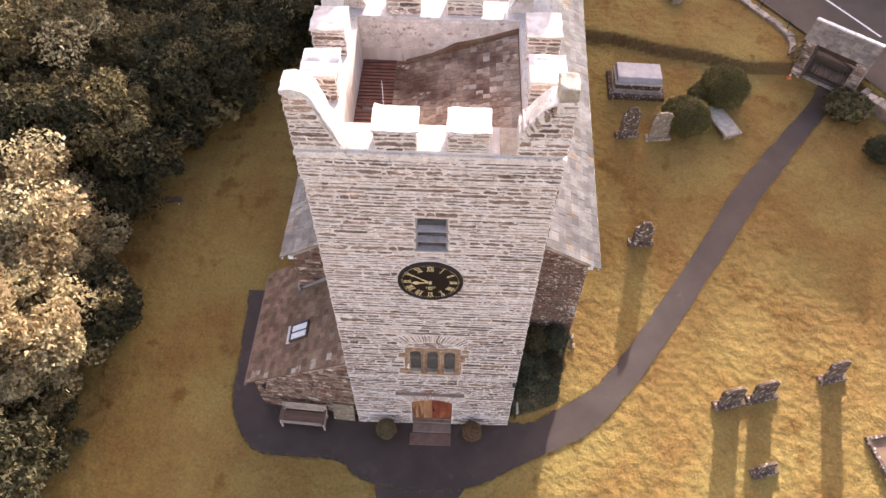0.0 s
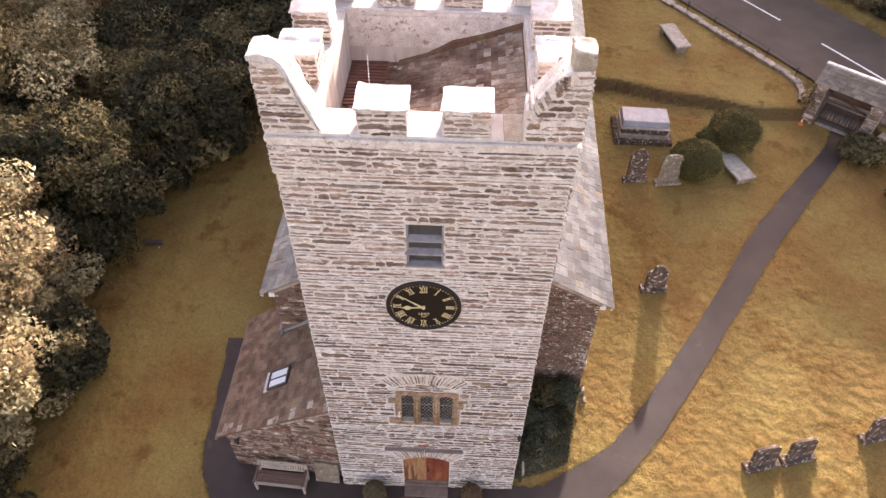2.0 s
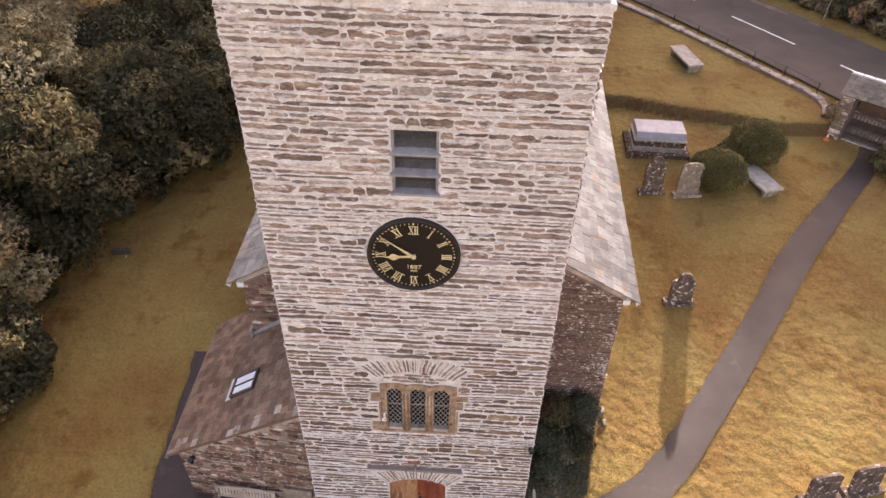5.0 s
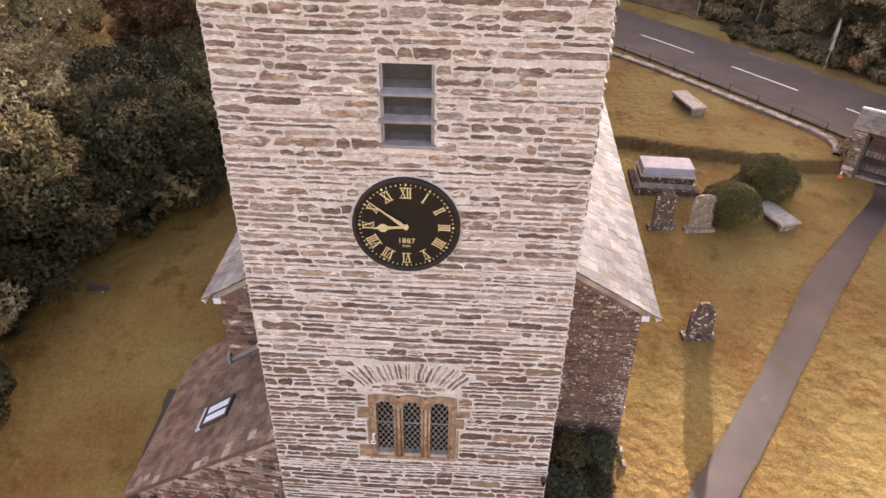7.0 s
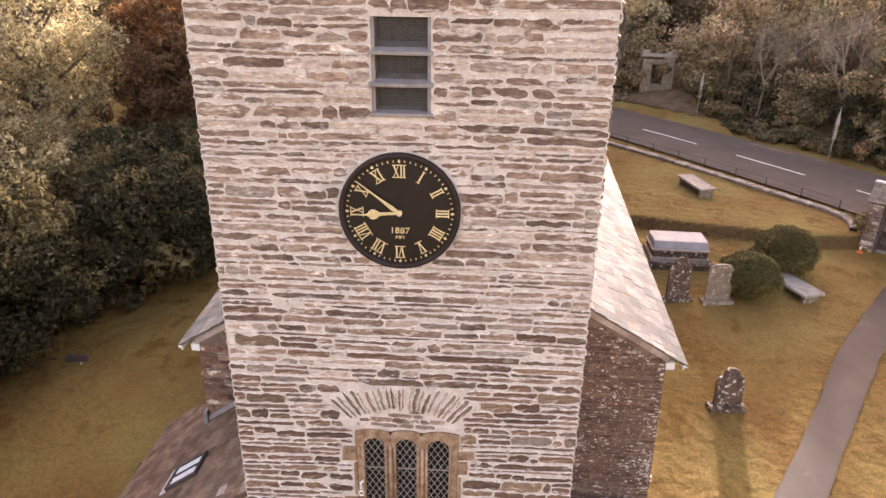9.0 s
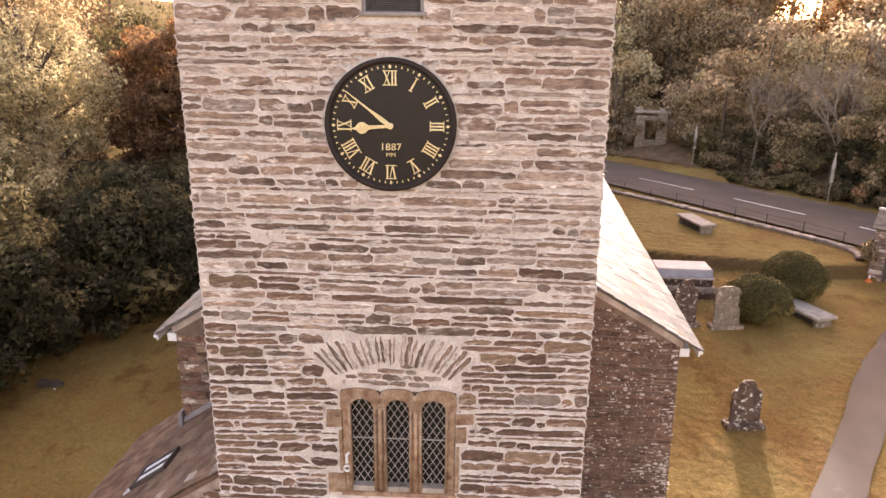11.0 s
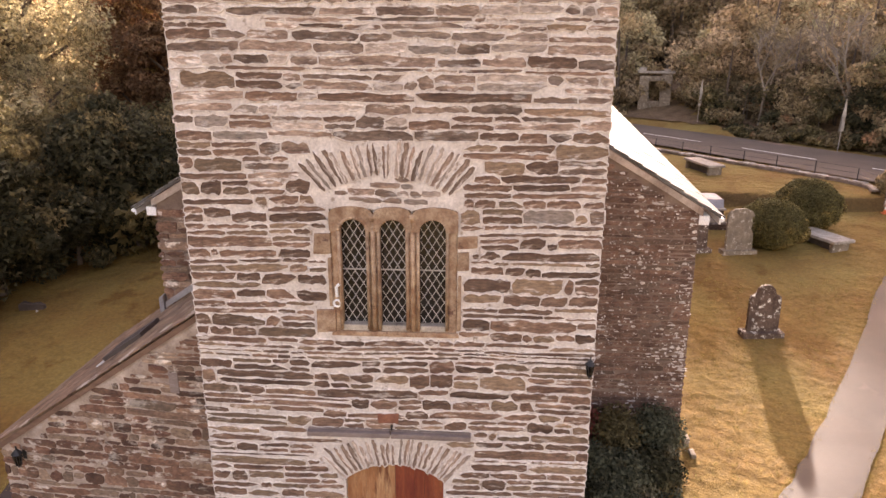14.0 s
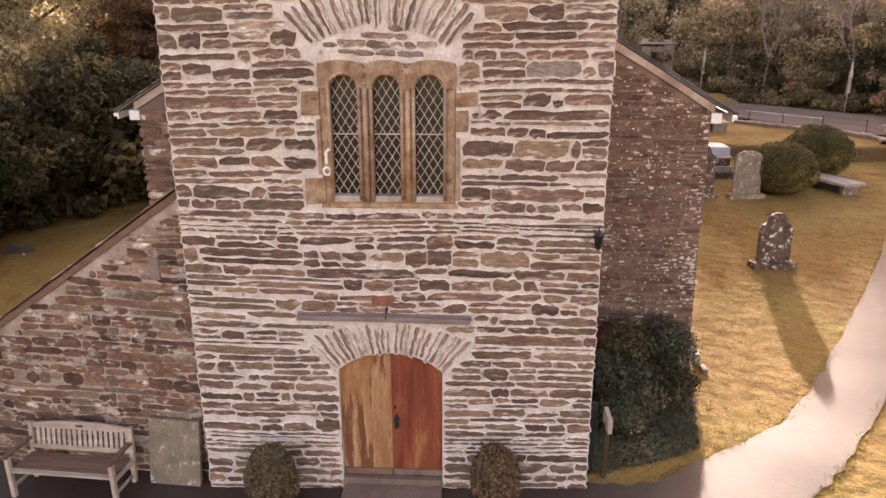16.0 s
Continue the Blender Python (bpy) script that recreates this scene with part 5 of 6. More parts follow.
# roof light
sk = part("roof_light", joined(*[box(*q, 0.0, 0.07, 0.006) for q in ((0, 0.78, 0, 0.06), (0, 0.78, 0.56, 0.62), (0, 0.06, 0.06, 0.56), (0.72, 0.78, 0.06, 0.56), (0.06, 0.72, 0.3, 0.32))]), M_GATE, annex, "roof light with a dark frame and two panes")
sk.matrix_basis = Matrix.Translation((-4.62, 1.5, aroof(-4.62) + 0.02)) @ pose(0, 0, 0, 0, -math.degrees(math.atan(ASL)), 0)
for y0 in (0.06, 0.33):
    # White paint on the panes carries the sky's reflection as colour.
    part("pane", box(0.06, 0.72, y0, y0 + 0.23, 0.03, 0.04), M_WHITE, sk, "pale pane, sky reflection painted as white")
part("apron_flashing", box(-0.16, 0.0, -0.02, 0.64, 0.0, 0.02, 0.004), M_LIME, sk, "pale lead apron")
lantern(Matrix.Translation((-5.42, 0.515, 1.64)) @ pose(0, 0, 0, 0, 0, ayaw) @ Matrix.Scale(0.8, 4), "black iron wall lantern on the vestry wall")

# ---- bench, leaning slab, shrubs at the door ----
def bench(m):
    t = thing("garden_bench", m, "weathered slatted timber garden bench against the vestry wall", "bench")
    w, h = 1.5, 0.84
    part("seat", box(0.03, w - 0.03, -0.5, -0.42, 0.38, 0.41, 0.008), M_WOOD_BENCH, t, "pale front seat rail")
    for i in range(5):
        part("seat_slat", box(0.04, w - 0.04, -0.41 + i * 0.075, -0.35 + i * 0.075, 0.385, 0.41, 0.006), M_WOOD_DARK, t)
    for x in (0.0, w - 0.06):
        part("front_leg", box(x, x + 0.06, -0.5, -0.44, 0, 0.6, 0.008), M_WOOD_BENCH, t)
        part("armrest", box(x - 0.01, x + 0.07, -0.54, -0.02, 0.6, 0.635, 0.012), M_WOOD_DARK, t)
        b = box(x, x + 0.06, -0.06, 0.0, 0, h - 0.02, 0.008)
        for v in b.verts:
            if v.co.z > 0.45:
                v.co.y += (v.co.z - 0.42) * 0.2
        part("back_leg", b, M_WOOD_BENCH, t)
        part("side_rail", box(x + 0.015, x + 0.045, -0.44, -0.06, 0.3, 0.37, 0.006), M_WOOD_BENCH, t)
        part("stretcher", box(x + 0.015, x + 0.045, -0.44, -0.06, 0.12, 0.16, 0.006), M_WOOD_BENCH, t)
    top = prism([(0.06, 0.74), (w - 0.06, 0.74), (w - 0.06, 0.81), (1.1, 0.85), (0.75, 0.865), (0.4, 0.85), (0.06, 0.81)], 0.03, 0.065, 0.006)
    part("top_rail", top, M_WOOD_BENCH, t)
    part("lower_rail", box(0.06, w - 0.06, -0.01, 0.025, 0.44, 0.5, 0.006), M_WOOD_BENCH, t)
    for i in range(18):
        x = 0.1 + i * 0.0757
        b = box(x, x + 0.045, 0, 0.014, 0.5, 0.74)
        for v in b.verts:
            v.co.y += (v.co.z - 0.5) * 0.16 + 0.005
        part("back_slat", b, M_WOOD_BENCH, t)
    part("plaque", box(0.7, 0.8, 0.024, 0.031, 0.79, 0.815), M_BLACK, t, "small dark plaque")
    return t


bench(Matrix.Translation((-5.02, 0.22, ground(-4.4, 0) + 0.035)) @ pose(0, 0, 0, 0, 0, ayaw * 0.6))
b = prism([(-0.36, 0), (0.36, 0), (0.36, 0.92), (-0.36, 0.93)], 0, 0.07, 0.012)
sl = tagged(part("stone_slab", b, M_GRAVE_PALE), "grey lichened stone slab leaning on the vestry wall", "slab")
sl.matrix_world = Matrix.Translation((-2.95, 0.02, ground(-2.9, 0) + 0.03)) @ pose(0, 0, 0, -10, 0, -4)


# ---- leaves ----
def leaves(points, normals, size, r, up=0.35, spread=0.9, aspect=0.62, simple=False):
    """Diamond-shaped leaves, slightly folded, as arrays of points and quads; simple: a pointed leaf of three corners."""
    n = len(points)
    d = normals + r.normal(0, spread, (n, 3))
    d[:, 2] += up
    d /= np.linalg.norm(d, axis=1)[:, None] + 1e-9
    a = np.cross(d, r.normal(0, 1, (n, 3)))
    a /= np.linalg.norm(a, axis=1)[:, None] + 1e-9
    b = np.cross(d, a)
    s = (size * r.uniform(0.6, 1.35, n))[:, None]
    if simple:
        v = np.stack([points - a * s * 0.62, points + a * s * 0.38 - b * s * aspect * 0.5, points + a * s * 0.38 + b * s * aspect * 0.5], 1).reshape(-1, 3)
        return v, np.arange(3 * n).reshape(-1, 3)
    fold = d * s * 0.12
    v = np.stack([points - a * s / 2 + fold, points - b * s * aspect / 2 - fold, points + a * s / 2 + fold, points + b * s * aspect / 2 - fold], 1).reshape(-1, 3)
    return v, np.arange(4 * n).reshape(-1, 4)


def leaf_part(name, v, f, mat, parent, label=""):
    me = bpy.data.meshes.new(name)
    me.vertices.add(len(v)); me.vertices.foreach_set("co", v.astype(np.float32).ravel())
    me.loops.add(f.size); me.loops.foreach_set("vertex_index", f.astype(np.int32).ravel())
    me.polygons.add(len(f)); me.polygons.foreach_set("loop_start", np.arange(0, f.size, f.shape[1], dtype=np.int32))
    me.update(calc_edges=True)
    me.materials.append(mat)
    ob = new(name, me)
    ob.parent = parent
    if label:
        tagged(ob, label)
    return ob


def blob_points(n, centre, radii, r, shell=0.35, flat=0.0):
    d = r.normal(0, 1, (n, 3))
    d /= np.linalg.norm(d, axis=1)[:, None]
    d[:, 2] = np.where(d[:, 2] < -flat if flat else d[:, 2] < -2, -d[:, 2], d[:, 2])
    k = 1 - shell * r.random(n) ** 1.6
    return np.array(centre) + d * np.array(radii) * k[:, None], d


def shrub(name, x, y, w, h, mat, label, n=2600, size=0.045, category="shrub", group="", knobs=24, base=None, seed=1, lumpy=0.16):
    """A clipped or rounded bush: short stems, an inner mass and a skin of small leaves over a lumpy form."""
    r = np.random.default_rng(seed)
    z = ground(x, y) + 0.03 if base is None else base
    t = thing(name, pose(x, y, z), label, category, group)
    stems = [rod((0, 0, 0), (0.3 * w * math.cos(q), 0.3 * w * math.sin(q), h * 0.5), 0.03, 0.012, 6) for q in np.arange(5) * 1.257]
    part("stems", joined(*stems), M_BARK, t)
    P, N = blob_points(n, (0, 0, h * 0.5), (w / 2, w / 2, h * 0.5), r, 0.22)
    for i in range(knobs):
        d = r.normal(0, 1, 3); d /= np.linalg.norm(d)
        d[2] = abs(d[2]) * 1.2 - 0.3
        c = np.array((0, 0, h * 0.5)) + d * np.array((w / 2, w / 2, h / 2)) * 0.85
        q, m = blob_points(n // knobs, c, np.array((w, w, h)) * lumpy, r, 0.3)
        P, N = np.vstack([P, q]), np.vstack([N, m])
    keep = P[:, 2] > 0.0
    v, f = leaves(P[keep], N[keep], size, r, 0.3, 0.7)
    leaf_part("foliage", v, f, mat, t)
    return t


for x, mat_, sd, lab in ((-1.47, M_LEAF_BROWN, 2, "egg-shaped clipped evergreen shrub beside the tower door"), (1.36, M_LEAF_RUSSET, 3, "egg-shaped browning shrub beside the tower door")):
    shrub("door_shrub", x, -0.42, 0.62, 0.92, mat_, lab, 5600, 0.045, group="shrubs at the door", seed=sd)

# ---- churchyard: tombs and headstones ----
def headstone(x, y, w, h, yaw, lean, mat_, label, shoulders=True, plinth=True, base=None):
    t = thing("headstone", Matrix.Translation((x, y, ground(x, y) if base is None else base)) @ pose(0, 0, 0, 0, 0, yaw), label, "gravestone", "headstones")
    k = 0.1 if plinth else -0.15
    hw = w / 2
    if shoulders:
        o = [(-hw, k), (hw, k), (hw, h * 0.74), (hw * 0.93, h * 0.81), (hw * 0.72, h * 0.83), (hw * 0.6, h * 0.86), (hw * 0.5, h * 0.94), (hw * 0.26, h * 0.99), (0, h)]
        o += [(-a, c) for a, c in o[-2:1:-1]]
    else:
        o = [(-hw, k), (hw, k), (hw, h * 0.86), (hw * 0.8, h * 0.95), (hw * 0.4, h), (-hw * 0.4, h), (-hw * 0.8, h * 0.95), (-hw, h * 0.86)]
    b = prism(o, -0.05, 0.05, 0.012)
    b.transform(Matrix.Translation((0, 0, 0.1)) @ pose(0, 0, 0, lean) @ Matrix.Translation((0, 0, -0.1)))
    part("slab", b, mat_, t)
    if shoulders:
        q = prism([(-hw * 0.45, h * 0.28), (hw * 0.45, h * 0.28), (hw * 0.45, h * 0.74), (hw * 0.25, h * 0.86), (-hw * 0.25, h * 0.86), (-hw * 0.45, h * 0.74)], -0.062, -0.045, 0.004)
        q.transform(Matrix.Translation((0, 0, 0.1)) @ pose(0, 0, 0, lean) @ Matrix.Translation((0, 0, -0.1)))
        part("panel", q, mat_, t)
    bars = joined(*[box(-hw * f_, hw * f_, -0.068, -0.06, h * z_, h * z_ + 0.025) for z_, f_ in ((0.68, 0.3), (0.6, 0.36), (0.53, 0.34), (0.46, 0.38), (0.39, 0.28))])
    bars.transform(Matrix.Translation((0, 0, 0.1)) @ pose(0, 0, 0, lean) @ Matrix.Translation((0, 0, -0.1)))
    part("inscription", bars, mat_, t)
    if plinth:
        part("plinth", box(-hw - 0.12, hw + 0.12, -0.17, 0.17, -0.15, 0.13 + max(0.0, ground(x, y) - t.matrix_world.translation.z), 0.02), mat_, t)
    return t


headstone(7.9, 7.45, 0.74, 1.47, 3, -2, M_GRAVE, "dark lichen-spotted headstone with a shouldered round top", base=0.5)
headstone(8.0, 13.1, 0.78, 1.6, 8, -3, M_GRAVE, "dark lichened headstone tilting back on a plinth", base=1.0)
headstone(9.3, 12.95, 0.85, 1.45, 6, -4, M_GRAVE_PALE, "pale lichened headstone tilting back by a clipped bush", shoulders=False, base=1.0)
for x, y, w, h, yaw, lean, lab in ((10.1, 0.95, 0.86, 0.95, 14, -9, "broad dark headstone leaning in sunlit grass"), (11.25, 1.2, 0.86, 0.95, 15, -10, "broad dark headstone leaning beside its neighbour"), (13.8, 1.95, 0.72, 1.05, 14, -9, "narrow dark headstone alone in the grass"), (10.8, -1.3, 0.66, 0.55, 15, -10, "small low headstone in front of two larger ones")):
    headstone(x, y, w, h, yaw, lean, M_GRAVE, lab, plinth=True, shoulders=False)


def chest_tomb(m):
    t = thing("chest_tomb", m, "large pale chest tomb with a polished coffin-shaped lid on stepped plinths", "tomb")
    part("plinth", box(-1.25, 1.25, -0.88, 0.88, -0.3, 0.16, 0.02), M_GRAVE, t, "dark lichened plinth")
    part("plinth", box(-1.08, 1.08, -0.7, 0.7, 0.16, 0.34, 0.02), M_TOMB, t)
    part("body", box(-1.0, 1.0, -0.6, 0.6, 0.34, 0.6, 0.02), M_GRAVE, t, "dark chest body")
    part("ledge", box(-1.06, 1.06, -0.66, 0.66, 0.6, 0.66, 0.02), M_TOMB, t)
    b = box(-1.0, 1.0, -0.56, 0.56, 0.66, 0.96)
    for v in b.verts:
        if v.co.z > 0.9:
            v.co.x *= 0.98; v.co.y *= 0.92
    bmesh.ops.bevel(b, geom=b.edges[:], offset=0.02, segments=2, affect="EDGES")
    part("lid", b, M_MARBLE, t, "pale polished lid")


chest_tomb(Matrix.Translation((8.68, 16.1, 1.2)) @ pose(0, 0, 0, 0, 0, -2))


def table_tomb(m, l, w, h, label):
    t = thing("table_tomb", m, label, "tomb", "table tombs")
    part("top", box(-w / 2, w / 2, -l / 2, l / 2, h - 0.1, h, 0.02), M_TOMB, t, "pale worn slab")
    for y in (-l / 2 + 0.12, l / 2 - 0.22):
        part("end_support", box(-w / 2 + 0.08, w / 2 - 0.08, y, y + 0.12, -0.2, h - 0.102, 0.01), M_GRAVE_PALE, t)
    # Dark recessed panels added to paint the shade in the open space below the slab.
    part("side_panel", box(-w / 2 + 0.22, -w / 2 + 0.28, -l / 2 + 0.24, l / 2 - 0.24, -0.2, h - 0.104, 0.006), M_GATE, t)
    part("side_panel", box(w / 2 - 0.28, w / 2 - 0.22, -l / 2 + 0.24, l / 2 - 0.24, -0.2, h - 0.104, 0.006), M_GATE, t)
    return t


table_tomb(Matrix.Translation((11.2, 22.7, ground(11.2, 22.7) + 0.02)) @ pose(0, 0, 0, 0, 0, 12), 2.2, 0.78, 0.42, "pale stone table tomb on the upper lawn")
table_tomb(Matrix.Translation((12.15, 13.75, 1.02)) @ pose(0, 0, 0, 0, 0, 20), 1.9, 0.82, 0.5, "pale stone table tomb half under a clipped bush")
kb = thing("grave_kerb", Matrix.Translation((15.4, -0.9, ground(15.4, -0.9))) @ pose(0, 0, 0, 0, 0, 12), "low stone kerb around a grave plot", "grave kerb")
for q in ((-0.9, 0.9, -1.0, -0.88), (-0.9, 0.9, 0.88, 1.0), (-0.9, -0.78, -0.88, 0.88), (0.78, 0.9, -0.88, 0.88)):
    part("kerb", box(*q, -0.1, 0.14, 0.015), M_GRAVE, kb)
part("gravel", box(-0.78, 0.78, -0.88, 0.88, -0.1, 0.05), M_HEARTH, kb)

shrub("clipped_bush", 10.45, 13.55, 2.0, 1.6, M_LEAF_BOX, "large rounded clipped evergreen bush beside headstones", 20000, 0.06, group="clipped bushes", base=1.03, seed=5, knobs=40)
shrub("clipped_bush", 12.35, 15.3, 2.1, 1.8, M_LEAF_BOX, "tall rounded clipped evergreen bush behind a table tomb", 20000, 0.06, group="clipped bushes", base=1.15, seed=6, knobs=40)
shrub("clipped_bush", 11.3, 15.1, 1.0, 1.1, M_LEAF_BOX, "small clipped evergreen bush between two larger ones", 7000, 0.05, group="clipped bushes", base=1.12, seed=7)
shrub("round_bush", 18.4, 11.9, 1.3, 1.0, M_LEAF_DARK, "small dark round bush alone on the lawn", 5000, 0.08, seed=8, lumpy=0.22)
shrub("gate_shrub", 17.75, 14.6, 1.35, 0.75, M_LEAF_OLIVE, "sprawling long-leaved green shrub beside the gateway", 1300, 0.24, seed=9, lumpy=0.36)

# planting in the corner of tower and nave
for x, y, w, h, mat_, sd, lab in ((2.95, 3.4, 0.8, 1.3, M_LEAF_RED, 11, "dark red leafed shrub in the tower corner"), (3.6, 3.25, 0.95, 1.2, M_LEAF_OLIVE, 12, "olive green shrub against the nave wall"), (4.3, 3.3, 0.95, 1.15, M_LEAF_DEEP, 13, "dark upright shrub against the nave wall"), (3.05, 2.45, 0.85, 0.95, M_LEAF_DEEP, 14, "low dark lavender-like shrub"), (3.6, 2.35, 0.9, 0.8, M_LEAF_DEEP, 15, "spreading dark grey-green shrub"), (4.12, 2.45, 0.8, 0.75, M_LEAF_DARK, 16, "dull green bushy shrub at the bed's edge"), (3.3, 1.75, 0.75, 0.6, M_LEAF_DEEP, 17, "small dark mounded shrub at the bed's front")):
    shrub("border_shrub", x, y - 0.3, w * 0.9, h * 0.66, mat_, lab, 2600, 0.06, group="shrubs in the border", seed=sd, lumpy=0.34, knobs=30)

# Low dark leaves paint the nave's shade onto the grass, cut at its edge.
q = np.random.default_rng(71)
bed = np.stack([q.uniform(2.62, 4.95, 11000), 3.4 - 3.1 * q.random(11000) ** 0.75, np.zeros(11000)], 1)
bed = bed[[noise.noise((a * 1.6, c * 1.6, 2)) > -0.75 and c > 0.3 + 0.24 * (a - 2.6) ** 1.5 and a < 4.1 + 0.22 * c for a, c, _ in bed]]
bed[:, 2] = [ground(a, c) + 0.02 + 0.1 * max(0, noise.noise((a * 3, c * 3, 7))) * q.random() for a, c, _ in bed]
cover = tagged(thing("ground_cover", pose(0, 0, 0), "low dark green leaves added to darken the nave-shaded grass beside the tower", "ground cover"), kind="stuff")
v, f = leaves(bed, np.tile((0.0, 0.0, 1.0), (len(bed), 1)), 0.055, q, 0.3, 0.6)
tagged(leaf_part("leaves", v, f, M_LEAF_DEEP, cover), kind="stuff")

for i in range(2):
    y = 2.95 + i * 0.34
    e = box(-0.05, 0.05, -0.11, 0.11, -0.1, 0.06 + 0.12 * abs(math.sin(i * 2.3)), 0.03)
    e.transform(pose(4.98 + 0.04 * math.sin(i * 5.1), y, ground(4.98, y), 0, 6 * math.sin(i * 1.7), 12 * math.sin(i * 3.3)))
    tagged(part("edging_stone", e, M_GRAVE_PALE), "pale rough stone edging the shrub border", "edging stone", "border edging stones")
notice = thing("notice_sign", Matrix.Translation((2.83, 0.25, ground(2.8, 0.3))), "small pale sign on a green post by the tower", "sign")
part("post", box(-0.03, 0.03, -0.03, 0.03, -0.1, 0.85, 0.005), M_LEAF_OLIVE, notice)
part("panel", box(-0.03, 0.03, -0.17, 0.17, 0.76, 0.97, 0.01), M_TOMB, notice, "pale grey panel seen edge on")
pipe = thing("drain_pipe", Matrix.Translation((2.66, 0.35, 0)), "black drain pipe on the tower's side", "drain pipe")
part("pipe", rod((0, 0, 0.05), (0, 0, 1.2), 0.045), M_BLACK, pipe)

# ---- road wall with railing ----
WALL = [(5.2, 36.0), (7.2, 33.1), (9.38, 30.05), (11.03, 27.75), (12.05, 26.2), (12.93, 24.78), (13.83, 23.3), (14.71, 21.95), (15.5, 20.62), (16.05, 19.6), (16.25, 18.6), (15.95, 17.7)]
rw = thing("churchyard_wall", pose(0, 0, 0), "low rubble churchyard wall with flat coping along the road", "wall", kind="structure")
r = random.Random(41)
line = curve(WALL, 8)


def wall_run(line, parent, height, half, mat_core, mat_cope):
    V, F = [], []
    for i, p in enumerate(line):
        t = (line[min(i + 1, len(line) - 1)] - line[max(i - 1, 0)]).normalized()
        nrm = Vector((-t.y, t.x))
        for s in (-1, 1):
            q = p + nrm * s * half
            V += [(q.x, q.y, ground(p.x, p.y) - 0.5), (q.x, q.y, ground(p.x, p.y) + height)]
        if i:
            o = 4 * (i - 1)
            F += [(o, o + 1, o + 5, o + 4), (o + 1, o + 3, o + 7, o + 5), (o + 3, o + 2, o + 6, o + 7)]
    part("core", (V, F), mat_core, parent)
    run = [0.0]
    for a, b in zip(line, line[1:]):
        run.append(run[-1] + (b - a).length)
    s = 0.0
    while s < run[-1] - 0.3:
        w = r.uniform(0.16, 0.46)
        i = max(k for k in range(len(run)) if run[k] <= s + w / 2 or k == 0)
        i = min(i, len(line) - 2)
        p = line[i].lerp(line[i + 1], min((s + w / 2 - run[i]) / max(run[i + 1] - run[i], 1e-6), 1))
        t = (line[i + 1] - line[i]).normalized()
        b = box(-w / 2 + 0.012, w / 2 - 0.012, -half - r.uniform(-0.05, 0.07), half + r.uniform(-0.05, 0.07), -0.02, r.uniform(0.025, 0.07), 0.015)
        for v in b.verts:
            v.co.x *= 1 + 0.25 * v.co.y * (1 if w > 0.5 else -1)
        b.transform(Matrix.Translation((p.x, p.y, ground(p.x, p.y) + height + 0.002)) @ pose(r.uniform(-0.01, 0.01), 0, 0, r.uniform(-4, 4), r.uniform(-3, 3), math.degrees(math.atan2(t.y, t.x)) + r.uniform(-7, 7)))
        part("coping_stone", b, mat_cope, parent)
        s += w


wall_run(line, rw, 0.1, 0.15, M_MORTAR_DARK, M_COPING)
rail = thing("railing", pose(0, 0, 0), "thin dark iron railing with two wires along the wall", "railing")
posts = []
run = [0.0]
for a, b in zip(line, line[1:]):
    run.append(run[-1] + (b - a).length)
for k in [min(range(len(run)), key=lambda j: abs(run[j] - 1.8 * n_)) for n_ in range(int(run[-1] / 1.8) + 1)]:
    p = line[k]
    t = (line[min(k + 1, len(line) - 1)] - line[max(k - 1, 0)]).normalized()
    q = p + Vector((-t.y, t.x)) * 0.1
    z = ground(p.x, p.y) + 0.15
    part("post", rod((q.x, q.y, z), (q.x, q.y, z + 0.52), 0.018, 0.018, 6), M_BLACK, rail)
    posts.append((q.x, q.y, z))
for a, b in zip(posts, posts[1:]):
    for h in (0.28, 0.49):
        part("wire", rod((a[0], a[1], a[2] + h), (b[0], b[1], b[2] + h), 0.006, 0.006, 4), M_BLACK, rail)
rw2 = thing("churchyard_wall", pose(0, 0, 0), "low rubble churchyard wall beyond the gateway", "wall", kind="structure")
wall_run(curve([(18.55, 15.4), (19.6, 13.9), (21.2, 11.2), (22.8, 8.0), (24.6, 3.5), (26.5, -3.0)], 8), rw2, 0.55, 0.22, M_MORTAR_DARK, M_COPING)

# ---- gateway ----
GM = Matrix.Translation((17.3, 16.58, 1.48)) @ pose(0, 0, 0, 0, 0, -39)
gate = thing("lychgate", GM, "stone gateway with a stone slate roof and dark barred timber gate", "gateway")
r = random.Random(51)
for x0, x1 in ((-1.35, -0.9), (0.95, 1.4)):
    pr = part("pier", box(x0, x1, -0.5, 0.7, -0.6, 2.0, 0.02), M_MORTAR_DARK, gate, "rubble stone pier")
    for yaw, off, a, b in ((0, (0, -0.5), x0, x1), (-90, (x0, 0), -0.7, 0.5), (90, (x1, 0), -0.5, 0.7)):
        st = courses(-0.2, 1.97, lambda z: a, lambda z: b, [], 0.15, 0.025, 0.28, r)
        face_stones(st, Matrix.Translation((off[0], off[1], 0)) @ pose(0, 0, 0, 0, 0, yaw), 0.015, r, pr, M_STONE)
part("beam", joined(box(-1.3, 1.35, -0.46, -0.32, 1.83, 2.0, 0.01), box(-1.3, 1.35, 0.56, 0.68, 1.83, 2.0, 0.01)), M_GATE, gate)
for s in (-1, 1):
    y_e, ze = 0.1 + s * 0.77, 2.0
    part("roof_slope", joined(box(-1.44, 1.49, 0, math.hypot(0.77, 0.6), -0.03, 0.02, 0.0, Matrix.Translation((0, y_e, ze)) @ (pose(0, 0, 0, 38) if s < 0 else pose(0, 0, 0, 38, 0, 180) @ Matrix.Translation((-0.05, 0, 0))))), M_ROOFSTONE, gate, "stone slate roof slope")
    for i in range(5):
        x = -1.46
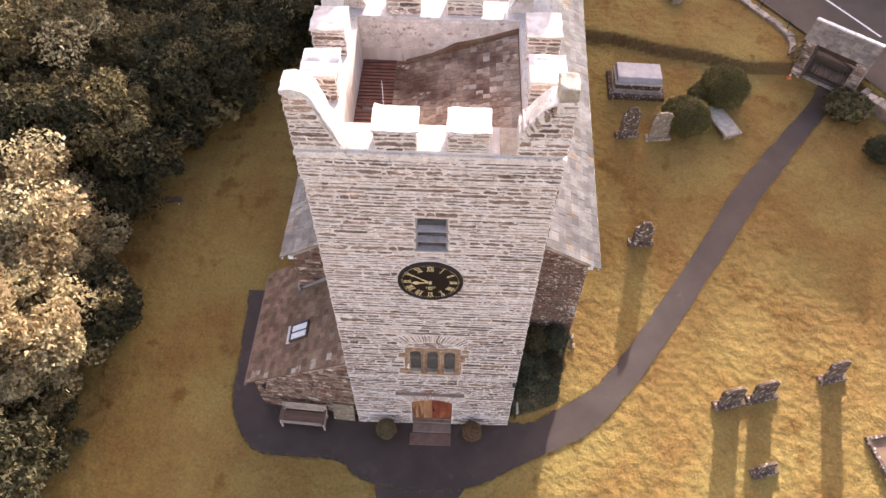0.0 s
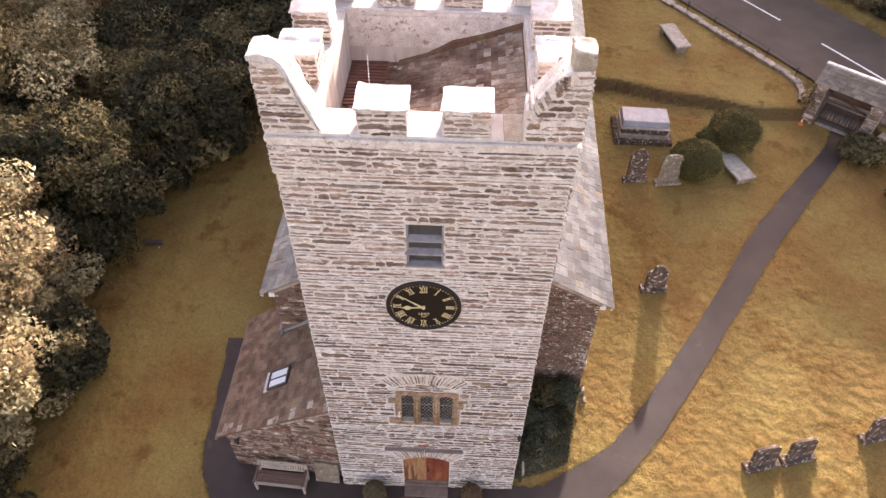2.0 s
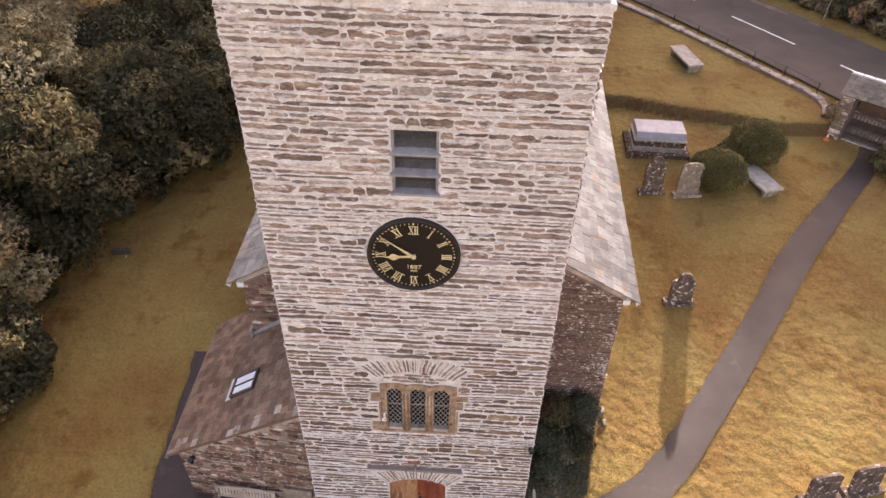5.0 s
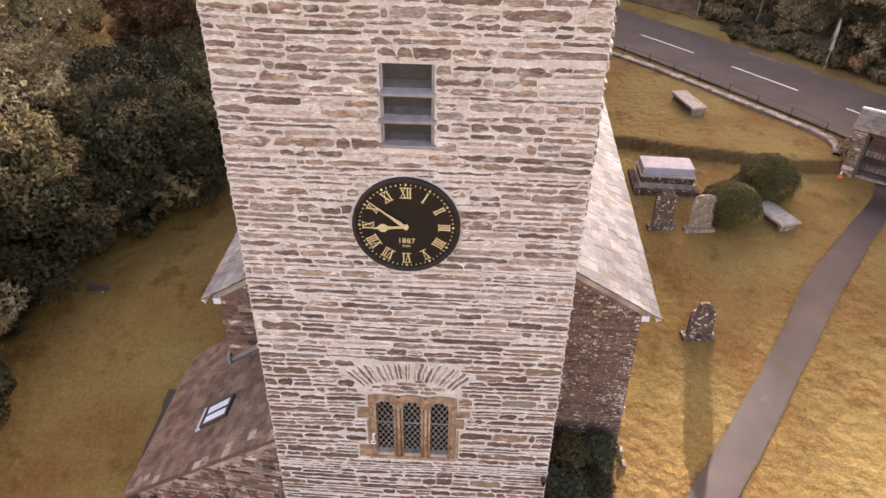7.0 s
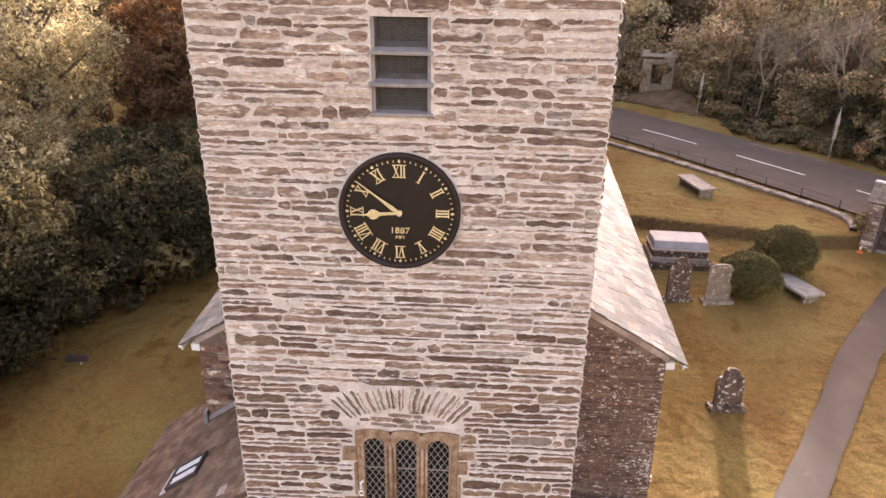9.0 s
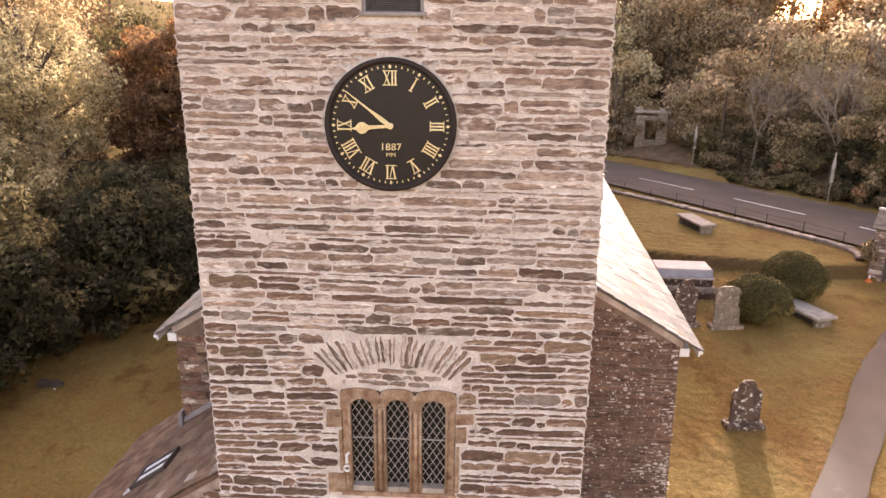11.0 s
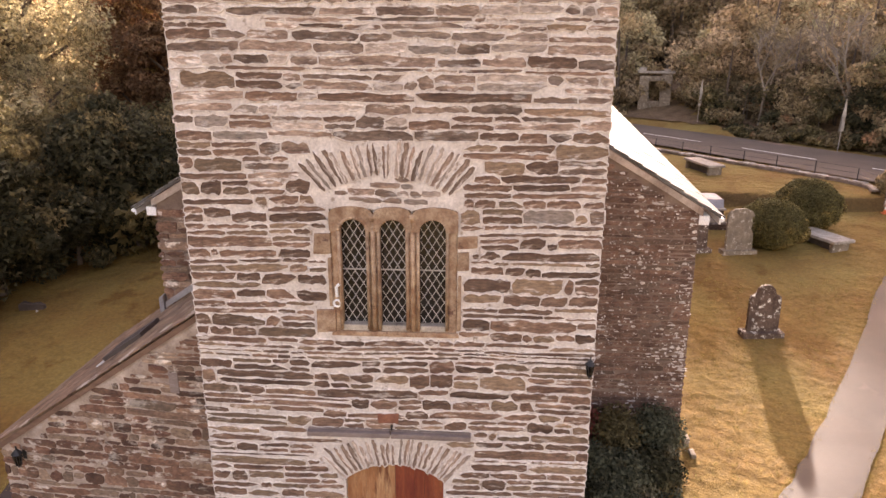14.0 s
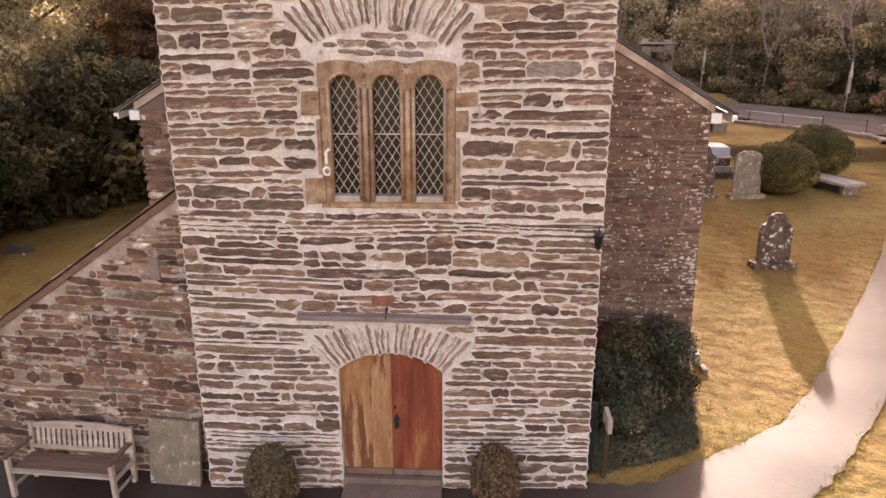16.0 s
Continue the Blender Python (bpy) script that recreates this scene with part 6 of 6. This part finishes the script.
        while x < 1.46:
            w = r.uniform(0.2, 0.42)
            b = box(0.005, min(w, 1.5 - x) - 0.005, -0.02, 0.24, 0.022, 0.045, 0.006)
            for v in b.verts:
                v.co.z += 0.02 - v.co.y * 0.07
            px = x if s < 0 else -x + 0.03
            b.transform(Matrix.Translation((px, y_e, ze)) @ (pose(0, 0, 0, 38) if s < 0 else pose(0, 0, 0, 38, 0, 180)) @ Matrix.Translation((0, i * 0.185 - 0.03, r.uniform(0, 0.01))))
            part("stone_slate", b, M_ROOFSTONE, gate)
            x += w
part("ridge", joined(*[box(-1.48 + i * 0.427, -1.075 + i * 0.427, 0.0, 0.2, 2.58, 2.66, 0.02) for i in range(7)]), M_LIME, gate, "pale mortared ridge")
part("door_post", joined(box(-0.9, -0.78, -0.48, -0.3, -0.2, 1.83, 0.01), box(-0.89, -0.79, -0.3, 0.5, 1.3, 1.42, 0.01)), M_GATE, gate, "dark timber post")
gt = part("gate_leaf", box(-0.78, 0.93, -0.22, -0.16, 0.1, 0.2, 0.006), M_GATE, gate, "dark timber gate")
part("top_rail", box(-0.78, 0.93, -0.22, -0.16, 1.15, 1.25, 0.006), M_GATE, gt)
for i in range(13):
    part("bar", box(-0.77 + i * 0.139, -0.735 + i * 0.139, -0.21, -0.17, 0.06, 1.3, 0.005), M_GATE, gt)
part("threshold", box(-0.9, 0.95, -0.35, -0.1, -0.4, 0.06, 0.02), M_TOMB, gate)
part("paving", box(-1.3, 1.35, 0.75, 2.9, -0.4, 0.52, 0.01), M_ROAD, gate, "dark tarmac apron behind the gate")
# Floor coloured dark to carry the shade under the roof.
part("paving", box(-0.9, 0.95, -0.098, 0.748, -0.4, 0.27, 0.01), M_GATE, gate, "worn paving, the roof's shade put into its dark colour")
part("back_board", box(-0.9, 0.95, 0.6, 0.64, 0.95, 1.83, 0.006), M_WOOD_DARK, gate, "brown timber boarding under the eaves")

cone = thing("traffic_cone", pose(15.85, 16.75, ground(15.85, 16.75)) @ Matrix.Scale(0.6, 4), "small orange and white traffic cone by the gateway", "traffic cone")
part("base", box(-0.17, 0.17, -0.17, 0.17, -0.02, 0.04, 0.01), M_ORANGE, cone)
part("body", rod((0, 0, 0.04), (0, 0, 0.26), 0.12, 0.07, 16), M_ORANGE, cone)
part("collar", rod((0, 0, 0.26), (0, 0, 0.42), 0.072, 0.045, 16), M_WHITE, cone, "white reflective collar")
part("tip", rod((0, 0, 0.42), (0, 0, 0.5), 0.045, 0.025, 16), M_ORANGE, cone)
shrub("wall_flowers", 16.15, 17.25, 0.75, 0.85, M_LEAF_TAN, "pale flowering plant against the gateway pier", 900, 0.09, seed=33, lumpy=0.3)

# bare earth where wheels cut the far verge
for pts, w in (([(16.5, 31.0), (17.05, 30.3), (17.7, 29.4), (18.1, 28.8)], 0.3), ([(18.9, 27.9), (19.3, 27.3)], 0.14)):
    L = curve(pts, 5)
    V, F = [], []
    for i, p in enumerate(L):
        k = math.sin(math.pi * (i + 0.4) / (len(L) + 0.2)) * w * (0.8 + 0.5 * noise.noise((p.x * 2, p.y * 2, 1)))
        V += [(p.x - k * 0.83, p.y - k * 0.55, 2.062 - 0.0015 * (p.y - 27)), (p.x + k * 0.83, p.y + k * 0.55, max(2.062 - 0.0015 * (p.y - 27), ground(p.x + k * 0.83, p.y + k * 0.55) + 0.012))]
        if i:
            F.append((2 * i - 2, 2 * i - 1, 2 * i + 1, 2 * i))
    tagged(part("earth_patch", (V, F), M_HEARTH), "reddish bare earth spilling onto the road's edge", "earth", "earth patches", "structure")

# leaf litter under the trees beyond the far verge
tagged(part("leaf_litter", ribbon(offset(ROAD_MID, 5.3), offset(ROAD_MID, 30.0), 0.05, 8, 0.3, 40), M_LITTER), "brown fallen leaves under the roadside woods", "leaf litter", kind="structure")

# roadside markers
for x, y, lab in ((15.4, 37.4, "folded pale banner on a thin pole at the road's far verge"), (20.2, 29.0, "pale ragged post at the far verge")):
    t = thing("verge_post", pose(x, y, ground(x, y)), lab, "post", "verge posts")
    part("pole", rod((0, 0, -0.2), (0.03, 0, 2.6), 0.028, 0.022, 8), M_TOMB, t)
    part("cloth", joined(rod((0.03, 0, 1.1), (0.05, 0.02, 1.9), 0.1, 0.07, 7), rod((0.05, 0.02, 1.85), (0.03, 0, 2.75), 0.11, 0.02, 7)), M_TOMB, t, "pale folded cloth")
ruin = thing("ruined_gatehouse", Matrix.Translation((14.0, 43.3, ground(14.0, 43.3))) @ pose(0, 0, 0, 0, 0, -12), "roofless ruined pale stone gatehouse under trees", "ruin")
part("wall", joined(box(-1.15, -0.45, 0, 0.6, -0.4, 2.3, 0.06), box(0.35, 1.15, 0, 0.6, -0.4, 2.45, 0.06), box(-0.45, 0.35, 0.08, 0.5, -0.4, 0.5, 0.04), box(-0.45, 0.35, 0.04, 0.56, 1.9, 2.3, 0.04)), M_GRAVE_PALE, ruin)
part("cornice", joined(box(-1.3, 1.3, -0.12, 0.7, 2.45, 2.62, 0.04), box(-1.2, -0.7, -0.05, 0.6, 2.62, 2.85, 0.05), box(0.5, 0.95, -0.05, 0.6, 2.62, 2.78, 0.05)), M_TOMB, ruin, "broken pale cornice")


# ---- trees ----
def tree(x, y, h, w, mat_, label, seed, clumps=46, per=420, size=0.15, low=0.25, name="tree", group="trees beside the churchyard", bark=M_BARK, turn=None, lit_top_share=0.7, base=None):
    """A tapered trunk with limbs that fork into the clumps of leaves they carry."""
    r = np.random.default_rng(seed)
    z = ground(x, y) if base is None else base
    t = thing(name, pose(x, y, z), label, "tree", group)
    limbs = [rod((0, 0, -0.3), (0.1, 0.05, h * 0.45), 0.032 * h, 0.02 * h, 8), rod((0.1, 0.05, h * 0.44), (0.0, 0.1, h * 0.86), 0.02 * h, 0.006 * h, 7)]
    P, N = ([], []), ([], [])
    for i in range(clumps + 16):
        d = r.normal(0, 1, 3); d /= np.linalg.norm(d)
        d[2] = d[2] * 0.9 + 0.12
        k = r.uniform(0.62, 1.0) if i < clumps else r.uniform(0.1, 0.6)
        c = np.array((d[0] * w / 2 * k, d[1] * w / 2 * k, h * (low + (1 - low) * 0.5) + d[2] * h * (1 - low) * 0.5 * k))
        if d[2] < 0:
            c[:2] *= 0.85 / max(math.hypot(d[0], d[1]), 0.4) if math.hypot(d[0], d[1]) < 0.85 else 1.0
        rad = r.uniform(0.09, 0.2) * w * np.array((1, 1, 0.75)) * r.uniform(0.75, 1.25, 3)
        q, m = blob_points(per, c, rad, r, 0.5)
        # Paler leaves favour upper clumps: sunlit tops put into the colour, with autumn turning.
        s = 1 if turn and r.random() < lit_top_share * (0.25 + 1.1 * d[2]) and i < clumps else 0
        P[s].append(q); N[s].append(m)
        if i % 3 == 0:
            zz = max(h * 0.22, min(c[2] - 0.18 * h, h * 0.7))
            limbs.append(rod((0.05, 0.05, zz), tuple(c), 0.009 * h, 0.003 * h, 5))
    part("trunk", joined(*limbs), bark, t)
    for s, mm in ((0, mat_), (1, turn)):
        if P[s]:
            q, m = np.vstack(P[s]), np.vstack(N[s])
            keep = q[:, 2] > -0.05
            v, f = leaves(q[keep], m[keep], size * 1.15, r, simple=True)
            leaf_part("crown", v, f, mm, t, "" if s == 0 else "turning outer leaves, sunlit tops put into their paler colour")
    return t


G, D, O = "turning golden leafed tree at the churchyard edge", "dense dark green tree at the churchyard edge", "dull olive green tree at the churchyard edge"
for i, (x, y, h, w, mat_, lab) in enumerate((
    (-14.4, 5.6, 6.2, 4.9, M_LEAF_GOLD, G), (-13.6, 1.5, 6.2, 4.9, M_LEAF_GOLD, G), (-13.6, -3.2, 5.6, 5.0, M_LEAF_DARK, D), (-12.0, 3.4, 3.0, 2.8, M_LEAF_DARK, D),
    (-16.6, 9.8, 6.2, 5.6, M_LEAF_DARK, D), (-12.8, 10.2, 5.2, 5.0, M_LEAF_DARK, D), (-10.9, 14.6, 4.9, 5.4, M_LEAF_DARK, D), (-9.5, 18.8, 4.3, 5.2, M_LEAF_DARK, D), (-7.6, 23.2, 7.8, 6.0, M_LEAF_DARK, D),
    (-15.2, 13.8, 5.6, 5.8, M_LEAF_OLIVE, O), (-14.0, 18.6, 4.4, 5.6, M_LEAF_DARK, D), (-12.4, 22.6, 4.0, 5.6, M_LEAF_DARK, D), (-17.6, 17.0, 5.2, 5.6, M_LEAF_GOLD, G), (-19.0, 13.0, 9.0, 6.8, M_LEAF_OLIVE, O), (-19.5, 4.0, 9.0, 6.6, M_LEAF_OLIVE, O), (-18.0, -3.0, 7.5, 6.2, M_LEAF_DARK, D),
    (-19.4, 22.5, 12.5, 7.2, M_LEAF_GOLD, G), (-13.3, 25.4, 11.0, 4.6, M_LEAF_UMBER, "brown leafed autumn tree behind the churchyard"), (-15.8, 26.6, 10.0, 4.4, M_LEAF_UMBER, "brown leafed autumn tree behind the churchyard"), (-9.2, 28.0, 9.5, 6.0, M_LEAF_OLIVE, O), (-24.5, 14.0, 11.0, 8.0, M_LEAF_GOLD, G),
    (26.3, 33.0, 5.6, 5.0, M_LEAF_GOLD, "pale golden tree above the road"))):
    tree(x, y, h, w, mat_, lab, 100 + i, clumps=74, per=400, size=0.145, low=0.02, turn=M_LEAF_GOLD if mat_ == M_LEAF_OLIVE else M_LEAF_OLIVE if mat_ == M_LEAF_DARK else M_LEAF_RUST if mat_ == M_LEAF_UMBER else M_LEAF_TAN, lit_top_share=0.4 if mat_ == M_LEAF_DARK else 0.48 if mat_ == M_LEAF_OLIVE else 0.6)
# Tall ones behind the nave: added unseen to keep sun off the left lawn.
for i, (x, y, h, w) in enumerate(((-8.9, 17.6, 3.4, 3.4), (-10.4, 15.2, 3.6, 3.6), (-11.8, 12.6, 3.2, 3.2), (-13.6, 10.6, 3.4, 3.4), (-13.6, 7.6, 3.0, 3.0), (-12.6, 3.6, 2.8, 3.0), (-6.8, 19.8, 4.2, 4.0), (-5.0, 22.4, 4.6, 4.2), (-3.4, 26.0, 8.6, 5.6), (-0.3, 27.2, 9.0, 6.0), (-6.4, 28.5, 9.2, 5.6), (-12.9, -0.6, 2.6, 3.0), (-6.2, 25.6, 6.5, 5.0), (-10.6, 18.2, 3.2, 3.6), (-12.4, 15.2, 3.0, 3.6), (-13.8, 12.6, 3.0, 3.6), (-8.4, 20.8, 3.6, 4.0), (-15.2, 9.0, 3.0, 3.6))):
    tree(x, y, h, w, M_LEAF_DARK, "dark green understorey tree at the lawn's edge, the tallest added unseen as sun blockers", 140 + i, clumps=26, per=360, size=0.135, low=-0.15, name="small_tree", group="understorey trees", turn=M_LEAF_OLIVE, lit_top_share=0.4)
mk = thing("grave_marker", Matrix.Translation((-11.2, 9.2, ground(-11.2, 9.2))) @ pose(0, 0, 0, 0, 0, 8), "small dark curved grave marker low in the grass", "gravestone")
part("stone", prism([(-0.34, -0.1), (0.34, -0.1), (0.34, 0.12), (0.2, 0.2), (0.0, 0.17), (-0.22, 0.24), (-0.34, 0.16)], -0.07, 0.07, 0.02), M_GATE, mk)
part("pebble", rod((0.2, -0.2, 0.0), (0.2, -0.2, 0.05), 0.03, 0.02, 7), M_LIME, mk, "pale pebble")


def bare_tree(x, y, h, seed, label):
    """A leafless tree: limbs that fork again and again into fine pale twigs."""
    r = random.Random(seed)
    t = thing("bare_tree", pose(x, y, ground(x, y)), label, "tree", "bare trees")
    rods = []

    def grow(p, d, l, rad, depth):
        q = p + d * l
        rods.append(rod(p, q, rad, rad * 0.68, 5))
        if depth == 0:
            return
        for _ in range(3 if depth > 1 else 2):
            e = (d + Vector((r.uniform(-0.8, 0.8), r.uniform(-0.8, 0.8), r.uniform(-0.2, 0.55)))).normalized()
            grow(p.lerp(q, r.uniform(0.6, 1.0)), e, l * r.uniform(0.6, 0.82), rad * 0.62, depth - 1)
    grow(Vector((0, 0, -0.2)), Vector((0.05, 0, 1)), h * 0.34, 0.012 * h, 5)
    part("branchwork", joined(*rods), M_BARK_PALE, t)


bare_tree(18.9, 36.4, 8.0, 3, "leafless pale-limbed tree among the roadside woods")
bare_tree(22.0, 32.6, 8.5, 4, "leafless pale-limbed tree at the wood's edge")
bare_tree(27.5, 36.5, 10.0, 6, "tall leafless pale tree behind the hedge")


def woods(name, spots, seed, size, per, label, clumps=14):
    """Far trees as one mass: trunks, and crowns of leaf clumps in several autumn colours."""
    r = np.random.default_rng(seed)
    t = tagged(thing(name, pose(0, 0, 0), label, "woodland"), kind="stuff")
    byc = {}
    trunks = []
    for x, y, h, w, mat_ in spots:
        z = ground(x, y)
        trunks.append(rod((x, y, z - 0.3), (x + r.uniform(-0.4, 0.4), y, z + h * 0.85), 0.02 * h, 0.006 * h, 6))
        for i in range(max(int(clumps * h / 8), 8)):
            d = r.normal(0, 1, 3); d /= np.linalg.norm(d)
            k = r.uniform(0.5, 1.0)
            c = np.array((x + d[0] * w / 2 * k, y + d[1] * w / 2 * k, z + h * 0.5 + d[2] * h * 0.46 * k))
            q, m = blob_points(per, c, r.uniform(0.14, 0.26) * w * np.array((1, 1, 0.7)), r, 0.6)
            byc.setdefault(mat_.name, (mat_, [], []))
            byc[mat_.name][1].append(q); byc[mat_.name][2].append(m)
    part("trunks", joined(*trunks), M_BARK, t)
    for nm, (mat_, P, N) in sorted(byc.items()):
        v, f = leaves(np.vstack(P), np.vstack(N), size, r, simple=True)
        tagged(leaf_part("crowns", v, f, mat_, t), kind="stuff")


SUN_SLOPE = math.tan(radians(SUN_EL))


def clear_top(x, y):
    """The height up to which a tree at x, y leaves the sun on the lawn in front of the church."""
    if not 1.0 < x - (y - 8.0) * math.tan(radians(SUN_AZ)) < 25.0:
        return 40.0
    return 0.6 + (y - 3.2) * SUN_SLOPE / math.cos(radians(SUN_AZ))


r = random.Random(77)
spots = []
for k in range(330):
    s = r.uniform(6.0, 42)
    q = along(r.uniform(4, _lens[-1] - 14))
    n = Vector((0.82, 0.57)) if q.y < 38 else Vector((0.62, 0.78))
    p = q + n * s
    side = road_side(p.x, p.y)
    if side < 6.3 or (10.5 < p.x < 17 and 36 < p.y < 43.8):
        continue
    room = clear_top(p.x, p.y) - ground(p.x, p.y)
    h = r.uniform(5, 7.5) if side < 11 else r.uniform(9, 13)
    if p.y < 14:
        h = r.uniform(5, 8)
    h = max(min(h, room * (r.uniform(0.88, 1.04) if r.random() < 0.9 else r.uniform(1.04, 1.14))), 2.2)
    m = r.choice((M_LEAF_OLIVE, M_LEAF_TAN, M_LEAF_FAWN)) if side < 15 and p.x > 20 else r.choice((M_LEAF_FAWN, M_LEAF_TAN, M_LEAF_FAWN, M_LEAF_TAN, M_LEAF_FAWN, M_LEAF_GOLD))
    spots.append((p.x, p.y, h, max(h * r.uniform(0.62, 0.85), 3.6), m))
for k in range(46):
    x = 4 + k * 1.35 + r.uniform(-1, 1)
    y = r.uniform(56, 70) - 0.35 * max(x - 25, 0)
    h = max(min(r.uniform(11, 15), clear_top(x, y) - ground(x, y)), 5)
    spots.append((x, y, h, h * 0.72, r.choice((M_LEAF_TAN, M_LEAF_OLIVE, M_LEAF_GOLD, M_LEAF_TAN, M_LEAF_RUST))))
for k in range(70):
    x, y = -12 + k * 1.5 + r.uniform(-1, 1), r.uniform(84, 112)
    h = max(min(clear_top(x, y) - ground(x, y), 22) * 0.97, 7)
    spots.append((x, y, h, 8.0, r.choice((M_LEAF_TAN, M_LEAF_RUST, M_LEAF_TAN))))
woods("roadside_woods", spots, 5, 0.3, 125, "mixed autumn woodland rising beyond the road")
spots = []
for k in range(230):
    q = along(r.uniform(8, _lens[-1] - 14))
    i = min(range(len(LINE)), key=lambda j: (LINE[j] - q).length)
    t = (LINE[min(i + 1, len(LINE) - 1)] - LINE[max(i - 1, 0)]).normalized()
    h = r.uniform(1.5, 2.6) if k % 2 else r.uniform(2.2, 3.8)
    w = h * r.uniform(0.95, 1.3)
    p = q + Vector((-t.y, t.x)) * (5.2 + w * 0.45 + (r.uniform(0.4, 1.2) if k % 2 else r.uniform(1.6, 4.4)))
    spots.append((p.x, p.y, h, w, r.choice((M_LEAF_DARK, M_LEAF_TAN, M_LEAF_OLIVE, M_LEAF_BROWN, M_LEAF_OLIVE) if p.x > 16 else (M_LEAF_FAWN, M_LEAF_TAN, M_LEAF_BROWN, M_LEAF_TAN))))
for k in range(150):
    q = along(_zero + r.uniform(-16, 26))
    i = min(range(len(LINE)), key=lambda j: (LINE[j] - q).length)
    t = (LINE[min(i + 1, len(LINE) - 1)] - LINE[max(i - 1, 0)]).normalized()
    p = q + Vector((-t.y, t.x)) * r.uniform(5.4, 6.1)
    h = r.uniform(0.5, 1.1) if p.x > 19 else r.uniform(0.25, 0.5)
    if p.x < 17 and k % 3:
        continue
    spots.append((p.x, p.y, h, r.uniform(1.2, 1.8), r.choice((M_LEAF_DARK, M_LEAF_OLIVE, M_LEAF_BROWN, M_LEAF_OLIVE) if p.x > 16 else (M_LEAF_FAWN, M_LEAF_TAN, M_LEAF_BROWN))))
spots = [q for q in spots if not (11.5 < q[0] < 16.0 and 36.3 < q[1] < 43.6)]
woods("roadside_hedge", spots, 15, 0.2, 110, "overgrown hedge and scrub along the road's far verge", 16)
spots = []
for k in range(72):
    x, y = r.uniform(-50, -3), r.uniform(24, 62)
    if road_side(x, y) > -6 and road_side(x, y) < 6:
        continue
    if x > -7 and y < 30:
        continue
    h = r.uniform(6.5, 9) if y < 44 else r.uniform(10, 14)
    if -32 < x < -11:
        h = min(h, 4.5 + (y - 24) * 0.24)
    spots.append((x, y, h, h * r.uniform(0.6, 0.8), r.choice((M_LEAF_GOLD, M_LEAF_UMBER, M_LEAF_UMBER, M_LEAF_OLIVE, M_LEAF_OLIVE))))
for k in range(26):
    spots.append((r.uniform(-48, -22), r.uniform(-22, 26), r.uniform(8, 12), r.uniform(6, 8), r.choice((M_LEAF_OLIVE, M_LEAF_DARK, M_LEAF_GOLD))))
# Trees added out of view behind the nave to shade the left lawn.
for x, y, h in ((-6.0, 31, 10), (-3.2, 31.5, 10.2), (-0.6, 31, 10), (2.0, 32.5, 10), (-5.0, 35, 10.5), (-9.5, 33, 9), (4.6, 33.0, 8.5), (-4.4, 27.8, 8.6), (-1.8, 35, 11), (-7.2, 26.5, 7.6)):
    spots.append((x, y, h, h * 0.62, r.choice((M_LEAF_OLIVE, M_LEAF_UMBER, M_LEAF_GOLD))))
for k in range(40):
    x, y = r.uniform(-26, -10), r.uniform(-6, 26)
    if x > -13 - max(0, (10 - y)) * 0.0 - 1.0 and y < 14:
        continue
    spots.append((x, y, r.uniform(2, 4), r.uniform(3, 4.5), r.choice((M_LEAF_DARK, M_LEAF_OLIVE))))
woods("north_woods", spots, 6, 0.36, 110, "golden and rust autumn woodland behind the church, with added sun-blocking trees")


# ---- tufts of longer grass on the open lawn and along the paths' edges ----
def tufts(name, spots, seed, label):
    r = np.random.default_rng(seed)
    P = np.array([(x, y, ground(x, y) + 0.01) for x, y in spots])
    n = 7
    c = np.repeat(P, n, 0) + r.normal(0, 0.035, (len(P) * n, 3)) * np.array((1, 1, 0))
    a = r.uniform(0, 2 * math.pi, len(c))
    h = r.uniform(0.012, 0.03, len(c)) * np.repeat(r.uniform(0.6, 1.3, len(P)), n)
    lean = np.stack([np.cos(a) * h * 0.6, np.sin(a) * h * 0.6, h], 1)
    side = np.stack([-np.sin(a), np.cos(a), np.zeros(len(c))], 1) * 0.008
    v = np.stack([c - side, c + side, c + lean + side * 0.25, c + lean - side * 0.25], 1).reshape(-1, 3)
    t = tagged(thing(name, pose(0, 0, 0), label, "grass"), kind="stuff")
    tagged(leaf_part("blades", v, np.arange(4 * len(c)).reshape(-1, 4), M_BLADE, t), kind="stuff")


def on_path(x, y):
    """Whether a place in the plan lies on the tarmac, with a hand's width to spare."""
    for i in range(len(PATH_LEFT) - 1):
        q = [Vector(p) for p in (PATH_LEFT[i], PATH_LEFT[i + 1], PATH_RIGHT[i + 1], PATH_RIGHT[i])]
        side = [(b - a).cross(Vector((x, y)) - a) / ((b - a).length + 1e-9) for a, b in zip(q, q[1:] + q[:1])]
        if min(side) > -0.12:
            return True
    return False


r = random.Random(91)
spots = []
while len(spots) < 4500:
    x, y = r.uniform(3.5, 18), r.uniform(-7, 11)
    if noise.noise((x * 0.9, y * 0.9, 4)) + 0.45 * noise.noise((x * 3, y * 3, 8)) > r.uniform(-0.9, 0.6):
        if not on_path(x, y):
            spots.append((x, y))
tufts("lawn_grass", spots, 1, "longer sunlit tufts standing in the churchyard lawn")
spots = []
for side in (PATH_LEFT, PATH_RIGHT[12:]):
    for p in curve(side, 60):
        for _ in range(1):
            spots.append((p.x + r.uniform(-0.05, 0.05), p.y + r.uniform(-0.05, 0.05)))
tufts("verge_grass", spots, 2, "ragged grass edge along the tarmac path")
